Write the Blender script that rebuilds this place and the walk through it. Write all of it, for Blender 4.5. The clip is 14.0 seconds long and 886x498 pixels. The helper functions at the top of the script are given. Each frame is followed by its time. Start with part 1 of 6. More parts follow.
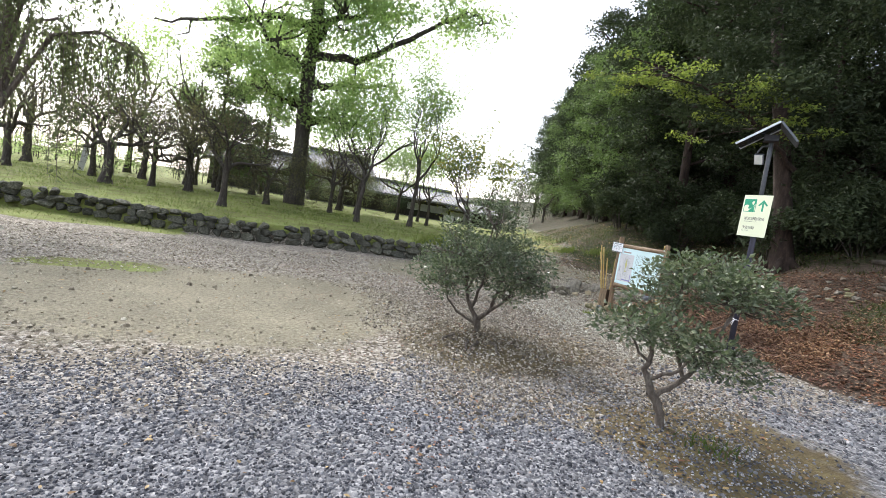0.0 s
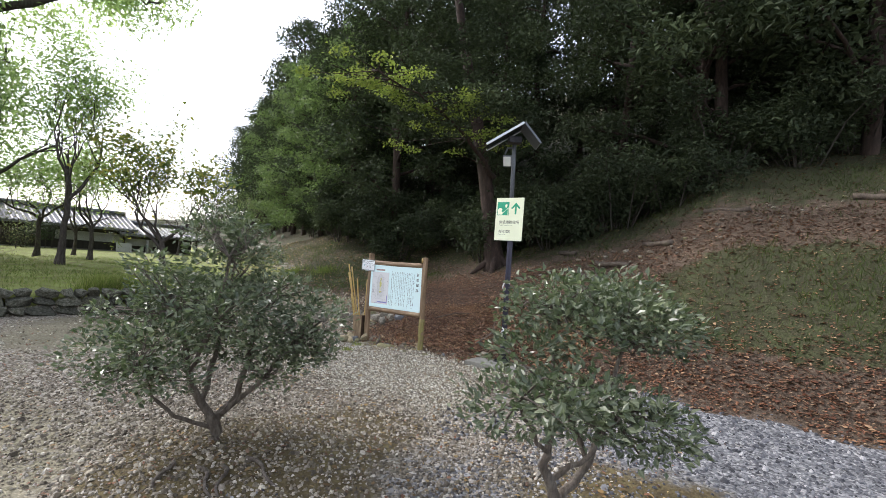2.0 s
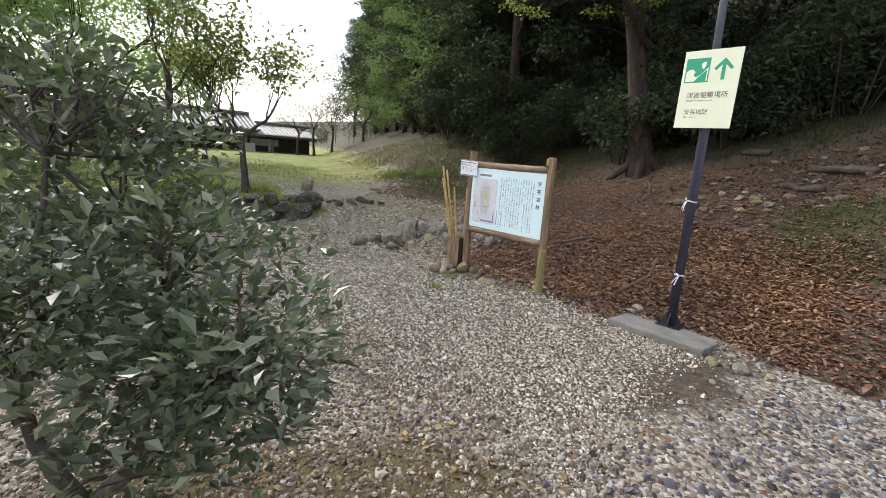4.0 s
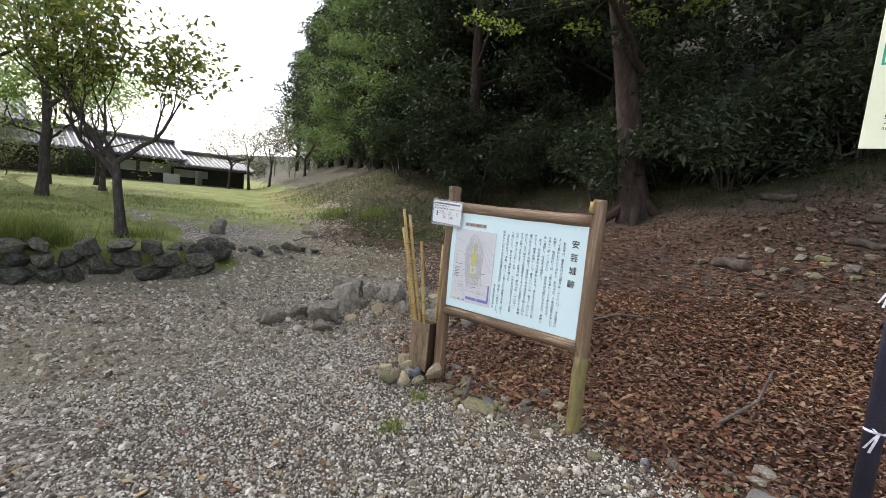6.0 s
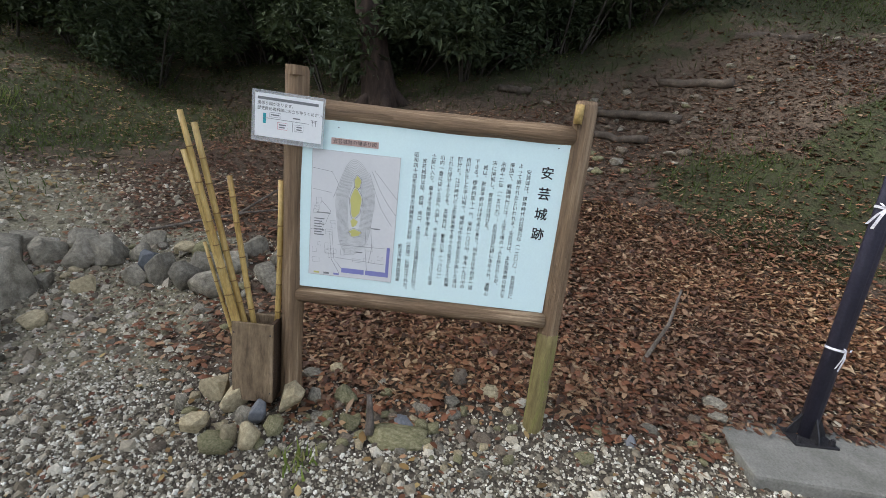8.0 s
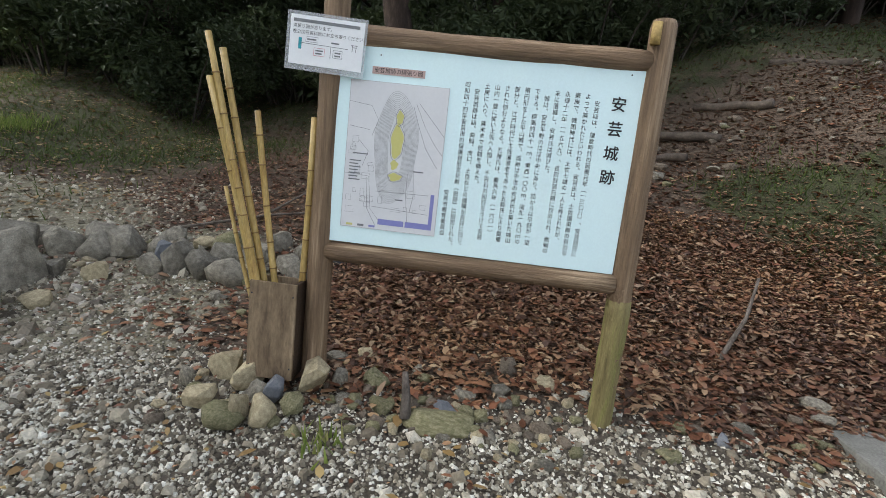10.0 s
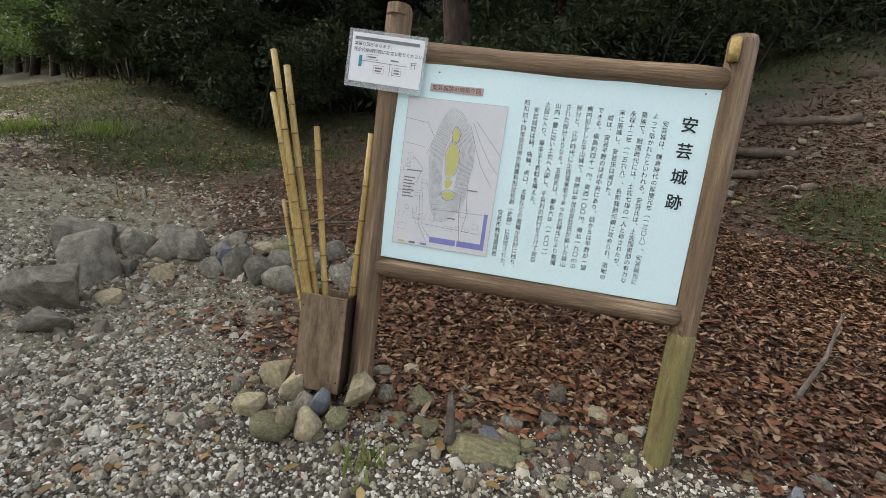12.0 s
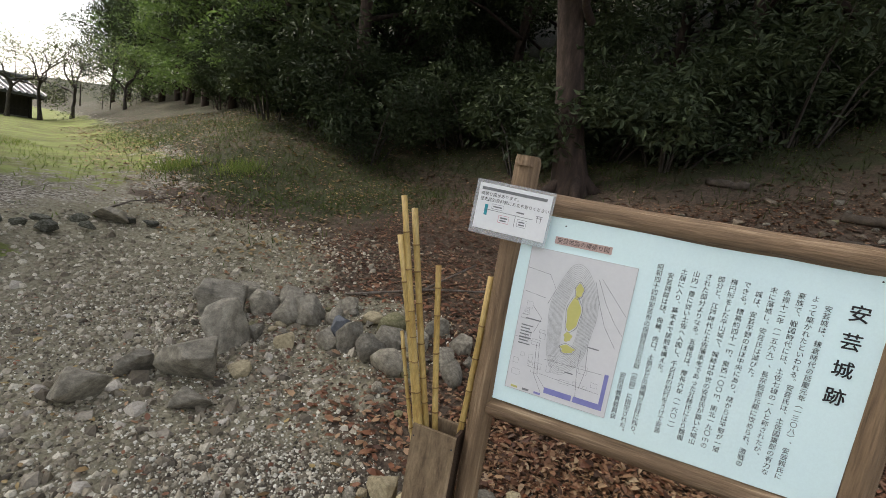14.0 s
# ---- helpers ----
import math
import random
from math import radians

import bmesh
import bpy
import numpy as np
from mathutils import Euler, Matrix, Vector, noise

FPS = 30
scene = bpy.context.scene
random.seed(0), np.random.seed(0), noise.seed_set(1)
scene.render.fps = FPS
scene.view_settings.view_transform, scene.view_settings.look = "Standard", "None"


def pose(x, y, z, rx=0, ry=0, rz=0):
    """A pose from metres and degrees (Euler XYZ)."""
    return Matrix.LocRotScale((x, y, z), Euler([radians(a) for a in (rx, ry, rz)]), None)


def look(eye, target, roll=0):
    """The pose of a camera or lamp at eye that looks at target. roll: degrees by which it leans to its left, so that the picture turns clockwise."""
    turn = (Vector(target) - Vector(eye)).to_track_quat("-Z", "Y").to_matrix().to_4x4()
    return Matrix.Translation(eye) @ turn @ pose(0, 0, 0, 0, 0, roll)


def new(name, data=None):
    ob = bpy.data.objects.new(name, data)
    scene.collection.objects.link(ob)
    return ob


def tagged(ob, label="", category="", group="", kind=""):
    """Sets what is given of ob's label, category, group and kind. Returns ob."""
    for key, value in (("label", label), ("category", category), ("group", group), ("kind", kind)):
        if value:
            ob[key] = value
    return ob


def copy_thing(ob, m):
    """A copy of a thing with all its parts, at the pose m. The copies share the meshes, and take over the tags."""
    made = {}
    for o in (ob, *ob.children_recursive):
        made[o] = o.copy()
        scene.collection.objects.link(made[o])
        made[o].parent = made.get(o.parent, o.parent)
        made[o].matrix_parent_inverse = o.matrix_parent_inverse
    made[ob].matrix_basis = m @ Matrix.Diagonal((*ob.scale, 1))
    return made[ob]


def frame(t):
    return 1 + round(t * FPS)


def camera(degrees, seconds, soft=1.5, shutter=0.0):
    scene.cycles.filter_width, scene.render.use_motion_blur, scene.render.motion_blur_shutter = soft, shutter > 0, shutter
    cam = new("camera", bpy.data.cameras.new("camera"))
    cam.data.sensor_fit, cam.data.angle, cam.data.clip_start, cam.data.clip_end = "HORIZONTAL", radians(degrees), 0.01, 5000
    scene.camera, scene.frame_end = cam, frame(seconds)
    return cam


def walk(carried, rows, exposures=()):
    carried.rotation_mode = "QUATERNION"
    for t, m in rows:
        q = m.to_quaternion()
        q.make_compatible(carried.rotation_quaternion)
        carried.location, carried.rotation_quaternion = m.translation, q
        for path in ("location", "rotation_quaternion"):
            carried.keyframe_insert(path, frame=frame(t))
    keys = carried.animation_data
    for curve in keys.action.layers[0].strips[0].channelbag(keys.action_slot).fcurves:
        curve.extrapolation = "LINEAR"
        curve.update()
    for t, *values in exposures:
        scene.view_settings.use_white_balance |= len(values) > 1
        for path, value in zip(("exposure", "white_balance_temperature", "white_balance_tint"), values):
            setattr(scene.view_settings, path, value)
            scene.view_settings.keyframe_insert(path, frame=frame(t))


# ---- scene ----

# ---- camera ----
cam = camera(86.05, 14.0, soft=0.75)
ROWS = [
    (0.0, (0.432, 0.408, 1.612), (2.012, 4.071, 1.314), 9.56),
    (0.5, (0.470, 0.967, 1.606), (2.739, 4.251, 1.358), 8.46),
    (1.0, (0.648, 1.490, 1.618), (3.272, 4.495, 1.333), 7.28),
    (1.5, (0.829, 1.972, 1.618), (4.047, 4.347, 1.639), 7.67),
    (2.0, (1.185, 2.398, 1.633), (4.551, 4.554, 1.756), 4.06),
    (2.2, (1.337, 2.598, 1.625), (4.667, 4.814, 1.713), 6.48),
    (4.3, (3.508, 4.138, 1.644), (6.189, 7.002, 0.861), 4.50),
    (4.5, (3.687, 4.318, 1.615), (6.550, 7.065, 1.108), 7.72),
    (5.0, (4.084, 4.748, 1.598), (6.862, 7.603, 1.236), 9.69),
    (5.5, (4.458, 5.257, 1.616), (6.857, 8.420, 1.120), 5.90),
    (6.0, (4.789, 5.737, 1.625), (7.853, 8.273, 1.202), 5.60),
    (6.5, (5.069, 6.217, 1.633), (8.422, 8.341, 1.140), 6.71),
    (7.0, (5.303, 6.685, 1.623), (8.907, 8.289, 0.960), 5.94),
    (7.5, (5.545, 7.061, 1.612), (9.311, 8.151, 0.819), 2.83),
    (8.0, (5.704, 7.434, 1.588), (9.560, 7.468, 0.524), 6.35),
    (8.5, (5.855, 7.462, 1.380), (9.794, 7.382, 0.689), 3.53),
    (8.7, (5.884, 7.473, 1.257), (9.819, 7.557, 0.547), 5.09),
    (10.8, (5.902, 7.521, 1.075), (9.847, 7.791, 0.472), 6.51),
    (11.0, (5.908, 7.520, 1.068), (9.855, 7.793, 0.481), 6.76),
    (11.5, (5.911, 7.533, 1.066), (9.850, 7.958, 0.516), 7.48),
    (12.0, (5.939, 7.532, 1.136), (9.833, 8.200, 0.512), 7.72),
    (12.5, (5.962, 7.522, 1.254), (9.795, 8.282, 0.396), 7.97),
    (13.0, (5.991, 7.505, 1.441), (9.741, 8.543, 0.514), 7.31),
    (13.5, (5.959, 7.527, 1.586), (9.633, 8.983, 0.968), 7.04),
    (14.0, (5.972, 7.711, 1.609), (9.654, 9.148, 0.997), 9.61),
]
walk(cam, [(t, look(eye, target, lean)) for t, eye, target, lean in ROWS], [(0, 1.62, 6400, 13), (1, 1.24, 6350, 14), (2.2, 1.44, 6400, 14), (4.5, 1.45, 6550, 16), (6.5, 1.31, 6400, 16), (8, 1.16, 6250, 12), (11, 1.2, 6450, 11), (14, 1.15, 6850, 13)])

# ---- sky, sun, exposure ----
SUN_AZIMUTH, SUN_HEIGHT = radians(-12), radians(42)
world = bpy.data.worlds.new("overcast_sky")
scene.world = world
world.use_nodes = True
wn, wl = world.node_tree.nodes, world.node_tree.links
sky = wn.new("ShaderNodeTexSky")
sky.sky_type = "NISHITA"
sky.sun_disc = False
sky.sun_elevation, sky.sun_rotation = SUN_HEIGHT, SUN_AZIMUTH
sky.dust_density, sky.air_density, sky.ozone_density = 2.0, 1.2, 1.0
grey = wn.new("ShaderNodeHueSaturation")
grey.inputs["Saturation"].default_value = 0.42
wl.new(sky.outputs["Color"], grey.inputs["Color"])
wl.new(grey.outputs["Color"], wn["Background"].inputs["Color"])
wn["Background"].inputs["Strength"].default_value = 0.15
sun_data = bpy.data.lights.new("sun", "SUN")
sun_data.energy, sun_data.angle, sun_data.color = 1.25, radians(14), (1.0, 0.97, 0.93)
sun = new("sun", sun_data)
sun.matrix_world = look((0, 0, 30), (-30 * math.sin(SUN_AZIMUTH), -30 * math.cos(SUN_AZIMUTH), 30 - 30 * math.tan(SUN_HEIGHT)))


# ---- terrain shape ----
def step(a, b, v):
    v = np.clip((np.asarray(v, float) - a) / (b - a), 0, 1)
    return v * v * (3 - 2 * v)


def wall_line(x):
    return 14.3 - 0.21 * x


def foot(y):
    """Where the bank on the hill's side begins."""
    y = np.asarray(y, float)
    return 7.75 + 0.42 * np.clip(y - 8.2, 0, 9) + 0.5 * np.clip(y - 17.2, 0, 90) - 0.12 * np.clip(4 - y, 0, 30)


def rough(x, y, s):
    return np.sin(x * s + 1.3 * np.sin(y * s * 0.7)) * np.cos(y * s * 1.1 + np.sin(x * s * 0.8))


def height(x, y):
    x, y = np.asarray(x, float), np.asarray(y, float)
    h = 0.13 * step(0, 4, x) + 0.012 * rough(x, y, 1.7)
    h = h + 0.05 * (1 - step(0.2, 1.0, np.hypot(x - 3.5, y - 5.5) / 1.1)) + 0.05 * (1 - step(0.2, 1.0, np.hypot(x - 3.88, y - 3.0) / 0.85))
    lawn = 0.5 + 0.05 * np.clip(y - wall_line(x), 0, 3.5) + 0.014 * np.clip(y - 17, 0, 15)
    edge = step(0.12, 0.3, y - wall_line(x)) * (1 - step(7.7, 8.5, x))
    ramp = step(10.0, 16.5, y) * step(7.2, 8.8, x)
    h = h + (lawn - h) * np.maximum(edge, ramp)
    d = x - foot(y)
    slope = np.interp(y, (3.0, 5.2, 6.5, 8.5, 13.0), (0.52, 0.34, 0.3, 0.23, 0.18))
    bank = slope * np.clip(d, 0, 6) + 0.46 * np.clip(d - 6, 0, 9) + 0.62 * np.clip(d - 15, 0, 22)
    bank = bank + 0.21 * np.clip(d - 1.0, 0, 5) * step(13.0, 18.0, y)
    soft_bank = np.where(d < 0.4, slope * np.clip(d + 0.4, 0, 1) ** 2 / 1.6, bank)
    h = h + soft_bank
    return h + 0.03 * rough(x, y, 0.6) * step(0, 3, d)


def ground_z(x, y):
    return float(height(x, y))


# ---- helpers for meshes and materials ----
def mesh_np(name, v, f, smooth=False):
    me = bpy.data.meshes.new(name)
    me.from_pydata(np.asarray(v, float).tolist(), [], np.asarray(f, int).tolist())
    if smooth:
        me.polygons.foreach_set("use_smooth", [True] * len(me.polygons))
    return me


def made(name, me, material, parent=None, label=""):
    if material is not None and not me.materials:
        me.materials.append(material)
    ob = new(name, me)
    if parent is not None:
        ob.parent = parent
    if label:
        tagged(ob, label)
    return ob


def part(name, bm, material, parent, label="", smooth=False):
    me = bpy.data.meshes.new(name)
    if smooth:
        for face in bm.faces:
            face.smooth = True
    bm.to_mesh(me)
    bm.free()
    return made(name, me, material, parent, label)


def thing(name, m, label, category, group="", kind=""):
    ob = new(name)
    ob.matrix_basis = m
    ob.empty_display_size = 0.1
    return tagged(ob, label, category, group, kind)


def box(sx, sy, sz, m=Matrix(), bevel=0.0, bm=None):
    bm = bm or bmesh.new()
    made_now = bmesh.ops.create_cube(bm, size=1, matrix=m @ Matrix.Diagonal((sx, sy, sz, 1)))
    if bevel:
        edges = list({e for v in made_now["verts"] for e in v.link_edges})
        bmesh.ops.bevel(bm, geom=edges, offset=bevel, segments=2, profile=0.6, affect="EDGES")
    return bm


def frames_along(points):
    points = np.asarray(points, float)
    way = np.gradient(points, axis=0)
    way /= np.linalg.norm(way, axis=1, keepdims=True) + 1e-9
    side = np.cross(way, (0.31, 0.17, 0.93))
    side /= np.linalg.norm(side, axis=1, keepdims=True) + 1e-9
    return points, way, side, np.cross(way, side)


def tube(points, radii, sides=6, cap=True, wobble=0.0, rng=None):
    """A tapered pipe along points, as vertices and quads."""
    p, w, s, u = frames_along(points)
    a = np.arange(sides) * 2 * np.pi / sides
    r = np.broadcast_to(np.asarray(radii, float).reshape(-1, 1), (len(p), sides)).copy()
    if wobble:
        r *= 1 + wobble * (rng.random(r.shape) - 0.5)
    v = p[:, None] + r[..., None] * (np.cos(a)[None, :, None] * s[:, None] + np.sin(a)[None, :, None] * u[:, None])
    f = [(i * sides + j, i * sides + (j + 1) % sides, (i + 1) * sides + (j + 1) % sides, (i + 1) * sides + j) for i in range(len(p) - 1) for j in range(sides)]
    v = v.reshape(-1, 3)
    if cap:
        for i, flip in ((0, True), (len(p) - 1, False)):
            v = np.vstack([v, p[i]])
            for j in range(sides):
                q = (i * sides + j, i * sides + (j + 1) % sides, len(v) - 1)
                f.append((q[1], q[0], q[2], q[2]) if flip else (q[0], q[1], q[2], q[2]))
    return v, [tuple(dict.fromkeys(q)) for q in f]


def joined(pieces):
    vs, fs, n = [], [], 0
    for v, f in pieces:
        vs.append(np.asarray(v, float))
        fs += [tuple(i + n for i in q) for q in f]
        n += len(v)
    return np.vstack(vs), fs


def mesh_of(name, v, f, smooth=True):
    me = bpy.data.meshes.new(name)
    me.from_pydata(np.asarray(v, float).tolist(), [], f)
    if smooth:
        me.polygons.foreach_set("use_smooth", [True] * len(me.polygons))
    return me


def unit(v):
    return v / (np.linalg.norm(v, axis=-1, keepdims=True) + 1e-9)


def leaf_mesh(name, rng, at, length, width, droop=0.2, lift=0.0, facing=None, fold=0.25):
    """Folded leaves of two triangles each at the given places."""
    n = len(at)
    d = rng.normal(size=(n, 3))
    if facing is not None:
        d = d * 0.7 + facing
    d[:, 2] = d[:, 2] * 0.6 - droop + lift
    d = unit(d)
    s = unit(np.cross(d, rng.normal(size=(n, 3)) * 0.6 + (0, 0, 1.0)))
    up = np.cross(s, d)
    k = rng.uniform(0.65, 1.3, (n, 1))
    l, w = length * k, width * k
    at = np.asarray(at, float)
    v = np.stack([at, at + 0.45 * l * d + 0.5 * w * s + fold * w * up, at + l * d, at + 0.45 * l * d - 0.5 * w * s + fold * w * up], 1).reshape(-1, 3)
    b = np.arange(n)[:, None] * 4
    f = np.vstack([b + (0, 1, 2), b + (0, 2, 3)])
    return mesh_np(name, v, f)


def in_clumps(rng, clumps, count, hollow=0.55):
    """Places in ellipsoid clumps (x, y, z, rx, ry, rz), denser towards their skin."""
    c = np.asarray(clumps, float)
    share = c[:, 3] * c[:, 4] + c[:, 4] * c[:, 5]
    pick = rng.choice(len(c), count, p=share / share.sum())
    d = unit(rng.normal(size=(count, 3)))
    r = hollow + (1 - hollow) * rng.random((count, 1)) ** 0.6
    r = r * (1 + 0.18 * np.sin(5 * d[:, :1] + pick[:, None]) * np.cos(4 * d[:, 1:2] + 2 * pick[:, None]))
    return c[pick, :3] + d * r * c[pick, 3:], d


def grow(rng, start, way, length, radius, depth, out, tips, split=3, spread=0.7, lift=0.15, bend=0.25, nodes=5):
    """A branching limb; appends (points, radii) to out and the twig ends to tips."""
    p, d = np.array(start, float), unit(np.array(way, float))
    pts, rad = [p.copy()], [radius]
    for i in range(nodes):
        d = unit(d + rng.normal(size=3) * bend + np.array((0, 0, lift)) * 0.3)
        p = p + d * length / nodes
        pts.append(p.copy())
        rad.append(radius * (1 - 0.55 * (i + 1) / nodes))
    out.append((np.array(pts), np.array(rad)))
    if depth == 0:
        tips.append(pts[-1])
        tips.append(pts[-2])
        return
    for k in range(split):
        i = nodes - (k % 3)
        side = unit(np.cross(d, rng.normal(size=3)))
        grow(rng, pts[i], d * (1 - spread * 0.5) + side * spread + np.array((0, 0, lift)), length * rng.uniform(0.55, 0.85), rad[i] * 0.72, depth - 1, out, tips, split, spread, lift, bend, max(3, nodes - 1))


def limbs_mesh(name, limbs, sides=6):
    v, f = joined([tube(p, r, sides if r[0] > 0.03 else max(3, sides - 2), cap=False) for p, r in limbs])
    return mesh_of(name, v, f)


def shader(name):
    m = bpy.data.materials.new(name)
    m.use_nodes = True
    return m, m.node_tree.nodes, m.node_tree.links, m.node_tree.nodes["Principled BSDF"]


def ramp_node(n, colours, spots=None):
    r = n.new("ShaderNodeValToRGB")
    e = r.color_ramp.elements
    while len(e) < len(colours):
        e.new(0.5)
    for i, c in enumerate(colours):
        e[i].position = spots[i] if spots else i / max(1, len(colours) - 1)
        e[i].color = (*c, 1)
    return r


def noise_node(n, l, scale, detail=6, rough=0.6, stretch=None, space="Object"):
    t = n.new("ShaderNodeTexCoord")
    x = n.new("ShaderNodeTexNoise")
    x.inputs["Scale"].default_value, x.inputs["Detail"].default_value, x.inputs["Roughness"].default_value = scale, detail, rough
    if stretch:
        mp = n.new("ShaderNodeMapping")
        mp.inputs["Scale"].default_value = stretch
        l.new(t.outputs[space], mp.inputs["Vector"])
        l.new(mp.outputs["Vector"], x.inputs["Vector"])
    else:
        l.new(t.outputs[space], x.inputs["Vector"])
    return x


def mix_node(n, l, fac, a, b, mode="MIX"):
    x = n.new("ShaderNodeMix")
    x.data_type, x.blend_type = "RGBA", mode
    for socket, value in ((x.inputs[0], fac), (x.inputs[6], a), (x.inputs[7], b)):
        if hasattr(value, "links"):
            l.new(value, socket)
        elif isinstance(value, (int, float)):
            socket.default_value = value
        else:
            socket.default_value = (*value, 1)
    return x.outputs[2]


def solid(name, colours, scale=8.0, rough=0.7, bump=0.3, fine=60.0, metal=0.0, stretch=None, vary=0.0, island=False, spec=0.4, grainy=0.8):
    """A surface with stains, grain and fine relief; vary: how far each object or island differs in brightness."""
    m, n, l, b = shader(name)
    big = noise_node(n, l, scale, 5, 0.6, stretch)
    small = noise_node(n, l, fine, 4, 0.7, stretch)
    r = ramp_node(n, colours, [0.28 + 0.44 * i / max(1, len(colours) - 1) for i in range(len(colours))])
    l.new(big.outputs["Fac"], r.inputs["Fac"])
    grain = ramp_node(n, [(0.62, 0.62, 0.62), (1.25, 1.25, 1.25)], [0.3, 0.7])
    l.new(small.outputs["Fac"], grain.inputs["Fac"])
    colour = mix_node(n, l, grainy, r.outputs["Color"], grain.outputs["Color"], "MULTIPLY")
    if vary:
        if island:
            src = n.new("ShaderNodeNewGeometry").outputs["Random Per Island"]
        else:
            src = n.new("ShaderNodeObjectInfo").outputs["Random"]
        tone = ramp_node(n, [(1 - vary, 1 - vary, 1 - vary), (1 + vary, 1 + vary * 0.95, 1 + vary * 0.85)])
        l.new(src, tone.inputs["Fac"])
        colour = mix_node(n, l, 1.0, colour, tone.outputs["Color"], "MULTIPLY")
    l.new(colour, b.inputs["Base Color"])
    b.inputs["Roughness"].default_value, b.inputs["Metallic"].default_value = rough, metal
    b.inputs["Specular IOR Level"].default_value = spec
    if bump:
        bp = n.new("ShaderNodeBump")
        bp.inputs["Strength"].default_value, bp.inputs["Distance"].default_value = bump, 0.01
        l.new(small.outputs["Fac"], bp.inputs["Height"])
        l.new(bp.outputs["Normal"], b.inputs["Normal"])
    return m


def leafy(name, colours, rough=0.5, through_light=0.35, glow=(0.25, 0.4, 0.06), spec=0.4, patch=0.6):
    """Leaves: every leaf has a tone of its own, lets some light through and varies over the crown."""
    m, n, l, b = shader(name)
    g = n.new("ShaderNodeNewGeometry")
    r = ramp_node(n, colours)
    l.new(g.outputs["Random Per Island"], r.inputs["Fac"])
    wide = noise_node(n, l, patch, 3, 0.5)
    tone = ramp_node(n, [(0.7, 0.7, 0.72), (1.25, 1.22, 1.05)], [0.35, 0.65])
    l.new(wide.outputs["Fac"], tone.inputs["Fac"])
    colour = mix_node(n, l, 1.0, r.outputs["Color"], tone.outputs["Color"], "MULTIPLY")
    l.new(colour, b.inputs["Base Color"])
    b.inputs["Roughness"].default_value = rough
    b.inputs["Specular IOR Level"].default_value = spec
    t = n.new("ShaderNodeBsdfTranslucent")
    l.new(mix_node(n, l, 1.0, mix_node(n, l, 0.5, colour, glow), (1.0, 1.0, 1.0), "MULTIPLY"), t.inputs["Color"])
    mx = n.new("ShaderNodeMixShader")
    mx.inputs["Fac"].default_value = through_light
    l.new(b.outputs["BSDF"], mx.inputs[1])
    l.new(t.outputs["BSDF"], mx.inputs[2])
    l.new(mx.outputs["Shader"], n["Material Output"].inputs["Surface"])
    return m


# ---- materials ----
POST_WOOD = solid("stained_log_wood", [(0.0732, 0.0461, 0.0268), (0.1864, 0.1216, 0.0705), (0.2396, 0.16, 0.0936), (0.3994, 0.288, 0.1824)], 4, 0.62, 0.9, 20, stretch=(9, 9, 0.45), vary=0.1)
BEAM_WOOD = solid("stained_beam_wood", [(0.0599, 0.0384, 0.0219), (0.1864, 0.1216, 0.0705), (0.233, 0.1536, 0.09), (0.5325, 0.3968, 0.2554)], 4, 0.6, 0.9, 20, stretch=(9, 0.45, 9), vary=0.1)
MOSSY_WOOD = solid("mossy_log_wood", [(0.13, 0.1, 0.04), (0.24, 0.2, 0.08), (0.2, 0.22, 0.05)], 5, 0.75, 0.5, 45, stretch=(6, 6, 0.7))
CUT_WOOD = solid("cut_wood_end", [(0.3, 0.2, 0.07), (0.46, 0.33, 0.12)], 30, 0.7, 0.3)
BOX_WOOD = solid("weathered_plank", [(0.036, 0.0228, 0.0144), (0.18, 0.126, 0.0756), (0.264, 0.192, 0.1176), (0.324, 0.24, 0.156)], 5, 0.72, 0.7, 30, stretch=(3.5, 3.5, 0.9), vary=0.1)
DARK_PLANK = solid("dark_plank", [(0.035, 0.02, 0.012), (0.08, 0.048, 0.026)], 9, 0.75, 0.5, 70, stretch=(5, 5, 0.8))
BAMBOO = solid("dry_bamboo", [(0.2392, 0.138, 0.046), (0.4232, 0.2852, 0.092), (0.4876, 0.3496, 0.1288), (0.552, 0.4324, 0.2024)], 7, 0.42, 0.15, 60, stretch=(3, 3, 0.6), vary=0.18)
BAMBOO_RING = solid("bamboo_node", [(0.16, 0.09, 0.03), (0.3, 0.19, 0.07)], 20, 0.6, 0.2)
PANEL_WHITE = solid("painted_panel", [(0.684, 0.8712, 0.9), (0.72, 0.9, 0.9)], 3, 0.38, 0.03, 120, grainy=0.08)
INK = solid("black_ink", [(0.012, 0.013, 0.015), (0.02, 0.02, 0.022)], 20, 0.5, 0)
PAPER = solid("paper", [(0.78, 0.8, 0.82), (0.82, 0.84, 0.85)], 6, 0.5, 0.03, grainy=0.08)
MAP_PAPER = solid("map_sheet", [(0.638, 0.649, 0.6635), (0.682, 0.6875, 0.6978)], 8, 0.5, 0.03, grainy=0.08)
MAP_GREY = solid("map_grey", [(0.46, 0.47, 0.475), (0.51, 0.52, 0.52)], 60, 0.5, 0)
MAP_LINE = solid("map_line", [(0.17, 0.18, 0.19), (0.22, 0.23, 0.24)], 20, 0.5, 0)
MAP_YELLOW = solid("map_yellow", [(0.52, 0.5, 0.17), (0.58, 0.55, 0.2)], 20, 0.5, 0, grainy=0.08)
MAP_BLUE = solid("map_blue", [(0.2, 0.21, 0.48), (0.24, 0.25, 0.52)], 20, 0.5, 0, grainy=0.08)
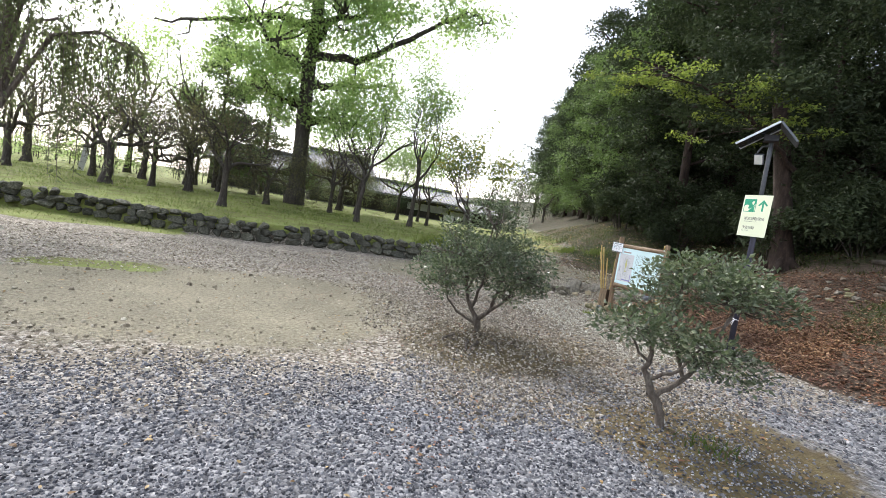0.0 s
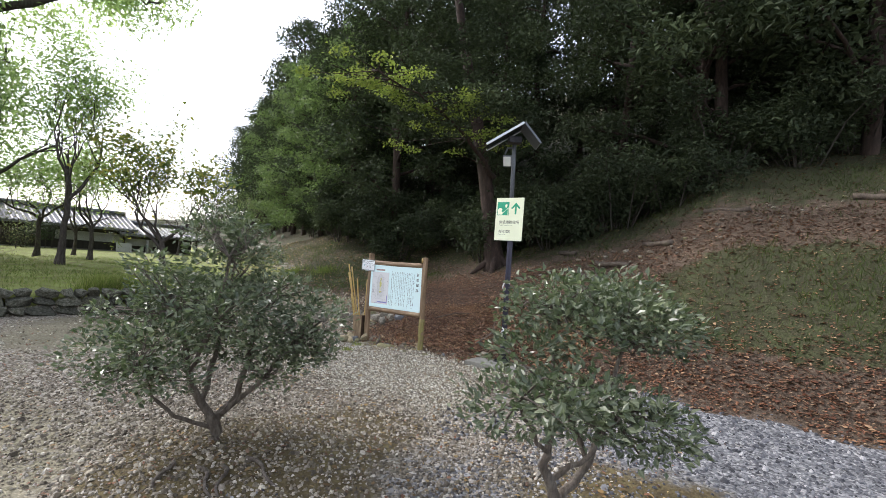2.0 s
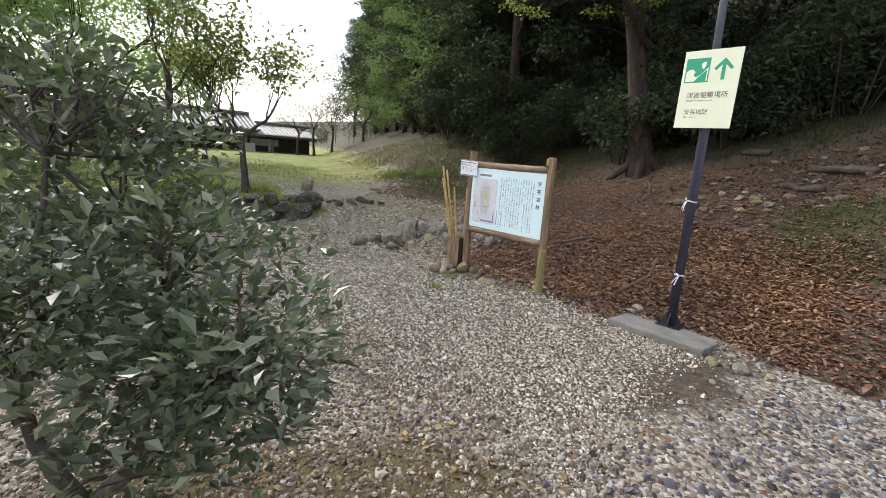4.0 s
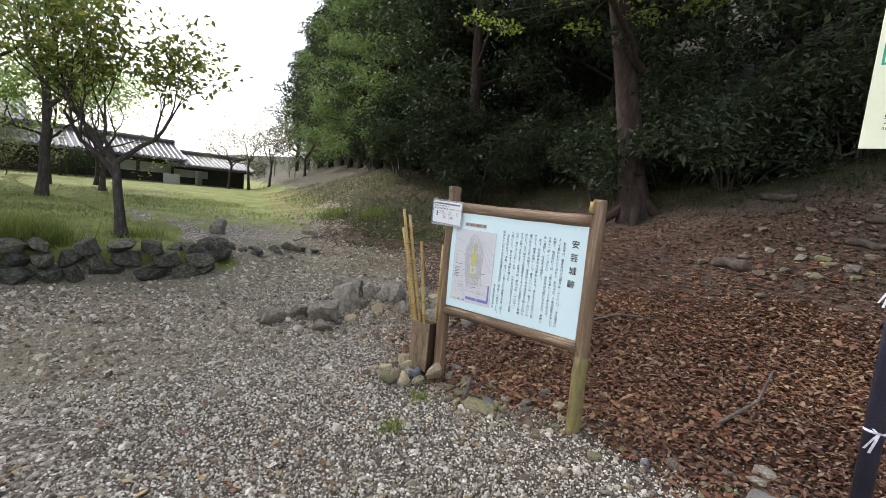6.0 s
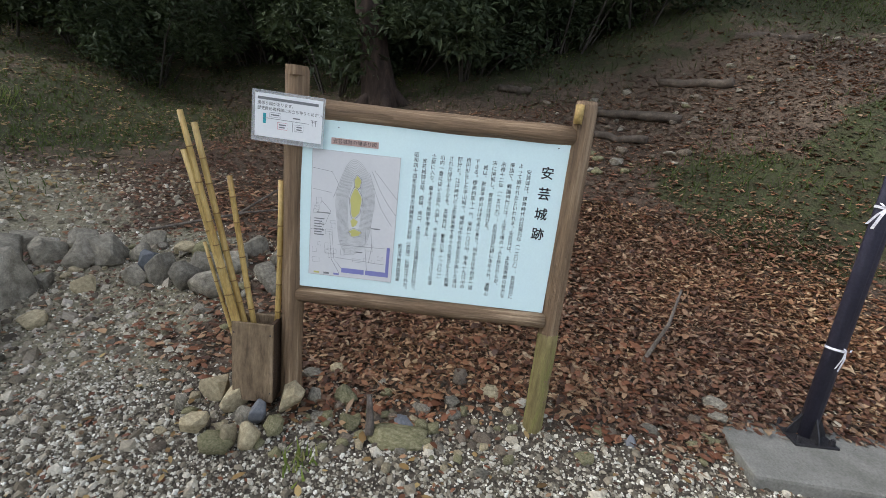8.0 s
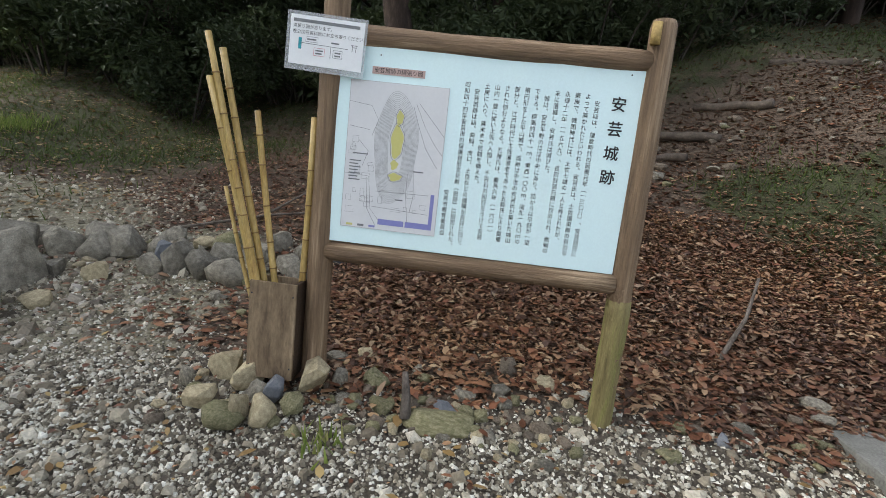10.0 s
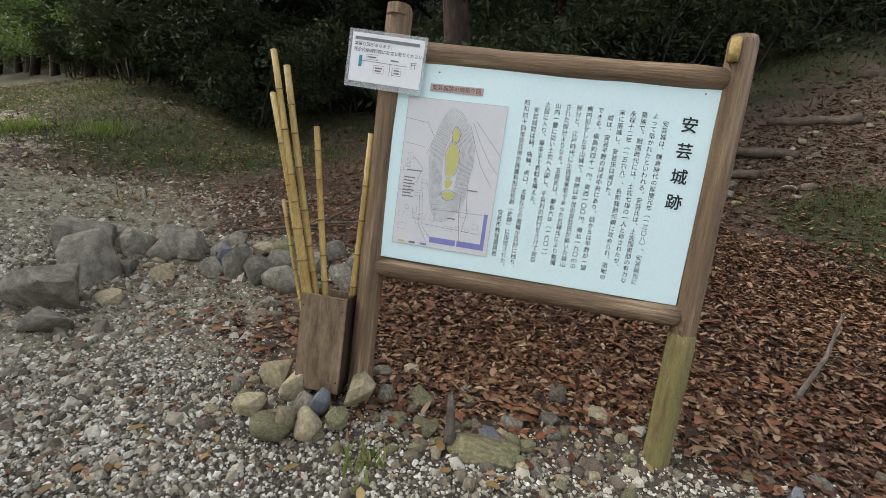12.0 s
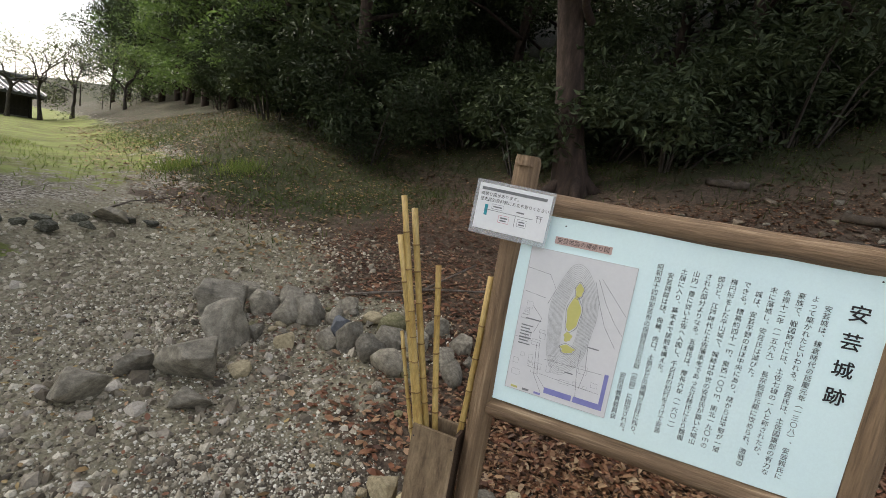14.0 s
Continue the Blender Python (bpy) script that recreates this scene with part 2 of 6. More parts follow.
PLATE_BROWN = solid("brown_plate", [(0.486, 0.351, 0.324), (0.54, 0.3915, 0.351)], 20, 0.5, 0, grainy=0.08)
TEAL = solid("teal_print", [(0.03, 0.3, 0.36), (0.04, 0.33, 0.39)], 20, 0.5, 0)
PINK = solid("pink_print", [(0.6, 0.22, 0.24), (0.64, 0.26, 0.28)], 20, 0.5, 0)
SIGN_CREAM = solid("sign_cream", [(0.72, 0.76, 0.55), (0.76, 0.8, 0.6)], 4, 0.4, 0.03, grainy=0.08)
SIGN_GREEN = solid("sign_green", [(0.012, 0.3, 0.16), (0.016, 0.34, 0.19)], 8, 0.4, 0, grainy=0.08)
POLE_PAINT = solid("pole_paint", [(0.035, 0.034, 0.055), (0.055, 0.053, 0.078)], 6, 0.45, 0.15, 80)
POLE_GREY = solid("grey_metal", [(0.1, 0.11, 0.125), (0.15, 0.16, 0.18)], 6, 0.4, 0.1, 80, 0.3)
BRIGHT_METAL = solid("aluminium_edge", [(0.6, 0.62, 0.66), (0.7, 0.72, 0.75)], 12, 0.35, 0.05, 80, 0.5, grainy=0.08)
SOLAR = solid("solar_cells", [(0.012, 0.016, 0.035), (0.02, 0.025, 0.05)], 12, 0.2, 0)
LENS_WHITE = solid("lamp_lens", [(0.62, 0.63, 0.58), (0.7, 0.7, 0.65)], 12, 0.3, 0, grainy=0.08)
STEEL = solid("dark_steel", [(0.03, 0.03, 0.036), (0.06, 0.058, 0.062)], 12, 0.5, 0.25, 70, 0.5)
CONCRETE = solid("concrete", [(0.12, 0.12, 0.1), (0.19, 0.187, 0.165), (0.24, 0.236, 0.21)], 5, 0.85, 0.4, 90)
TAPE = solid("white_tape", [(0.62, 0.63, 0.68), (0.72, 0.72, 0.76)], 20, 0.4, 0.1)
ROCK = solid("grey_rock", [(0.1133, 0.102, 0.0791), (0.242, 0.22, 0.1748), (0.3914, 0.36, 0.2883)], 6, 0.85, 0.8, 45, vary=0.3)
ROCK_PALE = solid("pale_rock", [(0.2128, 0.1768, 0.1056), (0.3696, 0.312, 0.198), (0.504, 0.4368, 0.2904)], 7, 0.85, 0.45, 50, vary=0.22)
ROCK_MOSS = solid("mossy_rock", [(0.0992, 0.0973, 0.0425), (0.1874, 0.1752, 0.0945), (0.2977, 0.2704, 0.1701)], 12, 0.9, 0.5, 60, vary=0.22)
ROCK_BROWN = solid("brown_rock", [(0.09, 0.068, 0.048), (0.16, 0.128, 0.094), (0.23, 0.19, 0.145)], 9, 0.88, 0.5, 60, vary=0.2)
ROCK_BLUE = solid("blue_grey_rock", [(0.12, 0.13, 0.145), (0.2, 0.21, 0.225)], 7, 0.8, 0.4, 60, vary=0.2)
WALL_STONE = solid("wall_stone", [(0.0262, 0.0279, 0.018), (0.0615, 0.0631, 0.0443), (0.1189, 0.1173, 0.0943), (0.205, 0.2009, 0.1722)], 9, 0.9, 0.8, 45, vary=0.42)
BARK_DARK = solid("dark_bark", [(0.028, 0.023, 0.019), (0.06, 0.05, 0.042), (0.1, 0.09, 0.078)], 7, 0.92, 0.9, 30, stretch=(2.5, 2.5, 0.8))
BARK_RED = solid("red_brown_bark", [(0.0166, 0.0109, 0.0081), (0.0373, 0.0239, 0.0179), (0.0747, 0.0493, 0.0373)], 5, 0.92, 0.9, 25, stretch=(2.5, 2.5, 0.7))
BARK_GREY = solid("grey_brown_bark", [(0.06, 0.048, 0.038), (0.13, 0.108, 0.088), (0.2, 0.175, 0.15)], 9, 0.9, 0.8, 45, stretch=(2.5, 2.5, 0.8))
LOG = solid("rotting_log", [(0.045, 0.034, 0.026), (0.095, 0.075, 0.058), (0.16, 0.13, 0.1)], 6, 0.9, 0.8, 40, stretch=(1, 2.5, 2.5), vary=0.2)
BUSH_LEAF = leafy("glossy_evergreen_leaf", [(0.0572, 0.0744, 0.048), (0.0954, 0.12, 0.0752), (0.1399, 0.168, 0.1076), (0.2162, 0.24, 0.162)], 0.34, 0.22, (0.1, 0.2, 0.03), 0.55, 2.5)
FOREST_LEAF = leafy("dark_forest_leaf", [(0.032, 0.0423, 0.0252), (0.0423, 0.0572, 0.032), (0.0549, 0.0732, 0.04), (0.0709, 0.0915, 0.0492)], 0.62, 0.15, (0.06, 0.1, 0.03), 0.14, 0.35)
# leaf colour raised to paint the backlit rim of the wood
EDGE_LEAF = leafy("backlit_green_leaf", [(0.0425, 0.0646, 0.034), (0.0816, 0.119, 0.0544), (0.1445, 0.1955, 0.085)], 0.45, 0.35, (0.2, 0.34, 0.06), 0.4, 0.4)
# green leaves made paler: backlight and haze are mixed into the colour
CROWN_LEAF = leafy("haze_paled_green_leaf", [(0.1035, 0.1667, 0.069), (0.1725, 0.2702, 0.1035), (0.253, 0.368, 0.1437), (0.368, 0.46, 0.1955)], 0.45, 0.95, (0.42, 0.56, 0.2), 0.3, 0.3)
MAPLE_LEAF = leafy("yellow_green_leaf", [(0.07, 0.12, 0.03), (0.13, 0.19, 0.045), (0.21, 0.26, 0.065)], 0.5, 0.45, (0.4, 0.5, 0.08), 0.3, 1.0)
YOUNG_LEAF = leafy("autumn_green_leaf", [(0.05, 0.085, 0.02), (0.1, 0.15, 0.03), (0.17, 0.2, 0.05), (0.36, 0.3, 0.05)], 0.45, 0.45, (0.35, 0.42, 0.08), 0.4, 1.2)
PLUM_LEAF = leafy("sparse_brown_leaf", [(0.05, 0.06, 0.03), (0.09, 0.09, 0.045), (0.14, 0.12, 0.06)], 0.6, 0.35, (0.2, 0.2, 0.08), 0.3, 1.0)
WILLOW_LEAF = leafy("grey_green_leaf", [(0.06, 0.08, 0.045), (0.1, 0.12, 0.065), (0.15, 0.16, 0.09)], 0.55, 0.4, (0.25, 0.3, 0.12), 0.3, 1.0)
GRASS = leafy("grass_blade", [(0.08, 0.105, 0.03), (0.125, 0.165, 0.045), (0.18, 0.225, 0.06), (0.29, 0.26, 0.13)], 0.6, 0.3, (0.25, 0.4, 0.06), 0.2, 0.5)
# grass with the shade of the trees put into its colour
BANK_GRASS = leafy("shade_darkened_grass_blade", [(0.03, 0.04, 0.015), (0.048, 0.068, 0.022), (0.075, 0.1, 0.032)], 0.6, 0.25, (0.2, 0.32, 0.05), 0.2, 0.6)
DRY_LEAF = leafy("fallen_leaf", [(0.0495, 0.0249, 0.0162), (0.11, 0.0453, 0.0254), (0.1815, 0.0748, 0.0416), (0.231, 0.1133, 0.0647), (0.352, 0.238, 0.1501)], 0.55, 0.08, (0.2, 0.08, 0.02), 0.45, 0.7)
TAN_LEAF = leafy("curled_leaf", [(0.0461, 0.0252, 0.0162), (0.1198, 0.0581, 0.0333), (0.1935, 0.1008, 0.057), (0.2672, 0.1579, 0.095), (0.387, 0.2907, 0.19)], 0.55, 0.08, (0.2, 0.1, 0.03), 0.4, 0.9)
PALE_LEAF = leafy("pale_fallen_leaf", [(0.1, 0.06, 0.03), (0.22, 0.14, 0.06), (0.36, 0.27, 0.13)], 0.6, 0.1, (0.2, 0.1, 0.03), 0.3, 0.7)
ROOF_TILE = solid("grey_roof_tile", [(0.0774, 0.0822, 0.087), (0.1306, 0.1354, 0.1451), (0.1741, 0.1789, 0.1886)], 1.5, 0.4, 0.3, 20, vary=0.1)
HOUSE_WOOD = solid("blackened_boards", [(0.022, 0.019, 0.016), (0.05, 0.043, 0.036)], 2, 0.8, 0.4, 20, stretch=(4, 4, 0.6), vary=0.15)
PLASTER = solid("grey_plaster", [(0.3, 0.3, 0.28), (0.42, 0.42, 0.39)], 1.2, 0.85, 0.2, 20)
BOARD_PALE = solid("pale_board", [(0.42, 0.42, 0.4), (0.5, 0.5, 0.47)], 3, 0.7, 0.1)


def pebble_material(name, colours):
    m, n, l, b = shader(name)
    g = n.new("ShaderNodeNewGeometry")
    r = ramp_node(n, colours)
    l.new(g.outputs["Random Per Island"], r.inputs["Fac"])
    x = noise_node(n, l, 90, 3, 0.6)
    t = ramp_node(n, [(0.7, 0.7, 0.7), (1.2, 1.2, 1.2)], [0.3, 0.7])
    l.new(x.outputs["Fac"], t.inputs["Fac"])
    l.new(mix_node(n, l, 1.0, r.outputs["Color"], t.outputs["Color"], "MULTIPLY"), b.inputs["Base Color"])
    b.inputs["Roughness"].default_value = 0.75
    return m


GRAVEL_BLUE = pebble_material("blue_grey_gravel", [(0.0206, 0.0215, 0.0258), (0.0568, 0.0585, 0.0671), (0.1075, 0.1101, 0.123), (0.172, 0.1746, 0.1849), (0.3956, 0.3913, 0.387)])
GRAVEL_MIXED = pebble_material("mixed_gravel", [(0.0345, 0.0268, 0.0177), (0.1094, 0.092, 0.063), (0.2189, 0.1932, 0.1416), (0.357, 0.3259, 0.2501), (0.5297, 0.5005, 0.4094), (0.7831, 0.7682, 0.6749)])
GRAVEL_TRODDEN = pebble_material("trodden_gravel", [(0.0534, 0.0423, 0.0281), (0.1157, 0.0949, 0.0663), (0.1957, 0.166, 0.121), (0.2936, 0.2582, 0.2029), (0.516, 0.4741, 0.4058)])
GRAVEL_WARM = pebble_material("worn_gravel", [(0.1162, 0.0941, 0.0636), (0.2325, 0.1976, 0.1391), (0.3488, 0.3058, 0.2249), (0.5811, 0.5363, 0.4292)])


def ground_material():
    """Gravel, bare earth, lawn, leaf litter and brown bush patches on one sheet, by the masks of the ground."""
    m, n, l, b = shader("ground_surface")

    def mask(name, low=0.92, high=1.22):
        a = n.new("ShaderNodeAttribute")
        a.attribute_name = name
        w = noise_node(n, l, 3.2, 8, 0.65)
        s = n.new("ShaderNodeMath")
        s.operation = "MULTIPLY_ADD"
        l.new(w.outputs["Fac"], s.inputs[0])
        s.inputs[1].default_value = 1.1
        l.new(a.outputs["Fac"], s.inputs[2])
        r = ramp_node(n, [(0, 0, 0), (1, 1, 1)], [low, high])
        h = n.new("ShaderNodeMath")
        h.operation = "MULTIPLY"
        h.inputs[1].default_value = 1.0
        l.new(s.outputs[0], h.inputs[0])
        l.new(h.outputs[0], r.inputs["Fac"])
        return r.outputs["Color"]

    t = n.new("ShaderNodeTexCoord")
    v = n.new("ShaderNodeTexVoronoi")
    v.inputs["Scale"].default_value, v.inputs["Randomness"].default_value = 38, 1
    l.new(t.outputs["Object"], v.inputs["Vector"])
    sep = n.new("ShaderNodeSeparateColor")
    l.new(v.outputs["Color"], sep.inputs["Color"])
    stones = ramp_node(n, [(0.06, 0.061, 0.066), (0.12, 0.122, 0.13), (0.18, 0.182, 0.188), (0.32, 0.32, 0.32)])
    l.new(sep.outputs["Red"], stones.inputs["Fac"])
    worn = ramp_node(n, [(0.08, 0.066, 0.049), (0.17, 0.147, 0.114), (0.27, 0.24, 0.193), (0.46, 0.43, 0.37)])
    l.new(sep.outputs["Red"], worn.inputs["Fac"])
    wide = noise_node(n, l, 0.9, 6, 0.6)
    fine = noise_node(n, l, 25, 6, 0.7)
    earth = ramp_node(n, [(0.12, 0.106, 0.07), (0.22, 0.2, 0.138), (0.34, 0.31, 0.225)], [0.3, 0.5, 0.72])
    l.new(fine.outputs["Fac"], earth.inputs["Fac"])
    lawn = ramp_node(n, [(0.13, 0.112, 0.055), (0.16, 0.175, 0.05), (0.21, 0.255, 0.065), (0.28, 0.24, 0.14)], [0.3, 0.45, 0.6, 0.75])
    l.new(noise_node(n, l, 1.4, 9, 0.75).outputs["Fac"], lawn.inputs["Fac"])
    litter = ramp_node(n, [(0.035, 0.026, 0.019), (0.075, 0.055, 0.039), (0.12, 0.088, 0.062), (0.18, 0.145, 0.105)], [0.3, 0.45, 0.6, 0.75])
    l.new(noise_node(n, l, 14, 8, 0.75).outputs["Fac"], litter.inputs["Fac"])
    # weeds are coloured dark to carry the canopy's shade on the bank
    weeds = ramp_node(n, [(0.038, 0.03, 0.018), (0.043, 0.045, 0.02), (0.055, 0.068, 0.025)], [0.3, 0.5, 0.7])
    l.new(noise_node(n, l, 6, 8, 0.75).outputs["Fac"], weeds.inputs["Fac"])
    # darker olive-brown of the patches beside the bushes
    moss = ramp_node(n, [(0.06, 0.045, 0.024), (0.11, 0.086, 0.043), (0.155, 0.13, 0.058)], [0.3, 0.5, 0.7])
    l.new(noise_node(n, l, 9, 8, 0.7).outputs["Fac"], moss.inputs["Fac"])
    c = mix_node(n, l, mask("worn", 0.66, 1.45), stones.outputs["Color"], worn.outputs["Color"])
    soil = ramp_node(n, [(0.04, 0.032, 0.024), (0.085, 0.07, 0.053), (0.15, 0.127, 0.1)], [0.3, 0.5, 0.72])
    l.new(fine.outputs["Fac"], soil.inputs["Fac"])
    c = mix_node(n, l, mask("soil", 0.8, 1.5), c, soil.outputs["Color"])
    c = mix_node(n, l, mask("earth", 0.7, 1.5), c, earth.outputs["Color"])
    c = mix_node(n, l, mask("moss", 0.7, 1.6), c, moss.outputs["Color"])
    c = mix_node(n, l, mask("litter"), c, litter.outputs["Color"])
    c = mix_node(n, l, mask("lawn", 0.88, 1.35), c, lawn.outputs["Color"])
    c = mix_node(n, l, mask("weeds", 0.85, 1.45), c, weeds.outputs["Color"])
    tone = ramp_node(n, [(0.82, 0.82, 0.82), (1.12, 1.12, 1.12)], [0.35, 0.65])
    l.new(wide.outputs["Fac"], tone.inputs["Fac"])
    l.new(mix_node(n, l, 1.0, c, tone.outputs["Color"], "MULTIPLY"), b.inputs["Base Color"])
    b.inputs["Roughness"].default_value = 0.9
    b.inputs["Specular IOR Level"].default_value = 0.25
    bp = n.new("ShaderNodeBump")
    bp.inputs["Strength"].default_value, bp.inputs["Distance"].default_value = 0.7, 0.02
    add = n.new("ShaderNodeMath")
    add.operation = "SUBTRACT"
    l.new(fine.outputs["Fac"], add.inputs[0])
    l.new(v.outputs["Distance"], add.inputs[1])
    l.new(add.outputs[0], bp.inputs["Height"])
    l.new(bp.outputs["Normal"], b.inputs["Normal"])
    return m


# ---- ground ----
def blob(x, y, cx, cy, rx, ry):
    return 1 - step(0.45, 1.15, np.hypot((x - cx) / rx, (y - cy) / ry))


def zones(x, y):
    x, y = x + 0.16 * rough(x, y, 2.1) + 0.07 * rough(y, x, 5.3), y + 0.16 * rough(y, x, 1.9) * (np.abs(y - wall_line(x)) > 0.6)
    d = x - foot(y)
    behind = step(0.1, 0.35, y - wall_line(x)) * (1 - step(8.1, 8.7, x))
    far = (0.5 * step(12.8, 16.8, y) + 0.5 * step(17.5, 20.5, y)) * step(7.9, 9.0, x)
    lawn = np.maximum(behind, far) * (1 - step(-0.5, 1.2, d - 1.6 * step(14, 17, y)))
    lawn = np.maximum(lawn, 0.62 * blob(x, y, -1.6, 8.9, 1.3, 0.6))
    lawn = np.maximum(lawn, step(13.2, 14, y) * (1 - step(-2, 0, x)))
    litter = step(-0.25, 0.35, d) * (1 - 0.3 * step(11, 15, y)) * (1 - 0.7 * step(13, 16, y) * (1 - step(1.2, 3.2, d)))
    trail = np.maximum(blob(x, y, 9.6, 12.2, 1.9, 2.6), blob(x, y, 8.7, 10.1, 1.35, 1.7))
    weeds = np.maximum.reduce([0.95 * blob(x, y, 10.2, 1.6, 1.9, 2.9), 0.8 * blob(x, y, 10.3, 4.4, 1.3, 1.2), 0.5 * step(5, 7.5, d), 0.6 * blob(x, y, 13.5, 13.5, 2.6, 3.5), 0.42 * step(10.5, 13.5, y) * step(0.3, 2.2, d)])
    return {
        "lawn": lawn,
        "litter": litter * (1 - 0.85 * trail),
        "weeds": weeds * step(0.2, 1.2, d),
        "earth": np.maximum.reduce([blob(x, y, 0.2, 7.3, 3.4, 2.3), 0.9 * trail, 0.95 * blob(x, y, 6.0, 11.2, 3.0, 2.2), 0.3 * blob(x, y, 10.6, 16.0, 1.6, 3.0)]),
        "soil": np.maximum(0.95 * blob(x, y, 6.9, 7.0, 2.1, 2.8), 0.55 * blob(x, y, 7.7, 9.7, 2.0, 2.4)),
        "worn": np.maximum.reduce([step(2.6, 7.2, y) * 0.95, step(3.6, 5.5, x) * 0.8 * step(2.8, 4.8, y), 0 * x]),
        # one brown patch at each bush, set off towards +x and -y
        "moss": np.maximum.reduce([0.75 * blob(x, y, 3.6, 5.3, 1.5, 1.1), 0.68 * blob(x, y, 4.1, 2.85, 1.3, 1.0)]),
    }


def spread_line(parts):
    return np.unique(np.concatenate([np.linspace(a, b, k) for a, b, k in parts]))


xs = spread_line([(-1600, -60, 12), (-60, -8, 30), (-8, -3, 34), (-3, 12, 151), (12, 24, 61), (24, 60, 30), (60, 1600, 12)])
ys = spread_line([(-1600, -40, 12), (-40, -2, 26), (-2, 16, 181), (16, 30, 57), (30, 90, 40), (90, 1600, 12)])
gx, gy = np.meshgrid(xs, ys)
gz = height(gx, gy)
cols = len(xs)
quads = (np.arange(len(ys) - 1)[:, None] * cols + np.arange(cols - 1)[None, :]).reshape(-1, 1) + np.array((0, 1, cols + 1, cols))
ground_mesh = mesh_np("ground", np.stack([gx, gy, gz], -1).reshape(-1, 3), quads, True)
for zone, weight in zones(gx, gy).items():
    ground_mesh.attributes.new(zone, "FLOAT", "POINT").data.foreach_set("value", np.clip(weight, 0, 1).ravel().astype(np.float32))
ground = tagged(made("ground", ground_mesh, ground_material()), "gravel yard running into lawn and a leaf-strewn bank", "ground", kind="structure")


# ---- dry stone retaining wall ----
def rock_mesh(name, seed, sx, sy, sz, corners=18, soften=0.12, smooth=False):
    """An angular stone: the hull of uneven points, its edges slightly worn."""
    rng = np.random.default_rng(seed)
    bm = bmesh.new()
    for d in unit(rng.normal(size=(corners, 3))):
        k = rng.uniform(0.82, 1.0)
        q = np.sign(d) * np.abs(d) ** 0.75
        bm.verts.new(Vector((q[0] * sx * k, q[1] * sy * k, q[2] * sz * k)))
    hull = bmesh.ops.convex_hull(bm, input=bm.verts)
    bmesh.ops.delete(bm, geom=[g for g in hull["geom_interior"] if isinstance(g, bmesh.types.BMVert)], context="VERTS")
    if soften:
        bmesh.ops.bevel(bm, geom=list(bm.edges), offset=soften * min(sx, sy, sz), segments=1, affect="EDGES", clamp_overlap=True)
    bmesh.ops.recalc_face_normals(bm, faces=bm.faces)
    me = bpy.data.meshes.new(name)
    for f in bm.faces:
        f.smooth = smooth
    bm.to_mesh(me)
    bm.free()
    return me


def pebble_mesh(name, seed, lump=0.2):
    """A rounded stone of radius one."""
    bm = bmesh.new()
    bmesh.ops.create_icosphere(bm, subdivisions=2, radius=1)
    for v in bm.verts:
        k = 1 + lump * noise.noise(v.co * 1.3 + Vector((seed * 7.1, seed * 3.3, 0))) + 0.4 * lump * noise.noise(v.co * 3.1 + Vector((0, seed * 5.7, 0)))
        v.co *= k
    rngp = np.random.default_rng(seed * 13 + 5)
    for cut in unit(rngp.normal(size=(9, 3))):
        reach = rngp.uniform(0.55, 0.85)
        for v in bm.verts:
            over = v.co.dot(Vector(cut)) - reach
            if over > 0:
                v.co -= Vector(cut) * over * 0.9
    for v in bm.verts:
        v.co *= 0.58
    me = bpy.data.meshes.new(name)
    for f in bm.faces:
        f.smooth = True
    bm.to_mesh(me)
    bm.free()
    return me


wall = thing("stone_wall", pose(0, 0, 0), "low dry stone retaining wall of dark rounded rocks", "wall", kind="structure")
stone_meshes = [rock_mesh("stone", 40 + i, 0.5, 0.5, 0.5, 16, 0.16) for i in range(9)]
for me in stone_meshes:
    me.materials.append(WALL_STONE)
rng = np.random.default_rng(3)


def lay_stone(x, y, z, w, d, h, turn, tilt=0.0):
    ob = new("stone", stone_meshes[rng.integers(len(stone_meshes))])
    ob.parent = wall
    ob.matrix_basis = pose(x, y, z, rng.uniform(-12, 12), rng.uniform(-14, 14) + tilt, turn) @ Matrix.Diagonal((w, d, h, 1))


for course, (low, tall) in enumerate(((-0.03, 0.24), (0.16, 0.22), (0.33, 0.2))):
    x = -10.0 + 0.17 * course
    while x < 7.7:
        w = rng.uniform(0.22, 0.5) * (1.0 if course < 2 else 0.85)
        base = 0.13 * float(step(0, 4, x)) + (0.1 * float(step(-1, -5, x)) if x < -1 else 0)
        if not (course == 2 and rng.random() < 0.12):
            lay_stone(x + w / 2, wall_line(x + w / 2) + 0.13 + rng.uniform(-0.05, 0.05) + 0.03 * course, base + low + tall / 2, w * 1.12, rng.uniform(0.3, 0.42), tall * rng.uniform(1.0, 1.3), rng.uniform(-10, 14))
        x += w * 0.95
for k in range(24):
    a = k / 23
    x, y = 7.85 + 0.85 * math.sin(a * 1.5), 12.8 + 1.5 * a
    lay_stone(x + rng.uniform(-0.1, 0.1), y, ground_z(x - 0.4, y) * 0.5 + 0.12 + 0.3 * (1 - a) * rng.random(), rng.uniform(0.22, 0.42), rng.uniform(0.22, 0.4), rng.uniform(0.2, 0.32), rng.uniform(0, 180))
lay_stone(7.65, 13.15, 0.5, 0.42, 0.36, 0.32, 20)
for k in range(20):
    lay_stone(rng.uniform(8.3, 10.2), rng.uniform(13.2, 15.2), ground_z(9, 14) - 0.02, rng.uniform(0.12, 0.3), rng.uniform(0.12, 0.26), rng.uniform(0.08, 0.16), rng.uniform(0, 180))


# ---- information board ----
FACE = Matrix(((0, 0, -1, 0), (-1, 0, 0, 0), (0, 1, 0, 0), (0, 0, 0, 1)))


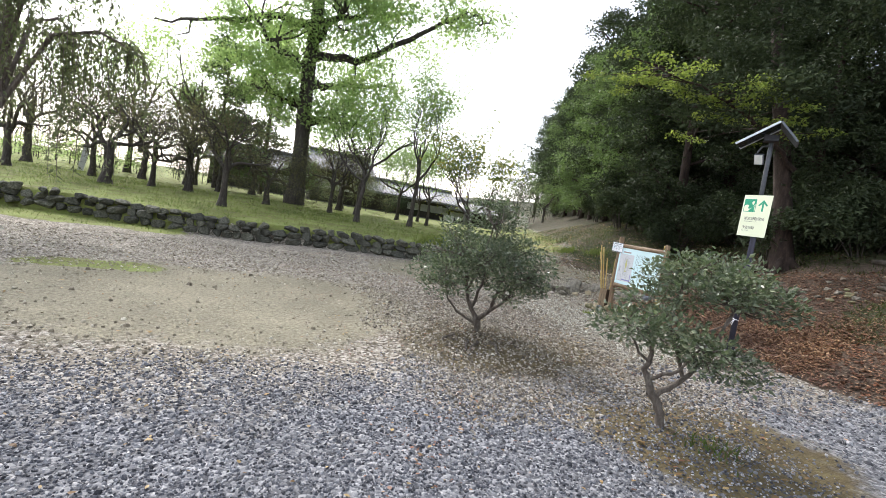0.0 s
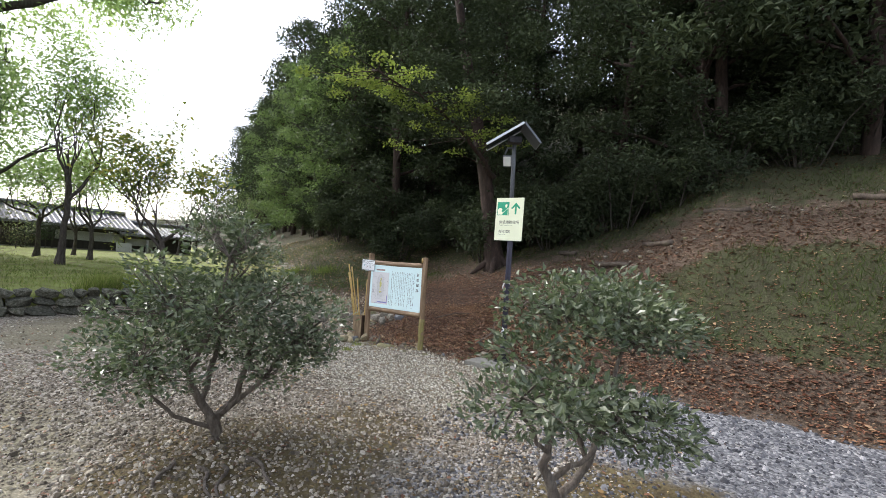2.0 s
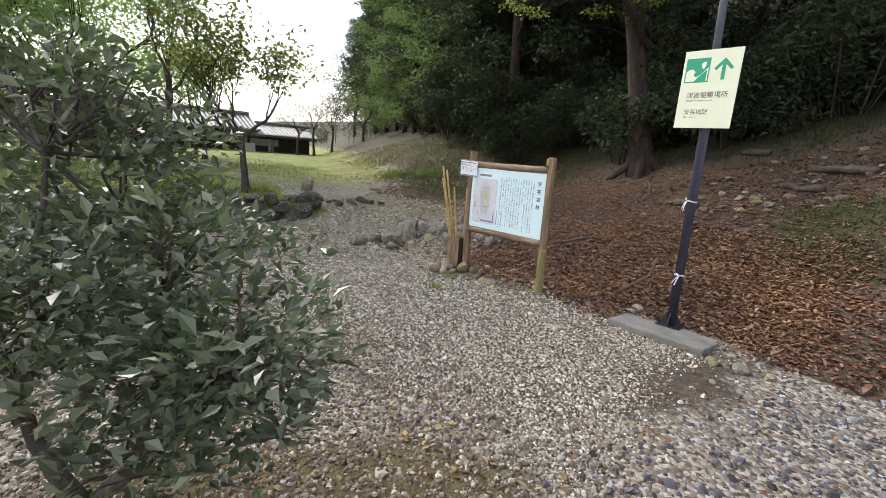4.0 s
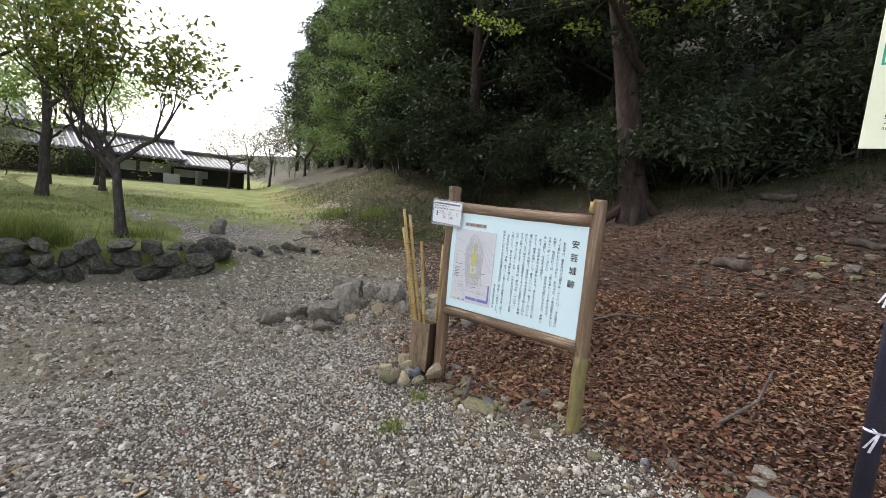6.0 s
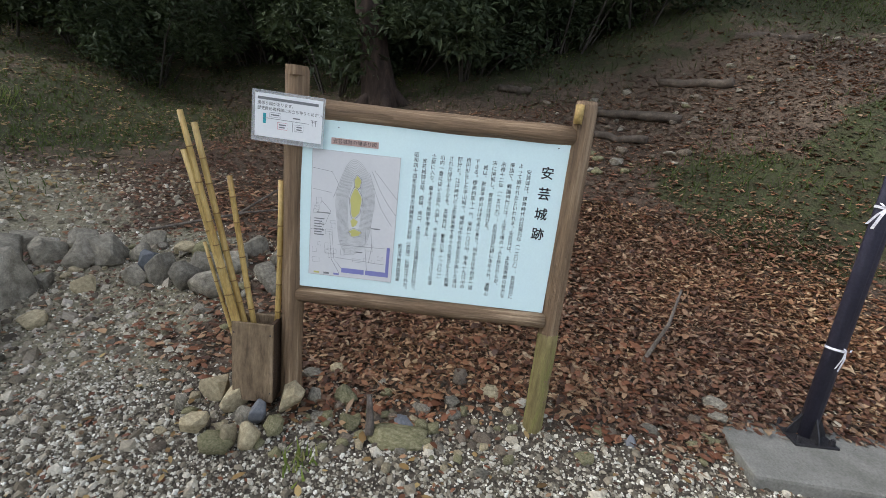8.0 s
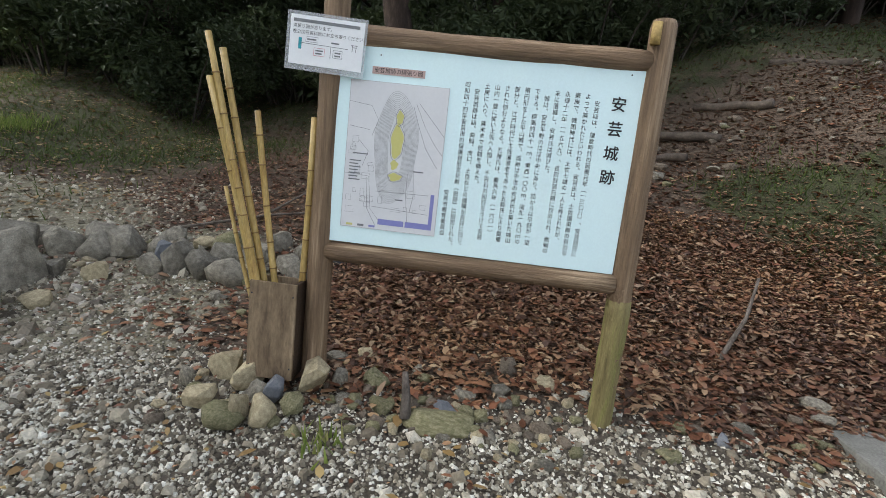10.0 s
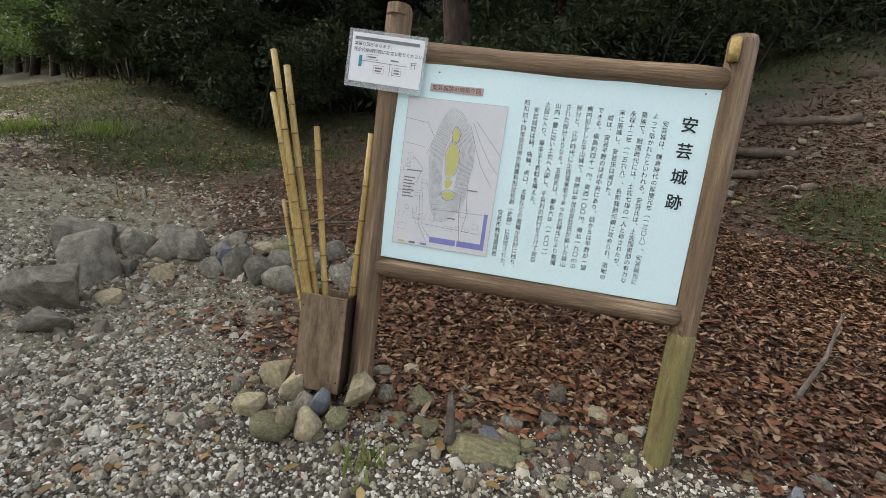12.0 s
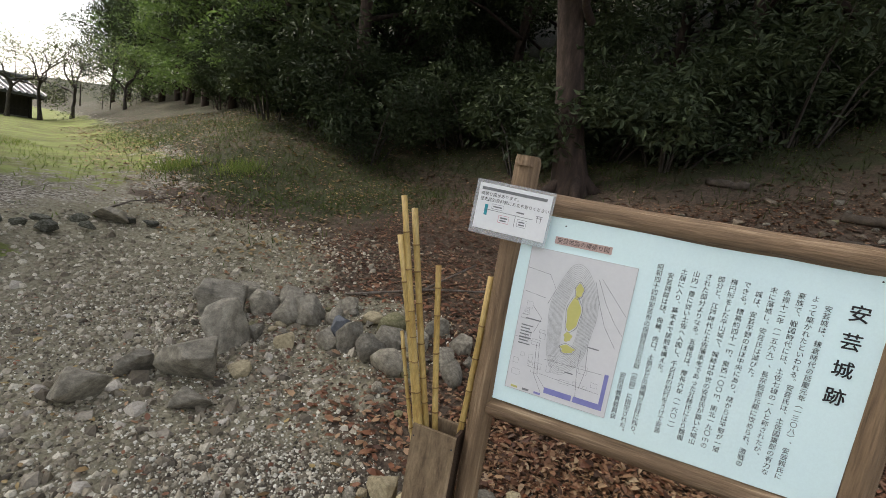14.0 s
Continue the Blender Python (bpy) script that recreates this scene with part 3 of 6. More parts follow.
def on_face(x, y, z):
    """A pose on an upright face that looks towards -x, at y, z: right is -y, up is z."""
    return Matrix.Translation((x, y, z)) @ FACE


def lettering(name, body, size, m, material, parent, line=1.0, centre=True, bold=0.0, label=""):
    c = bpy.data.curves.new(name, "FONT")
    c.body, c.size, c.space_line, c.resolution_u = body, size, line, 2
    c.align_x = "CENTER" if centre else "LEFT"
    tmp = new(name + "_draft", c)
    me = bpy.data.meshes.new_from_object(tmp.evaluated_get(bpy.context.evaluated_depsgraph_get()))
    bpy.data.objects.remove(tmp)
    if bold:
        flat_v = np.array([v.co[:] for v in me.vertices])
        flat_f = [tuple(p.vertices) for p in me.polygons]
        shifts = ((-bold, 0, 0), (bold, 0, 0.0001), (0, bold, 0.0002), (0, -bold, 0.0003))
        me = mesh_of(name, *joined([(flat_v + s, flat_f) for s in shifts]), False)
    me.name = name
    me.materials.clear()
    ob = made(name, me, material, parent, label)
    ob.matrix_basis = m
    return ob


def flat(name, corners, material, parent, m, thick=0.0006):
    """A thin printed shape: its outline in the face's right and up, from the pose m."""
    bm = bmesh.new()
    face = bm.faces.new([bm.verts.new((x, y, 0)) for x, y in corners])
    if face.normal.z < 0:
        face.normal_flip()
    got = bmesh.ops.extrude_face_region(bm, geom=[face])
    bmesh.ops.translate(bm, verts=[g for g in got["geom"] if isinstance(g, bmesh.types.BMVert)], vec=(0, 0, thick))
    bmesh.ops.recalc_face_normals(bm, faces=bm.faces)
    ob = part(name, bm, material, parent)
    ob.matrix_basis = m
    return ob


def strokes(name, lines, width, material, parent, m, thick=0.0006):
    """Thin printed lines, each a chain of right, up."""
    v, f = [], []
    for chain in lines:
        p = np.array(chain, float)
        w = np.gradient(p, axis=0)
        w = unit(w) * width / 2
        s = np.stack([-w[:, 1], w[:, 0]], 1)
        b = len(v)
        for a, q in zip(p + s, p - s):
            v += [(*a, thick), (*q, thick)]
        f += [(b + 2 * i, b + 2 * i + 1, b + 2 * i + 3, b + 2 * i + 2) for i in range(len(p) - 1)]
    ob = made(name, mesh_of(name, np.array(v), f, False), material, parent)
    ob.matrix_basis = m
    return tagged(ob, kind="stuff") if len(lines) > 1 else ob


def rect(x0, y0, x1, y1):
    return [(x0, y0), (x1, y0), (x1, y1), (x0, y1)]


def log_between(name, a, b, r0, r1, material, parent, sides=14, seed=0, ends=True, label=""):
    """A round log with a slightly uneven girth and worn ends."""
    rng = np.random.default_rng(seed)
    a, b = np.array(a, float), np.array(b, float)
    n = 12
    s = np.linspace(0, 1, n)
    pts = a + (b - a) * s[:, None]
    w = np.linalg.norm(b - a)
    off = np.cumsum(rng.normal(size=(n, 3)), axis=0) * 0.0012
    pts = pts + off - off[0] * (1 - s)[:, None] - off[-1] * s[:, None]
    rad = (r0 + (r1 - r0) * s) * (1 + 0.025 * rng.normal(size=n))
    if ends:
        pts = np.vstack([pts[0], pts[0] + (pts[1] - pts[0]) * 0.02 / w * n, pts[1:-1], pts[-1] - (pts[-1] - pts[-2]) * 0.015 / w * n, pts[-1]])
        rad = np.concatenate([[r0 * 0.88, r0], rad[1:-1], [r1, r1 * 0.88]])
    v, f = tube(pts, rad, sides)
    return made(name, mesh_of(name, v, f), material, parent, label)


BOARD_TEXT = [
    "　安芸城は、鎌倉時代の延慶元年（一三〇八）、安芸親氏に",
    "よって築かれたといわれる。安芸氏は、土佐国東部の有力な",
    "豪族で、戦国時代には、土佐七雄の一人と称されたが、",
    "永禄十二年（一五六九）、長宗我部元親に攻められ、激戦の",
    "末に落城し、安芸氏は滅びた。",
    "　城は、安芸平野のほぼ中央にあり、詰からは平野が一望",
    "できる。標高約四十一ｍ、東西一〇〇ｍ、南北一九〇ｍの",
    "楕円形をした平山城で、城跡は中世の安芸氏が築いた城山",
    "部分と、江戸時代に土佐藩家老であった五藤氏により整備",
    "された部分よりなる。五藤氏は、慶長六年（一六〇一）",
    "山内一豊に従い土佐へ入国し、千百石の知行をうけて安芸",
    "土居に入り、幕末まで居館を構えた。",
    "　安芸城跡は詰、曲輪、虎口、土塁などの遺構が良好に残り、",
    "昭和四十四年安芸市の保護有形文化財（史跡）に指定された。",
    "　　　　　　　　　　　　　　　　　　安芸市教育委員会",
]
UPRIGHT = str.maketrans({"（": "︵", "）": "︶", "、": "︑", "。": "︒"})


def information_board():
    board = thing("information_board", pose(7.75, 7.52, ground_z(7.75, 7.52)), "white castle-site information board in a brown log frame", "information board")
    inv = board.matrix_basis.inverted()

    def put(ob):
        ob.matrix_basis = inv @ ob.matrix_basis
        return ob

    z0 = ground_z(7.75, 6.925) - 0.12
    right = put(log_between("post", (7.752, 6.915, z0), (7.75, 6.933, 1.71), 0.047, 0.046, POST_WOOD, board, seed=1))
    left = put(log_between("post", (7.762, 8.118, z0), (7.765, 8.13, 1.725), 0.05, 0.05, POST_WOOD, board, seed=2))
    top = put(log_between("top_beam", (7.75, 6.962, 1.568), (7.755, 8.1, 1.564), 0.043, 0.043, BEAM_WOOD, board, seed=3, ends=False))
    low = put(log_between("bottom_beam", (7.75, 6.955, 0.742), (7.755, 8.1, 0.738), 0.042, 0.043, BEAM_WOOD, board, seed=4, ends=False))
    # the lower part of one post has gone green
    moss = put(log_between("mossy_foot", (7.7515, 6.9155, z0), (7.7512, 6.9225, 0.68), 0.0485, 0.0478, MOSSY_WOOD, board, seed=1, ends=False, label="moss-green foot of the post"))
    for y, r in ((6.933, 0.04), (8.13, 0.044)):
        v, f = tube([(7.75, y, 1.69), (7.75, y, 1.7125 if y < 7 else 1.7275)], [r, r], 14)
        put(made("post_top", mesh_of("post_top", v, f, False), POST_WOOD, board))
    v, f = tube([(7.712, 6.966, 1.62), (7.716, 6.964, 1.695)], [0.018, 0.018], 8)
    put(made("cut_notch", mesh_of("cut_notch", v, f), CUT_WOOD, board, "bare yellow cut on the post"))
    panel = put(part("panel", box(0.024, 1.13, 0.752, Matrix.Translation((7.742, 7.535, 1.157)), 0.002), PANEL_WHITE, board, "white painted text panel"))
    for y, z in ((7.94, 1.5), (7.02, 1.515)):
        bm = bmesh.new()
        bmesh.ops.create_uvsphere(bm, u_segments=8, v_segments=5, radius=0.0028, matrix=Matrix.Translation((7.7295, y, z)))
        s = part("screw", bm, STEEL, panel)
    pi = panel.matrix_basis.inverted() @ inv
    X = 7.7285

    def on(ob):
        ob.matrix_basis = pi @ ob.matrix_basis
        return ob

    for s in panel.children:
        s.matrix_basis = pi @ s.matrix_basis
    pitch, size = 0.0368, 0.0212
    for k, line in enumerate(BOARD_TEXT):
        body = "\n".join(line.translate(UPRIGHT))
        on(lettering("text_column", body, size, on_face(X, 7.127 + pitch * k, 1.437 - 0.88 * size), INK, panel, 1.06))
    for k, sign in enumerate("安芸城跡"):
        on(lettering("title_character", sign, 0.056, on_face(X, 7.05, 1.388 - 0.088 * k), INK, panel, bold=0.0008))
    sheet = on(flat("map_sheet", rect(-0.1885, -0.28, 0.1885, 0.28), MAP_PAPER, panel, on_face(X + 0.0006, 7.858, 1.125), 0.0015))
    plate = on(flat("map_title_plate", rect(-0.1, -0.0135, 0.1, 0.0135), PLATE_BROWN, panel, on_face(X + 0.0006, 7.868, 1.4445), 0.0015))
    on(lettering("map_title", "安芸城跡の縄張り図", 0.0205, on_face(X - 0.0016, 7.868, 1.4375), INK, panel))
    M = on_face(X - 0.0012, 7.858, 1.125)
    ring = [(math.cos(a), math.sin(a)) for a in np.linspace(0, 2 * np.pi, 40)]

    def hill(cx, cy, rx, ry, wob):
        return [(cx + rx * c * (1 + wob * math.sin(5 * i * 0.16)), cy + ry * s * (1 + wob * math.cos(3 * i * 0.16))) for i, (c, s) in enumerate(ring)]

    on(strokes("map_relief", [hill(0.005, 0.04, 0.032 + 0.0042 * k, 0.125 + 0.007 * k, 0.05) for k in range(13)], 0.0021, MAP_GREY, panel, on_face(X - 0.0009, 7.858, 1.125)))
    on(flat("castle_mound", hill(0.008, 0.065, 0.023, 0.062, 0.1)[:-1], MAP_YELLOW, panel, M))
    on(flat("castle_mound", hill(0.012, 0.155, 0.013, 0.026, 0.15)[:-1], MAP_YELLOW, panel, M))
    on(flat("castle_mound", hill(0.005, -0.022, 0.014, 0.018, 0.2)[:-1], MAP_YELLOW, panel, M))
    on(flat("castle_mound", hill(0.012, -0.068, 0.024, 0.015, 0.2)[:-1], MAP_YELLOW, panel, M))
    on(strokes("mound_edges", [hill(0.008, 0.065, 0.027, 0.069, 0.08), hill(0.012, 0.155, 0.016, 0.031, 0.1), hill(0.012, -0.068, 0.028, 0.019, 0.1)], 0.0016, MAP_LINE, panel, M))
    on(flat("moat", rect(-0.04, -0.258, 0.062, -0.236), MAP_BLUE, panel, M))
    on(flat("moat", [(0.068, -0.258), (0.172, -0.258), (0.172, -0.12), (0.158, -0.12), (0.158, -0.236), (0.068, -0.236)], MAP_BLUE, panel, M))
    r2 = np.random.default_rng(11)
    roads = [[(0.06, 0.2), (0.09, 0.12), (0.12, 0.05), (0.17, -0.02)], [(0.07, 0.21), (0.11, 0.13), (0.15, 0.07), (0.185, 0.03)], [(0.08, 0.215), (0.13, 0.16), (0.185, 0.1)],
             [(-0.185, 0.2), (-0.1, 0.19), (-0.07, 0.14), (-0.09, 0.08)], [(-0.18, 0.11), (-0.1, 0.1)], [(-0.185, -0.07), (-0.09, -0.075), (-0.075, -0.2), (-0.04, -0.24)], [(-0.1, -0.08), (-0.088, -0.2), (-0.05, -0.262)],
             [(0.06, -0.05), (0.06, -0.13), (0.075, -0.24)], [(0.08, -0.03), (0.09, -0.13), (0.08, -0.2)], [(-0.06, -0.13), (0.15, -0.125)], [(-0.07, -0.19), (0.15, -0.2)], [(-0.14, 0.06), (-0.1, 0.02), (-0.12, -0.04)]]
    on(strokes("map_roads", roads, 0.0013, MAP_LINE, panel, M))
    plots = []
    for k in range(26):
        a, c = r2.uniform(-0.178, -0.09), r2.uniform(-0.23, 0.05)
        if k > 16:
            a, c = r2.uniform(-0.06, 0.13), r2.uniform(-0.22, -0.11)
        w, h = r2.uniform(0.012, 0.035), r2.uniform(0.012, 0.03)
        plots.append([(a, c), (a + w, c), (a + w, c + h), (a, c + h), (a, c)])
    on(strokes("map_plots", plots, 0.0009, MAP_LINE, panel, M))
    on(flat("map_key", rect(-0.165, -0.272, -0.14, -0.264), MAP_YELLOW, panel, M))
    on(flat("map_key", rect(-0.12, -0.272, -0.095, -0.264), MAP_LINE, panel, M))
    on(flat("map_key", rect(-0.075, -0.272, -0.05, -0.264), MAP_BLUE, panel, M))
    bars = [[(-0.17, -0.02 - 0.012 * k), (-0.125 - 0.01 * (k % 2), -0.02 - 0.012 * k)] for k in range(7)]
    on(strokes("map_notes", bars + [[(-0.16, 0.008), (-0.1, 0.008)], [(0.08, -0.04), (0.12, -0.04)], [(0.02, -0.155), (0.05, -0.155)]], 0.0045, MAP_LINE, panel, M))
    on(strokes("map_frame", [[(-0.187, -0.2785), (0.187, -0.2785), (0.187, 0.2785), (-0.187, 0.2785), (-0.187, -0.2785)]], 0.002, MAP_GREY, panel, M))


information_board()


def laminated_note():
    m = pose(7.7, 8.143, 1.512, 0, 0, 0) @ pose(0, 0, 0, 2.0, -2, 2)
    note = thing("laminated_note", m, "laminated paper notice pinned over the board's corner", "notice")
    clear, n, l, b = shader("laminate_film")
    b.inputs["Base Color"].default_value = (0.62, 0.65, 0.68, 1)
    b.inputs["Alpha"].default_value = 0.35
    b.inputs["Roughness"].default_value = 0.18
    film = part("film", box(0.001, 0.298, 0.205, Matrix(), 0), clear, note, "clear shiny plastic film")
    sheet = part("sheet", box(0.0012, 0.275, 0.172, Matrix.Translation((-0.0005, -0.002, 0.004)), 0), PAPER, note)
    F = Matrix.Translation((-0.0016, 0, 0)) @ FACE
    strokes("text_line", [[(-0.125, 0.071), (0.122, 0.071)]], 0.011, MAP_LINE, sheet, F)
    lettering("text_line", "縄張り図があります。", 0.0155, Matrix.Translation((-0.0016, 0.126, 0.046)) @ FACE, INK, sheet, centre=False)
    lettering("text_line", "歴史民俗資料館にお立ち寄りください。", 0.0155, Matrix.Translation((-0.0016, 0.126, 0.026)) @ FACE, INK, sheet, centre=False)
    strokes("sketch_street", [[(-0.1, -0.006), (0.085, -0.008)], [(0.02, -0.008), (0.02, -0.05)]], 0.0018, MAP_LINE, sheet, F)
    flat("sketch_block", rect(-0.102, -0.028, -0.09, 0.012), TEAL, sheet, F)
    strokes("sketch_box", [[(-0.042, -0.045), (-0.002, -0.045), (-0.002, -0.018), (-0.042, -0.018), (-0.042, -0.045)]], 0.0016, PINK, sheet, F)
    strokes("sketch_box", [[(0.03, -0.045), (0.064, -0.045), (0.064, -0.018), (0.03, -0.018), (0.03, -0.045)], [(-0.075, 0.0), (-0.03, 0.0), (-0.03, 0.018), (-0.075, 0.018), (-0.075, 0.0)]], 0.0014, MAP_LINE, sheet, F)
    strokes("sketch_gate", [[(0.1, -0.015), (0.1, 0.008)], [(0.113, -0.015), (0.113, 0.008)], [(0.094, 0.008), (0.119, 0.008)], [(0.097, 0.001), (0.116, 0.001)]], 0.002, MAP_LINE, sheet, F)
    strokes("sketch_words", [[(-0.036, -0.027), (-0.008, -0.027)], [(-0.036, -0.037), (-0.012, -0.037)], [(0.036, -0.027), (0.058, -0.027)], [(0.036, -0.037), (0.058, -0.037)], [(-0.07, 0.009), (-0.036, 0.009)], [(0.02, 0.006), (0.05, 0.006)]], 0.005, MAP_LINE, sheet, F)


laminated_note()


def plank_box():
    gz0 = ground_z(7.72, 8.28)
    holder = thing("wooden_box", pose(7.725, 8.275, gz0), "open upright box of weathered brown planks on stones", "box")
    h, low = 0.4, 0.05
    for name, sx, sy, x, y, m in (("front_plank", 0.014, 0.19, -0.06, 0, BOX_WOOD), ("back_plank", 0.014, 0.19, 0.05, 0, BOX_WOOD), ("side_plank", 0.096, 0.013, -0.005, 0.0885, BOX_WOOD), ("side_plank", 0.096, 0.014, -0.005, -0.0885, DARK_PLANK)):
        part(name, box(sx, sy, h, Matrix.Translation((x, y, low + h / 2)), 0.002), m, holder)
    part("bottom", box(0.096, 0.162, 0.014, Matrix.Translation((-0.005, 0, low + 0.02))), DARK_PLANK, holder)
    for k in range(4):
        part("nail", box(0.003, 0.006, 0.006, Matrix.Translation((-0.0675, (-1) ** k * 0.084, low + (0.05 if k < 2 else 0.35)))), STEEL, holder)


plank_box()


def bamboo_stick(foot_at, top, radius, seed):
    rng = np.random.default_rng(seed)
    a, b = np.array(foot_at, float), np.array(top, float)
    stick = thing("bamboo_stick", Matrix.Translation(a), "dry yellow bamboo walking stick standing in the box", "bamboo stick", "walking sticks in the box")
    w, d = np.linalg.norm(b - a), unit(b - a)
    pts, rad, s = [], [], 0.0
    rings = []
    while s < w - 0.05:
        rings.append(s)
        s += rng.uniform(0.1, 0.17)
    side = unit(np.cross(d, (0.3, 0.5, 0.2)))
    bow = side * rng.uniform(-0.012, 0.012)
    at = lambda q: d * q + bow * math.sin(math.pi * q / w)
    marks = sorted([0, w] + [r + e for r in rings[1:] for e in (-0.006, 0, 0.006)])
    v, f = tube([at(q) for q in marks], [radius * (1.1 if any(abs(q - r) < 1e-6 for r in rings[1:]) else 1.0) * (1 - 0.12 * q / w) for q in marks], 10)
    made("cane", mesh_of("cane", v, f), BAMBOO, stick)
    for r in rings[1:]:
        v, f = tube([at(r - 0.0025), at(r + 0.0025)], [radius * 1.08] * 2, 10)
        made("node_ring", mesh_of("node_ring", v, f), BAMBOO_RING, stick)
    v, f = tube([at(w - 0.001), at(w + 0.0015)], [radius * 0.6] * 2, 8)
    made("hollow_end", mesh_of("hollow_end", v, f), BAMBOO_RING, stick)


for k, (a, b, r) in enumerate((((7.70, 8.27, 0.24), (7.64, 8.56, 1.505), 0.0135), ((7.73, 8.26, 0.24), (7.68, 8.525, 1.46), 0.0145), ((7.69, 8.29, 0.24), (7.64, 8.55, 1.35), 0.014), ((7.75, 8.25, 0.24), (7.72, 8.4, 1.25), 0.014), ((7.74, 8.205, 0.24), (7.75, 8.185, 1.25), 0.0145), ((7.71, 8.3, 0.24), (7.69, 8.5, 0.95), 0.009))):
    bamboo_stick(a, b, r, 20 + k)


# ---- solar lamp post with evacuation sign ----
def solar_lamp_post():
    lamp = thing("solar_lamp_post", pose(7.9, 5.48, 0.2), "dark painted solar lamp post bolted to a concrete slab", "lamp post")

    def pipe(name, pts, rad, m, sides=14, parent=lamp, label=""):
        v, f = tube(pts, rad, sides)
        return made(name, mesh_of(name, v, f), m, parent, label)

    pole = pipe("pole", [(0, 0, 0.012), (0, 0, 1.85), (0, 0.01, 1.86)], [0.042, 0.041, 0.04], POLE_PAINT)
    pipe("upper_pole", [(0, 0.01, 1.8), (-0.01, 0.03, 3.2), (-0.012, 0.032, 3.44)], [0.034, 0.033, 0.033], POLE_GREY)
    plate = part("base_plate", box(0.2, 0.22, 0.012, Matrix.Translation((0, 0, 0.006)), 0.002), STEEL, lamp)
    for sx in (-1, 1):
        for sy in (-1, 1):
            bm = bmesh.new()
            bmesh.ops.create_cone(bm, cap_ends=True, segments=6, radius1=0.014, radius2=0.012, depth=0.03, matrix=Matrix.Translation((0.075 * sx, 0.085 * sy, 0.027)))
            part("bolt", bm, STEEL, plate)
    for a in range(4):
        bm = bmesh.new()
        q = [bm.verts.new(c) for c in ((0.038, -0.004, 0.012), (0.1, -0.004, 0.012), (0.1, -0.004, 0.03), (0.042, -0.004, 0.13), (0.038, 0.004, 0.012), (0.1, 0.004, 0.012), (0.1, 0.004, 0.03), (0.042, 0.004, 0.13))]
        for idx in ((0, 1, 2, 3), (7, 6, 5, 4), (0, 4, 5, 1), (1, 5, 6, 2), (2, 6, 7, 3), (3, 7, 4, 0)):
            bm.faces.new([q[i] for i in idx])
        bmesh.ops.rotate(bm, verts=bm.verts, matrix=Matrix.Rotation(a * math.pi / 2, 3, "Z"))
        part("gusset", bm, STEEL, plate)
    # peaked pair of plates: solar panel and its back housing
    A, B, C = Vector((-0.31, 0.35, 3.27)), Vector((-0.14, -0.15, 3.59)), Vector((-0.02, -0.37, 3.3))
    deep = Vector((0.83, 0.56, 0)).normalized()

    def plate_between(name, p, q, width, thick, m, parent, label=""):
        x = (q - p).normalized()
        z = x.cross(deep).normalized()
        rot = Matrix((x, deep, z)).transposed().to_4x4()
        mid = (p + q) / 2
        ob = part(name, box((q - p).length, width, thick, Matrix(), 0.003), m, parent, label)
        ob.matrix_basis = Matrix.Translation(mid) @ rot
        return ob

    solar = plate_between("solar_panel", A, B, 0.42, 0.012, SOLAR, lamp, "tilted solar panel")
    for s in (-1, 1):
        e = part("panel_frame", box((B - A).length + 0.02, 0.02, 0.032, Matrix.Translation((0, 0.215 * s, 0)), 0.003), BRIGHT_METAL, solar, "bright aluminium edge")
    plate_between("side_plate", B, C, 0.4, 0.03, POLE_GREY, lamp, "grey side plate")
    part("battery_case", box(0.16, 0.2, 0.1, Matrix.Translation((-0.08, 0.0, 3.4)) @ pose(0, 0, 0, 0, 0, 35), 0.01), STEEL, lamp)
    pipe("arm", [(-0.01, 0.03, 3.3), (-0.12, 0.09, 3.28), (-0.2, 0.09, 3.17)], [0.016, 0.015, 0.014], POLE_GREY)
    head = part("lamp_head", box(0.17, 0.13, 0.045, Matrix.Translation((-0.2, 0.045, 3.06)) @ pose(0, 0, 0, 0, -121, 18), 0.008), POLE_GREY, lamp)
    part("lens", box(0.15, 0.11, 0.012, Matrix.Translation((-0.223, 0.038, 3.046)) @ pose(0, 0, 0, 0, -121, 18), 0.004), LENS_WHITE, head, "pale flat lamp lens")
    for z, turn in ((0.505, 20), (1.205, -35)):
        bm = bmesh.new()
        bmesh.ops.create_cone(bm, segments=16, radius1=0.0435, radius2=0.0435, depth=0.012)
        tie = part("tape_tie", bm, TAPE, lamp, "knotted white tape")
        tie.matrix_basis = pose(0, 0, z, 6, 4, turn)
        for k, (dy, dz, sw) in enumerate(((0.02, -0.1, 0.012), (0.045, -0.085, 0.01), (-0.03, 0.012, 0.012), (0.03, 0.018, 0.012))):
            strip = [(-0.046, 0, 0), (-0.056, dy * 0.5, dz * 0.35), (-0.05, dy, dz)]
            v = [(x, y + s * sw / 2, zz) for x, y, zz in strip for s in (-1, 1)]
            v += [(x - 0.0015, y, zz) for x, y, zz in v]
            f = [(0, 1, 3, 2), (2, 3, 5, 4), (6, 8, 9, 7), (8, 10, 11, 9), (0, 2, 8, 6), (1, 7, 9, 3), (2, 4, 10, 8), (3, 9, 11, 5), (4, 5, 11, 10), (0, 6, 7, 1)]
            made("tape_tail", mesh_of("tape_tail", np.array(v), f, False), TAPE, tie)


solar_lamp_post()


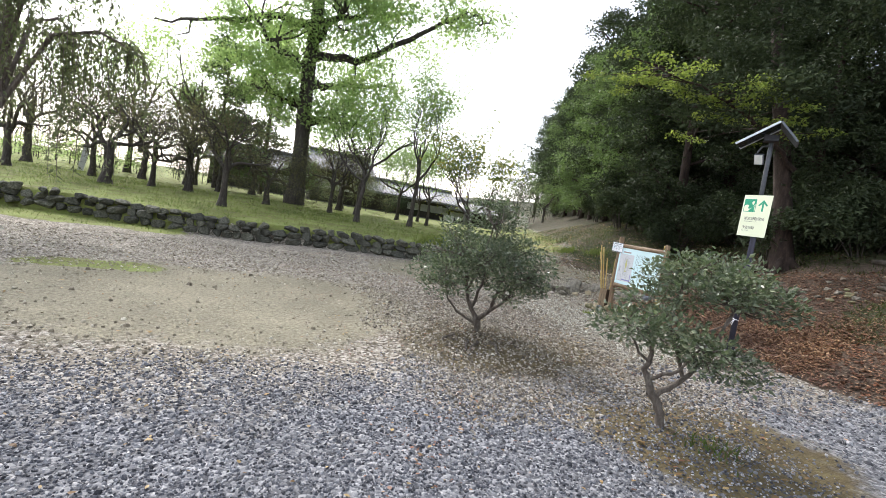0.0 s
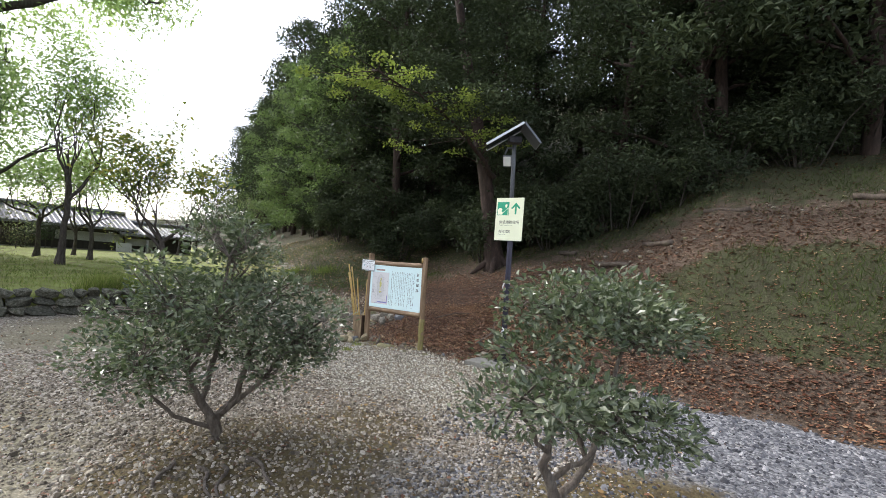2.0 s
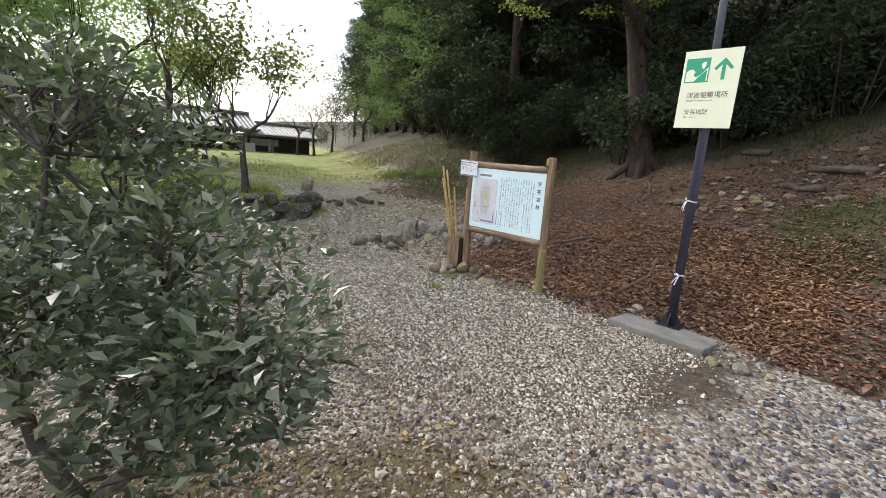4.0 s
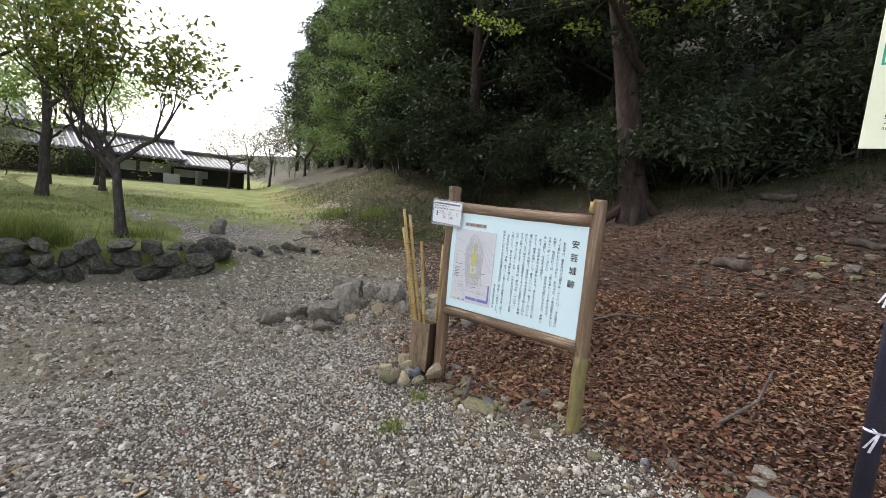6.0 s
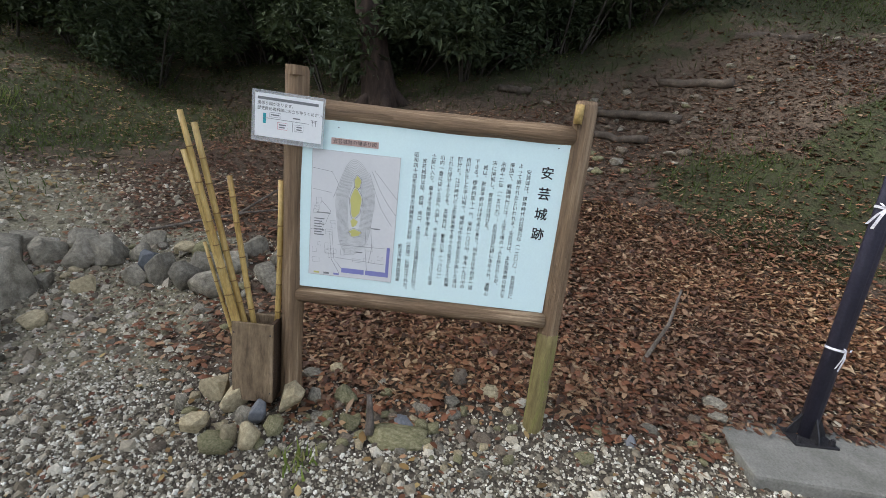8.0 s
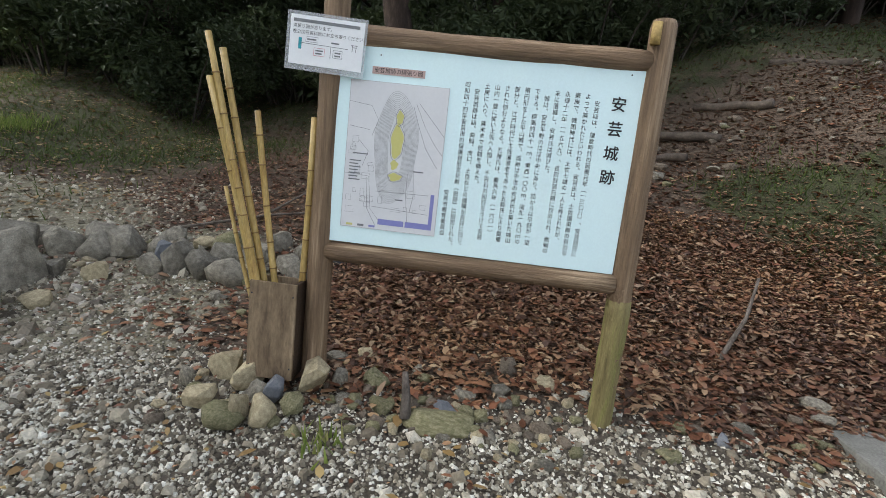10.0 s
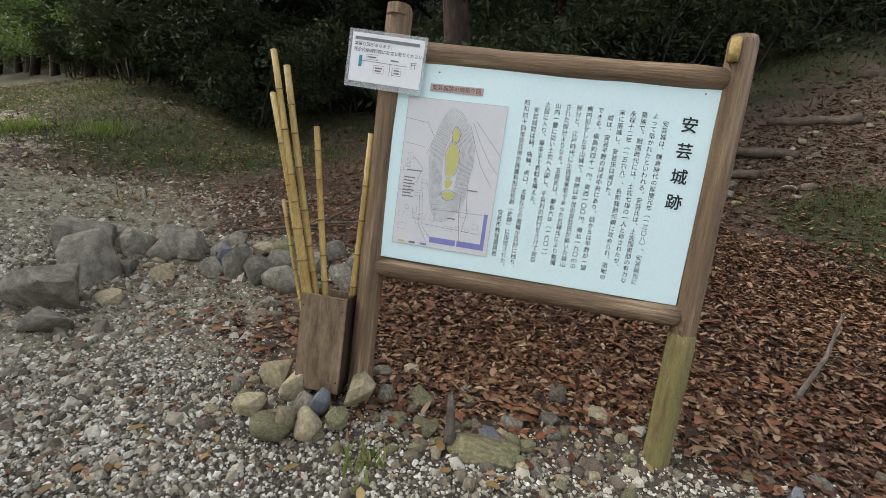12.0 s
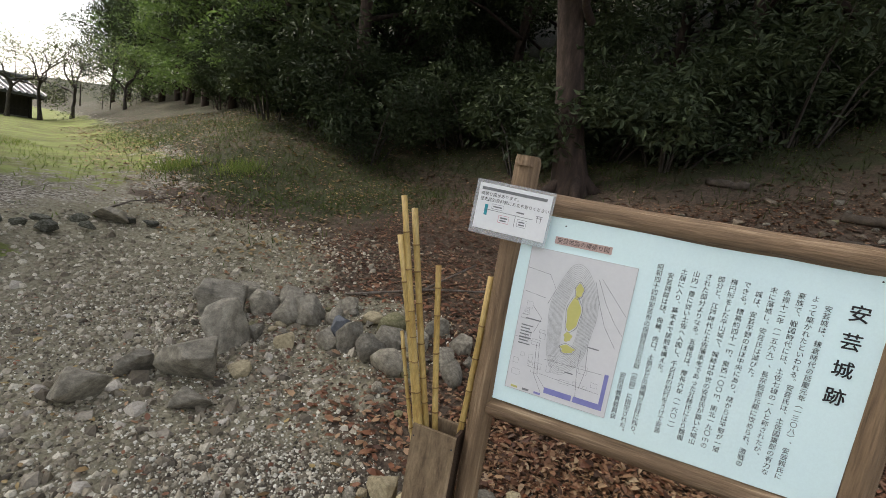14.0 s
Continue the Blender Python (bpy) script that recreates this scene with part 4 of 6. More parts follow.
def concrete_slab():
    bm = box(0.66, 0.9, 0.14, Matrix(), 0.018)
    for v in bm.verts:
        v.co += Vector([noise.noise(v.co * 5 + Vector((k * 9.1, 0, 0))) * 0.008 for k in range(3)])
    ob = part("concrete_slab", bm, CONCRETE, None)
    ob.matrix_basis = pose(7.84, 5.47, 0.131, 0, 0, -4)
    tagged(ob, "weathered grey concrete slab sunk in the gravel", "concrete slab")


concrete_slab()


def evacuation_sign():
    sign = thing("evacuation_sign", pose(7.835, 5.495, 2.385, 0.6, 0, -4), "cream tsunami evacuation sign with green arrow on the post", "sign")
    board = part("board", box(0.006, 0.478, 0.66, Matrix(), 0.002), SIGN_CREAM, sign)
    F = Matrix.Translation((-0.0034, 0, 0)) @ FACE
    F2 = Matrix.Translation((-0.0042, 0, 0)) @ FACE
    flat("green_square", rect(-0.215, 0.06, -0.01, 0.265), SIGN_GREEN, sign, F)
    flat("wave", [(-0.205, 0.07), (-0.02, 0.07), (-0.02, 0.185), (-0.075, 0.13), (-0.1, 0.115), (-0.125, 0.105), (-0.14, 0.13), (-0.125, 0.15), (-0.15, 0.175), (-0.185, 0.17), (-0.205, 0.15)], SIGN_CREAM, sign, F2)
    flat("slope", [(-0.13, 0.07), (-0.03, 0.07), (-0.03, 0.165), (-0.1, 0.105)], SIGN_GREEN, sign, Matrix.Translation((-0.005, 0, 0)) @ FACE)
    flat("mark", [(-0.075, 0.185), (-0.06, 0.17), (-0.045, 0.2), (-0.04, 0.225), (-0.06, 0.235), (-0.085, 0.215)], SIGN_CREAM, sign, F2)
    flat("arrow", [(0.09, 0.075), (0.12, 0.075), (0.12, 0.2), (0.165, 0.155), (0.185, 0.172), (0.105, 0.255), (0.025, 0.172), (0.045, 0.155), (0.09, 0.2)], SIGN_GREEN, sign, F)
    lettering("text_line", "津波避難場所", 0.058, Matrix.Translation((-0.0036, 0.17, -0.068)) @ FACE, INK, sign, centre=False)
    lettering("text_line", "Tsunami evacuation area", 0.023, Matrix.Translation((-0.0036, 0.17, -0.1)) @ FACE, INK, sign, centre=False)
    lettering("text_line", "安芸城跡", 0.052, Matrix.Translation((-0.0036, 0.17, -0.21)) @ FACE, INK, sign, centre=False)
    lettering("text_line", "Aki castle site", 0.021, Matrix.Translation((-0.0036, 0.17, -0.243)) @ FACE, INK, sign, centre=False)
    for z in (-0.2, 0.2):
        part("clamp", box(0.03, 0.1, 0.03, Matrix.Translation((0.018, 0, z)), 0.003), STEEL, sign)


evacuation_sign()


# ---- loose rocks by the board and the half-ring of stones ----
angular = [rock_mesh("rock", 70 + i, 0.55, 0.55, 0.55, 11, 0.035) for i in range(7)]
rounded = [pebble_mesh("cobble", 3 + i, 0.6) for i in range(3)] + [rock_mesh("cobble", 170 + i, 0.52, 0.52, 0.52, 16 + i, 0.13) for i in range(9)]
rng = np.random.default_rng(5)
finished = {}


def rock(x, y, w, d, h, turn, style, label, group, sink=0.22, lift=0.0):
    shape, m = {"angular": (angular, ROCK), "round": (rounded, ROCK), "pale": (rounded, ROCK_PALE), "blue": (rounded, ROCK_BLUE), "block": (angular, ROCK_PALE), "moss": (rounded, ROCK_MOSS), "brown": (rounded, ROCK_BROWN)}[style]
    i = int(rng.integers(len(shape)))
    key = (style, i)
    if key not in finished:
        me = shape[i].copy()
        me.name = "rock"
        me.materials.append(m)
        finished[key] = me
    ob = new("rock", finished[key])
    ob.matrix_basis = pose(x, y, ground_z(x, y) + h * (0.5 - sink) + lift, rng.uniform(-14, 14), rng.uniform(-14, 14), turn) @ Matrix.Diagonal((w, d, h, 1))
    tagged(ob, label, "rock", group)


RING = "half-ring of stones on the gravel"
RING_FRONT = (
    (8.87, 10.69, 0.4, 0.27, "angular"), (8.5, 10.24, 0.34, 0.3, "angular"), (8.01, 10.02, 0.35, 0.23, "angular"), (7.85, 10.28, 0.22, 0.13, "angular"), (7.48, 10.22, 0.24, 0.17, "angular"), (7.78, 9.74, 0.19, 0.11, "angular"),
    (9.01, 11.05, 0.24, 0.15, "round"), (9.26, 10.79, 0.22, 0.14, "angular"), (9.06, 10.44, 0.25, 0.2, "round"), (9.02, 10.12, 0.26, 0.17, "round"), (9.09, 9.99, 0.32, 0.2, "round"), (8.67, 9.87, 0.14, 0.12, "pale"),
    (9.14, 9.77, 0.17, 0.12, "round"), (8.81, 9.59, 0.17, 0.13, "round"), (8.86, 9.44, 0.19, 0.2, "round"),
)
RING_BACK = (
    (8.79, 9.23, 0.17, 0.16, "round"), (8.98, 9.18, 0.21, 0.17, "round"), (8.7, 8.99, 0.21, 0.17, "round"), (9.02, 9.01, 0.2, 0.17, "round"), (8.91, 8.72, 0.15, 0.11, "round"), (8.75, 8.59, 0.14, 0.12, "round"),
    (9.4, 9.83, 0.18, 0.11, "round"), (9.24, 9.49, 0.16, 0.1, "pale"), (9.25, 8.94, 0.2, 0.16, "round"), (9.1, 8.67, 0.16, 0.16, "round"), (8.67, 10.14, 0.12, 0.11, "angular"), (8.22, 9.84, 0.14, 0.09, "pale"),
    (9.02, 14.88, 0.32, 0.32, "round"), (9.81, 13.56, 0.41, 0.16, "angular"), (9.3, 8.45, 0.2, 0.16, "round"), (9.05, 8.4, 0.18, 0.15, "blue"), (9.25, 10.3, 0.26, 0.2, "round"), (9, 9.6, 0.18, 0.15, "blue"),
    (9.2, 9.25, 0.2, 0.16, "moss"),
)
RING_LABELS = {"angular": "sharp-edged grey rock in the half-ring of stones", "round": "rounded grey stone in the half-ring on the gravel", "blue": "blue-grey rounded stone in the half-ring on the gravel", "pale": "pale brownish stone among the half-ring of stones", "moss": "olive stone in the half-ring on the gravel"}
for x, y, w, h, style in RING_FRONT + RING_BACK:
    k = 1.3 if style == "angular" else 1.2
    rock(x, y, w * k, w * k * 0.78, h * k * 1.1, rng.uniform(0, 180), style, RING_LABELS[style], RING)
for k in range(44):
    a = rng.uniform(-0.2, 1.0)
    x, y = 8.15 + 0.95 * math.cos(a * 2.0 - 0.9) + rng.normal() * 0.14, 9.6 + 0.95 * math.sin(a * 2.0 - 0.9) + rng.normal() * 0.14
    w = rng.uniform(0.05, 0.11)
    rock(x, y, w, w * 0.8, w * 0.7, rng.uniform(0, 180), ("round", "pale", "moss", "angular")[k % 4], "small stone wedged in the half-ring of stones", RING, 0.25)
HEAP = "stones heaped round the board's post"
BY_BOX = (
    (7.48, 8.46, 0.12, 0.08, "pale"), (7.36, 8.31, 0.11, 0.07, "moss"), (7.41, 8.27, 0.08, 0.12, "pale"), (7.43, 8.19, 0.1, 0.09, "pale"), (7.53, 8.12, 0.11, 0.06, "moss"), (7.56, 8.27, 0.08, 0.09, "round"),
    (7.59, 8.22, 0.11, 0.09, "blue"), (7.68, 8.09, 0.15, 0.13, "block"), (7.77, 8.01, 0.07, 0.09, "round"), (7.66, 8.37, 0.14, 0.1, "pale"), (7.75, 8.5, 0.16, 0.12, "pale"), (7.51, 8.43, 0.08, 0.06, "brown"),
    (7.61, 8.59, 0.06, 0.08, "round"), (7.95, 8.08, 0.12, 0.07, "round"), (8.01, 7.95, 0.08, 0.05, "pale"), (7.81, 7.86, 0.14, 0.1, "moss"), (7.64, 7.8, 0.12, 0.08, "moss"), (7.7, 7.6, 0.06, 0.05, "brown"),
)
BELOW_BOARD = (
    (7.5, 7.8, 0.06, 0.05, "moss"), (7.57, 7.56, 0.26, 0.1, "moss"), (7.67, 7.55, 0.1, 0.06, "blue"), (7.78, 7.47, 0.1, 0.06, "round"), (7.65, 7.46, 0.08, 0.07, "moss"), (7.84, 7.32, 0.1, 0.07, "round"),
    (8.03, 7.28, 0.13, 0.08, "brown"), (7.94, 7.13, 0.14, 0.05, "pale"), (7.61, 7.17, 0.08, 0.08, "brown"), (7.86, 7.66, 0.07, 0.06, "moss"), (7.72, 6.44, 0.07, 0.06, "blue"), (7.96, 5.91, 0.11, 0.07, "round"),
    (7.92, 6.04, 0.08, 0.07, "brown"), (7.64, 7.9, 0.06, 0.04, "round"), (7.52, 7.73, 0.05, 0.04, "pale"), (7.65, 7.4, 0.08, 0.06, "moss"), (7.67, 7.94, 0.06, 0.05, "round"), (7.54, 7.37, 0.06, 0.04, "round"),
)
BY_YARD = (
    (7.45, 4.75, 0.16, 0.1, "round"), (7.42, 4.95, 0.12, 0.08, "moss"), (7.5, 4.55, 0.12, 0.08, "pale"), (7.9, 8.32, 0.16, 0.12, "round"), (7.58, 6.7, 0.1, 0.05, "moss"), (7.82, 6.3, 0.09, 0.06, "round"),
    (8.06, 5.88, 0.12, 0.08, "round"),
)
HEAP_LABELS = {"pale": "pale buff cobble at the foot of the board", "round": "grey cobble among leaves below the board", "blue": "smooth blue-grey cobble below the board", "block": "flat-faced pale stone beside the board's post", "moss": "moss-stained olive stone below the board", "brown": "reddish brown stone below the board"}
for x, y, w, h, style in BY_BOX + BELOW_BOARD + BY_YARD:
    flat_one = w > 0.2
    heaped = y > 8 and x < 7.8
    rock(x, y, w * 1.1, w * (0.7 if flat_one else 0.85), h * (1.25 if heaped else 1.0), rng.uniform(60, 120) if flat_one else rng.uniform(0, 180), style, HEAP_LABELS[style], HEAP, 0.2 if heaped else 0.34, 0.02 if x < 7.7 and y > 8 else 0.0)
for k in range(96):
    x, y = (rng.normal(7.6, 0.11), rng.uniform(7.0, 8.6)) if k < 76 else (rng.normal(7.75, 0.14), rng.uniform(5.6, 7.6))
    w = rng.uniform(0.03, 0.075)
    rock(x, y, w, w * 0.85, w * 0.7, rng.uniform(0, 180), ("moss", "brown", "moss", "round", "brown", "pale")[k % 6], "small stone lying among leaves below the board", HEAP, 0.32)
RUBBLE = "rubble of the old steps"
for k in range(120):
    q = (k % 75) / 74
    if k < 75:
        x, y = 11.0 + 3.2 * q + rng.normal() * 0.3, 6.6 - 6.4 * q + rng.normal() * 0.35
    else:
        x, y = rng.normal(12.6, 0.8), rng.normal(5.2, 0.75)
    w = rng.uniform(0.05, 0.13) if k % 75 > 14 else rng.uniform(0.12, 0.2)
    rock(x, y, w, w * 0.8, w * 0.55, rng.uniform(0, 180), rng.choice(["angular", "brown", "angular", "moss"]), "broken grey stone on the leafy bank", RUBBLE, 0.3)


# ---- logs that edge the steps on the bank ----
def bank_log(a, b, r, seed):
    za, zb = ground_z(*a) + r * 0.7, ground_z(*b) + r * 0.7
    ob = thing("step_log", pose(a[0], a[1], za), "fallen rotting log lying across the leafy bank", "log", "logs on the bank")
    rngl = np.random.default_rng(seed)
    w = np.array((b[0] - a[0], b[1] - a[1], zb - za))
    s = np.linspace(0, 1, 7)[:, None]
    pts = w * s + rngl.normal(size=(7, 3)) * 0.012
    v, f = tube(pts, r * (1 + 0.12 * rngl.normal(size=7)), 9, wobble=0.15, rng=rngl)
    made("wood", mesh_of("wood", v, f), LOG, ob)
    v, f = tube([pts[0] - w * 0.004, pts[0]], [r * 0.7] * 2, 8)
    made("sawn_end", mesh_of("sawn_end", v, f, False), LOG, ob)


def level_with(a, dy):
    """The spot dy along the bank that lies as high as a."""
    lo, hi = a[0] - 4.0, a[0] + 4.0
    for _ in range(30):
        mid = (lo + hi) / 2
        lo, hi = (mid, hi) if ground_z(mid, a[1] + dy) < ground_z(*a) else (lo, mid)
    return lo, a[1] + dy


for k, (a, dy, r) in enumerate((((14.3, 6.85), -0.5, 0.07), ((13.0, 5.5), -0.9, 0.06), ((13.45, 4.5), -0.7, 0.065), ((14.0, 3.3), -0.9, 0.06), ((12.2, 5.7), -0.6, 0.045), ((11.3, 6.9), -0.4, 0.065), ((14.0, 0.6), -1.1, 0.065))):
    b = level_with(a, dy)
    bank_log(a, b, r, 50 + k)


def stick(pts, r, label, seed):
    ob = thing("stick", pose(*pts[0][:2], ground_z(*pts[0][:2])), label, "stick")
    b = np.array([(x - pts[0][0], y - pts[0][1], ground_z(x, y) - ground_z(*pts[0][:2]) + r + z) for x, y, z in pts])
    v, f = tube(b, np.linspace(r, r * 0.5, len(b)), 6)
    made("wood", mesh_of("wood", v, f), BARK_GREY, ob)


stick([(7.55, 7.69, 0.0), (7.6, 7.7, 0.06), (7.66, 7.72, 0.13)], 0.024, "short grey driftwood stub among the stones", 9)
for k, p in enumerate(([(9.6, 10.0, 0.02), (9.9, 9.3, 0.05), (10.1, 8.5, 0.03)], [(8.3, 6.2, 0.0), (8.5, 6.0, 0.12), (8.55, 5.95, 0.32)], [(9.9, 13.9, 0.02), (10.4, 14.1, 0.04), (10.9, 14.0, 0.02)], [(9.2, 7.6, 0.01), (9.5, 7.3, 0.03), (9.6, 7.0, 0.01)], [(9.9, 9.4, 0.02), (10.2, 9.0, 0.22)])):
    stick(p, 0.014, "thin dry stick lying on fallen leaves", k)


# ---- bushes ----
def bush(name, at, label, limbs, clumps, leaves, seed):
    rng = np.random.default_rng(seed)
    z0 = ground_z(*at)
    ob = thing(name, pose(at[0], at[1], z0), label, "bush", "clipped evergreen bushes in the yard")
    out, tips = [], []
    for chain, r0, r1 in limbs:
        p = np.array(chain, float)
        t = np.linspace(0, len(p) - 1, 3 * len(p))
        q = np.stack([np.interp(t, np.arange(len(p)), p[:, k]) for k in range(3)], 1) + rng.normal(size=(len(t), 3)) * 0.008
        q[0] = p[0]
        out.append((q, 0.8 * np.linspace(r0, r1, len(t))))
    made("trunk", limbs_mesh("trunk", out, 9), BARK_GREY, ob)
    twigs = []
    ends = [np.array(c[0][-1], float) for c in limbs] + [np.array(c[0][-2], float) for c in limbs]
    for c in clumps:
        c = np.array(c, float)
        for k in range(7):
            a = ends[int(np.argmin([np.linalg.norm(e - c[:3]) for e in ends]))]
            b = c[:3] + unit(rng.normal(size=3)) * c[3:] * rng.uniform(0.4, 0.95)
            m = (a + b) / 2 + rng.normal(size=3) * 0.05
            twigs.append((np.array([a, m, b]), np.array([0.008, 0.006, 0.003])))
    made("branchwork", limbs_mesh("branchwork", twigs, 5), BARK_GREY, ob)
    p, d = in_clumps(rng, clumps, leaves, 0.35)
    made("foliage", leaf_mesh("foliage", rng, p, 0.05, 0.026, 0.0, 0.25, d * 0.9), BUSH_LEAF, ob)
    return ob


R1 = np.array((0.87, -0.5))
F1 = np.array((0.5, 0.87))


def spots(rows, right=R1, ahead=F1):
    return [(*(right * a + ahead * b), z, r * k, r * k, r * 0.62) for a, b, z, r, k in rows]


def arm(*rows, right=R1, ahead=F1):
    return [(*(right * a + ahead * b), z) for a, b, z in rows]


bush("evergreen_bush", (3.38, 5.76), "glossy dark green rounded bush with branching gnarled stem", [
    (arm((0, 0, -0.08), (0.0, 0, 0.1), (-0.02, 0, 0.2)), 0.06, 0.05),
    (arm((-0.01, 0, 0.14), (-0.16, 0.05, 0.38), (-0.22, 0.05, 0.62), (-0.3, 0.1, 0.95)), 0.042, 0.016),
    (arm((0.0, 0, 0.14), (0.14, 0.05, 0.3), (0.2, 0.02, 0.55), (0.26, 0.02, 0.95)), 0.042, 0.016),
    (arm((-0.02, 0, 0.1), (-0.25, -0.05, 0.2), (-0.42, -0.1, 0.4), (-0.5, -0.15, 0.62)), 0.022, 0.01),
    (arm((0.05, 0, 0.2), (0.3, -0.2, 0.5), (0.5, -0.3, 0.8)), 0.028, 0.012),
    (arm((-0.1, 0.02, 0.3), (0.0, 0.25, 0.7), (0.05, 0.3, 1.15)), 0.03, 0.012),
    (arm((-0.2, 0.04, 0.5), (-0.06, -0.1, 0.9), (0.0, -0.1, 1.4)), 0.022, 0.01)],
    spots([(-0.72, 0.0, 0.68, 0.27, 1.1), (-0.62, 0.25, 0.86, 0.3, 1.1), (-0.42, -0.3, 0.78, 0.3, 1.1), (-0.32, 0.1, 1.05, 0.36, 1.1), (-0.36, 0.4, 1.12, 0.3, 1.1), (0.02, -0.35, 1.02, 0.33, 1.1), (0.05, 0.1, 1.3, 0.36, 1.1), (0.0, 0.45, 1.05, 0.32, 1.1),
           (-0.12, 0.1, 1.55, 0.24, 1.2), (0.18, 0.25, 1.46, 0.26, 1.1), (0.36, -0.2, 1.12, 0.34, 1.1), (0.26, 0.36, 1.1, 0.3, 1.1), (0.36, -0.42, 0.85, 0.28, 1.1), (0.6, -0.48, 1.0, 0.27, 1.1), (0.55, -0.46, 0.76, 0.22, 1.1), (-0.05, 0.0, 0.86, 0.26, 1.2), (0.3, -0.1, 0.72, 0.2, 1.2), (-0.5, 0.0, 1.32, 0.16, 1.2), (-0.06, 0.15, 1.7, 0.17, 1.2), (0.12, 0.0, 1.62, 0.15, 1.2), (-0.55, -0.25, 0.55, 0.22, 1.2), (-0.3, -0.35, 0.58, 0.2, 1.2), (0.32, -0.4, 0.6, 0.2, 1.2), (0.1, 0.35, 0.7, 0.28, 1.2), (-0.35, 0.35, 0.72, 0.28, 1.2), (0.62, -0.1, 0.72, 0.22, 1.2)]), 10500, 61)
bush("evergreen_bush", (3.81, 3.14), "dark green bush with leaf pads on a leaning stem", [
    (arm((0, 0, -0.08), (-0.03, 0, 0.1), (-0.12, 0, 0.26)), 0.05, 0.042),
    (arm((-0.1, 0, 0.22), (-0.2, 0, 0.42), (-0.18, 0, 0.6), (-0.2, 0.05, 0.85)), 0.04, 0.014),
    (arm((-0.09, 0, 0.22), (0.08, 0.0, 0.4), (0.24, 0.05, 0.55), (0.42, 0.08, 1.05)), 0.034, 0.014),
    (arm((-0.16, 0, 0.36), (0.02, -0.1, 0.5), (0.15, -0.1, 0.72)), 0.022, 0.01),
    (arm((-0.18, 0, 0.5), (-0.36, -0.05, 0.66), (-0.45, -0.05, 0.8)), 0.016, 0.008),
    (arm((0.1, 0, 0.42), (0.0, 0.2, 0.8), (0.05, 0.25, 1.25)), 0.022, 0.01)],
    spots([(-0.42, 0.0, 0.78, 0.27, 1.1), (-0.38, -0.25, 0.84, 0.22, 1.1), (-0.2, 0.2, 0.98, 0.28, 1.1), (-0.14, -0.22, 0.82, 0.28, 1.1), (0.12, -0.3, 0.72, 0.28, 1.1), (0.2, 0.1, 0.66, 0.25, 1.1), (0.4, -0.2, 0.62, 0.24, 1.1), (0.02, 0.1, 1.12, 0.26, 1.2), (0.12, 0.3, 1.3, 0.28, 1.2),
           (0.3, 0.1, 1.32, 0.3, 1.2), (0.3, -0.15, 1.2, 0.26, 1.2), (0.52, 0.1, 1.22, 0.28, 1.2), (0.66, -0.05, 1.12, 0.22, 1.2), (0.5, 0.35, 1.25, 0.24, 1.1), (-0.12, 0.32, 1.22, 0.2, 1.2)]), 6200, 62)


first_bush = bpy.data.objects["evergreen_bush"]
for k, (a0, b0, l0, t0) in enumerate(((-0.1, -0.45, 0.4, 0.2), (0.05, -0.5, 0.35, -0.1), (0.2, -0.42, 0.45, 0.35), (-0.25, -0.3, 0.3, -0.3))):
    s = np.linspace(0, 1, 6)
    pts = [(*(R1 * (a0 + t0 * q * l0 + 0.03 * math.sin(6 * q)) + F1 * (b0 - l0 * q)),) for q in s]
    pts = [(x, y, ground_z(3.38 + x, 5.76 + y) - first_bush.location.z + 0.02 * math.sin(3 * q)) for (x, y), q in zip(pts, s)]
    v, f = tube(np.array(pts), np.linspace(0.016, 0.008, 6), 6)
    made("root", mesh_of("root", v, f), BARK_GREY, first_bush)


# ---- trees ----
def leafy_tree(name, at, label, group, height_m, trunk_r, lean, depth, split, leaf, size, per_tip, material, bark, seed, spread=0.75, lift=0.2, first=0.35, scatter=0.45, bend=0.2, sides=7, length=0.42, grow_way=None):
    """A tree whose leaves sit round the ends of its branches."""
    rng = np.random.default_rng(seed)
    ob = thing(name, pose(at[0], at[1], ground_z(*at) - 0.05), label, "tree", group)
    out, tips = [], []
    top = np.array((lean[0], lean[1], 1.0)) * height_m * first
    n = 6
    s = np.linspace(0, 1, n)[:, None]
    stem = top * s + rng.normal(size=(n, 3)) * trunk_r * 0.35 * s
    flare = 1 + 0.55 * np.exp(-8 * s[:, 0])
    out.append((stem, trunk_r * flare * (1 - 0.3 * s[:, 0])))
    for k in range(split + 1):
        a = 2 * np.pi * (k + rng.uniform(-0.2, 0.2)) / (split + 1)
        w = np.array((math.cos(a), math.sin(a), 0.9)) if k < split else np.array((lean[0], lean[1], 1.2))
        grow(rng, stem[-1 - (k % 2)], w, height_m * length * rng.uniform(0.8, 1.15), trunk_r * 0.55, depth, out, tips, 3, spread, lift, bend)
    made("trunk", limbs_mesh("trunk", out, sides), bark, ob)
    tips = np.array(tips)
    if per_tip:
        p = np.repeat(tips, per_tip, 0)
        p = p + rng.normal(size=p.shape) * np.array((scatter, scatter, scatter * 0.7))
        made("crown", leaf_mesh("crown", rng, p, leaf, size, 0.25), material, ob)
    return ob


PLUM = "bare plum trees on the lawn"
plum = leafy_tree("plum_tree", (-0.2, 17.3), "gnarled dark plum tree with almost bare twiggy branches", PLUM, 4.2, 0.12, (0.02, 0.02), 4, 3, 0.07, 0.03, 9, PLUM_LEAF, BARK_DARK, 71, 0.8, 0.12, 0.3, 0.14, 0.3, 6, 0.34)
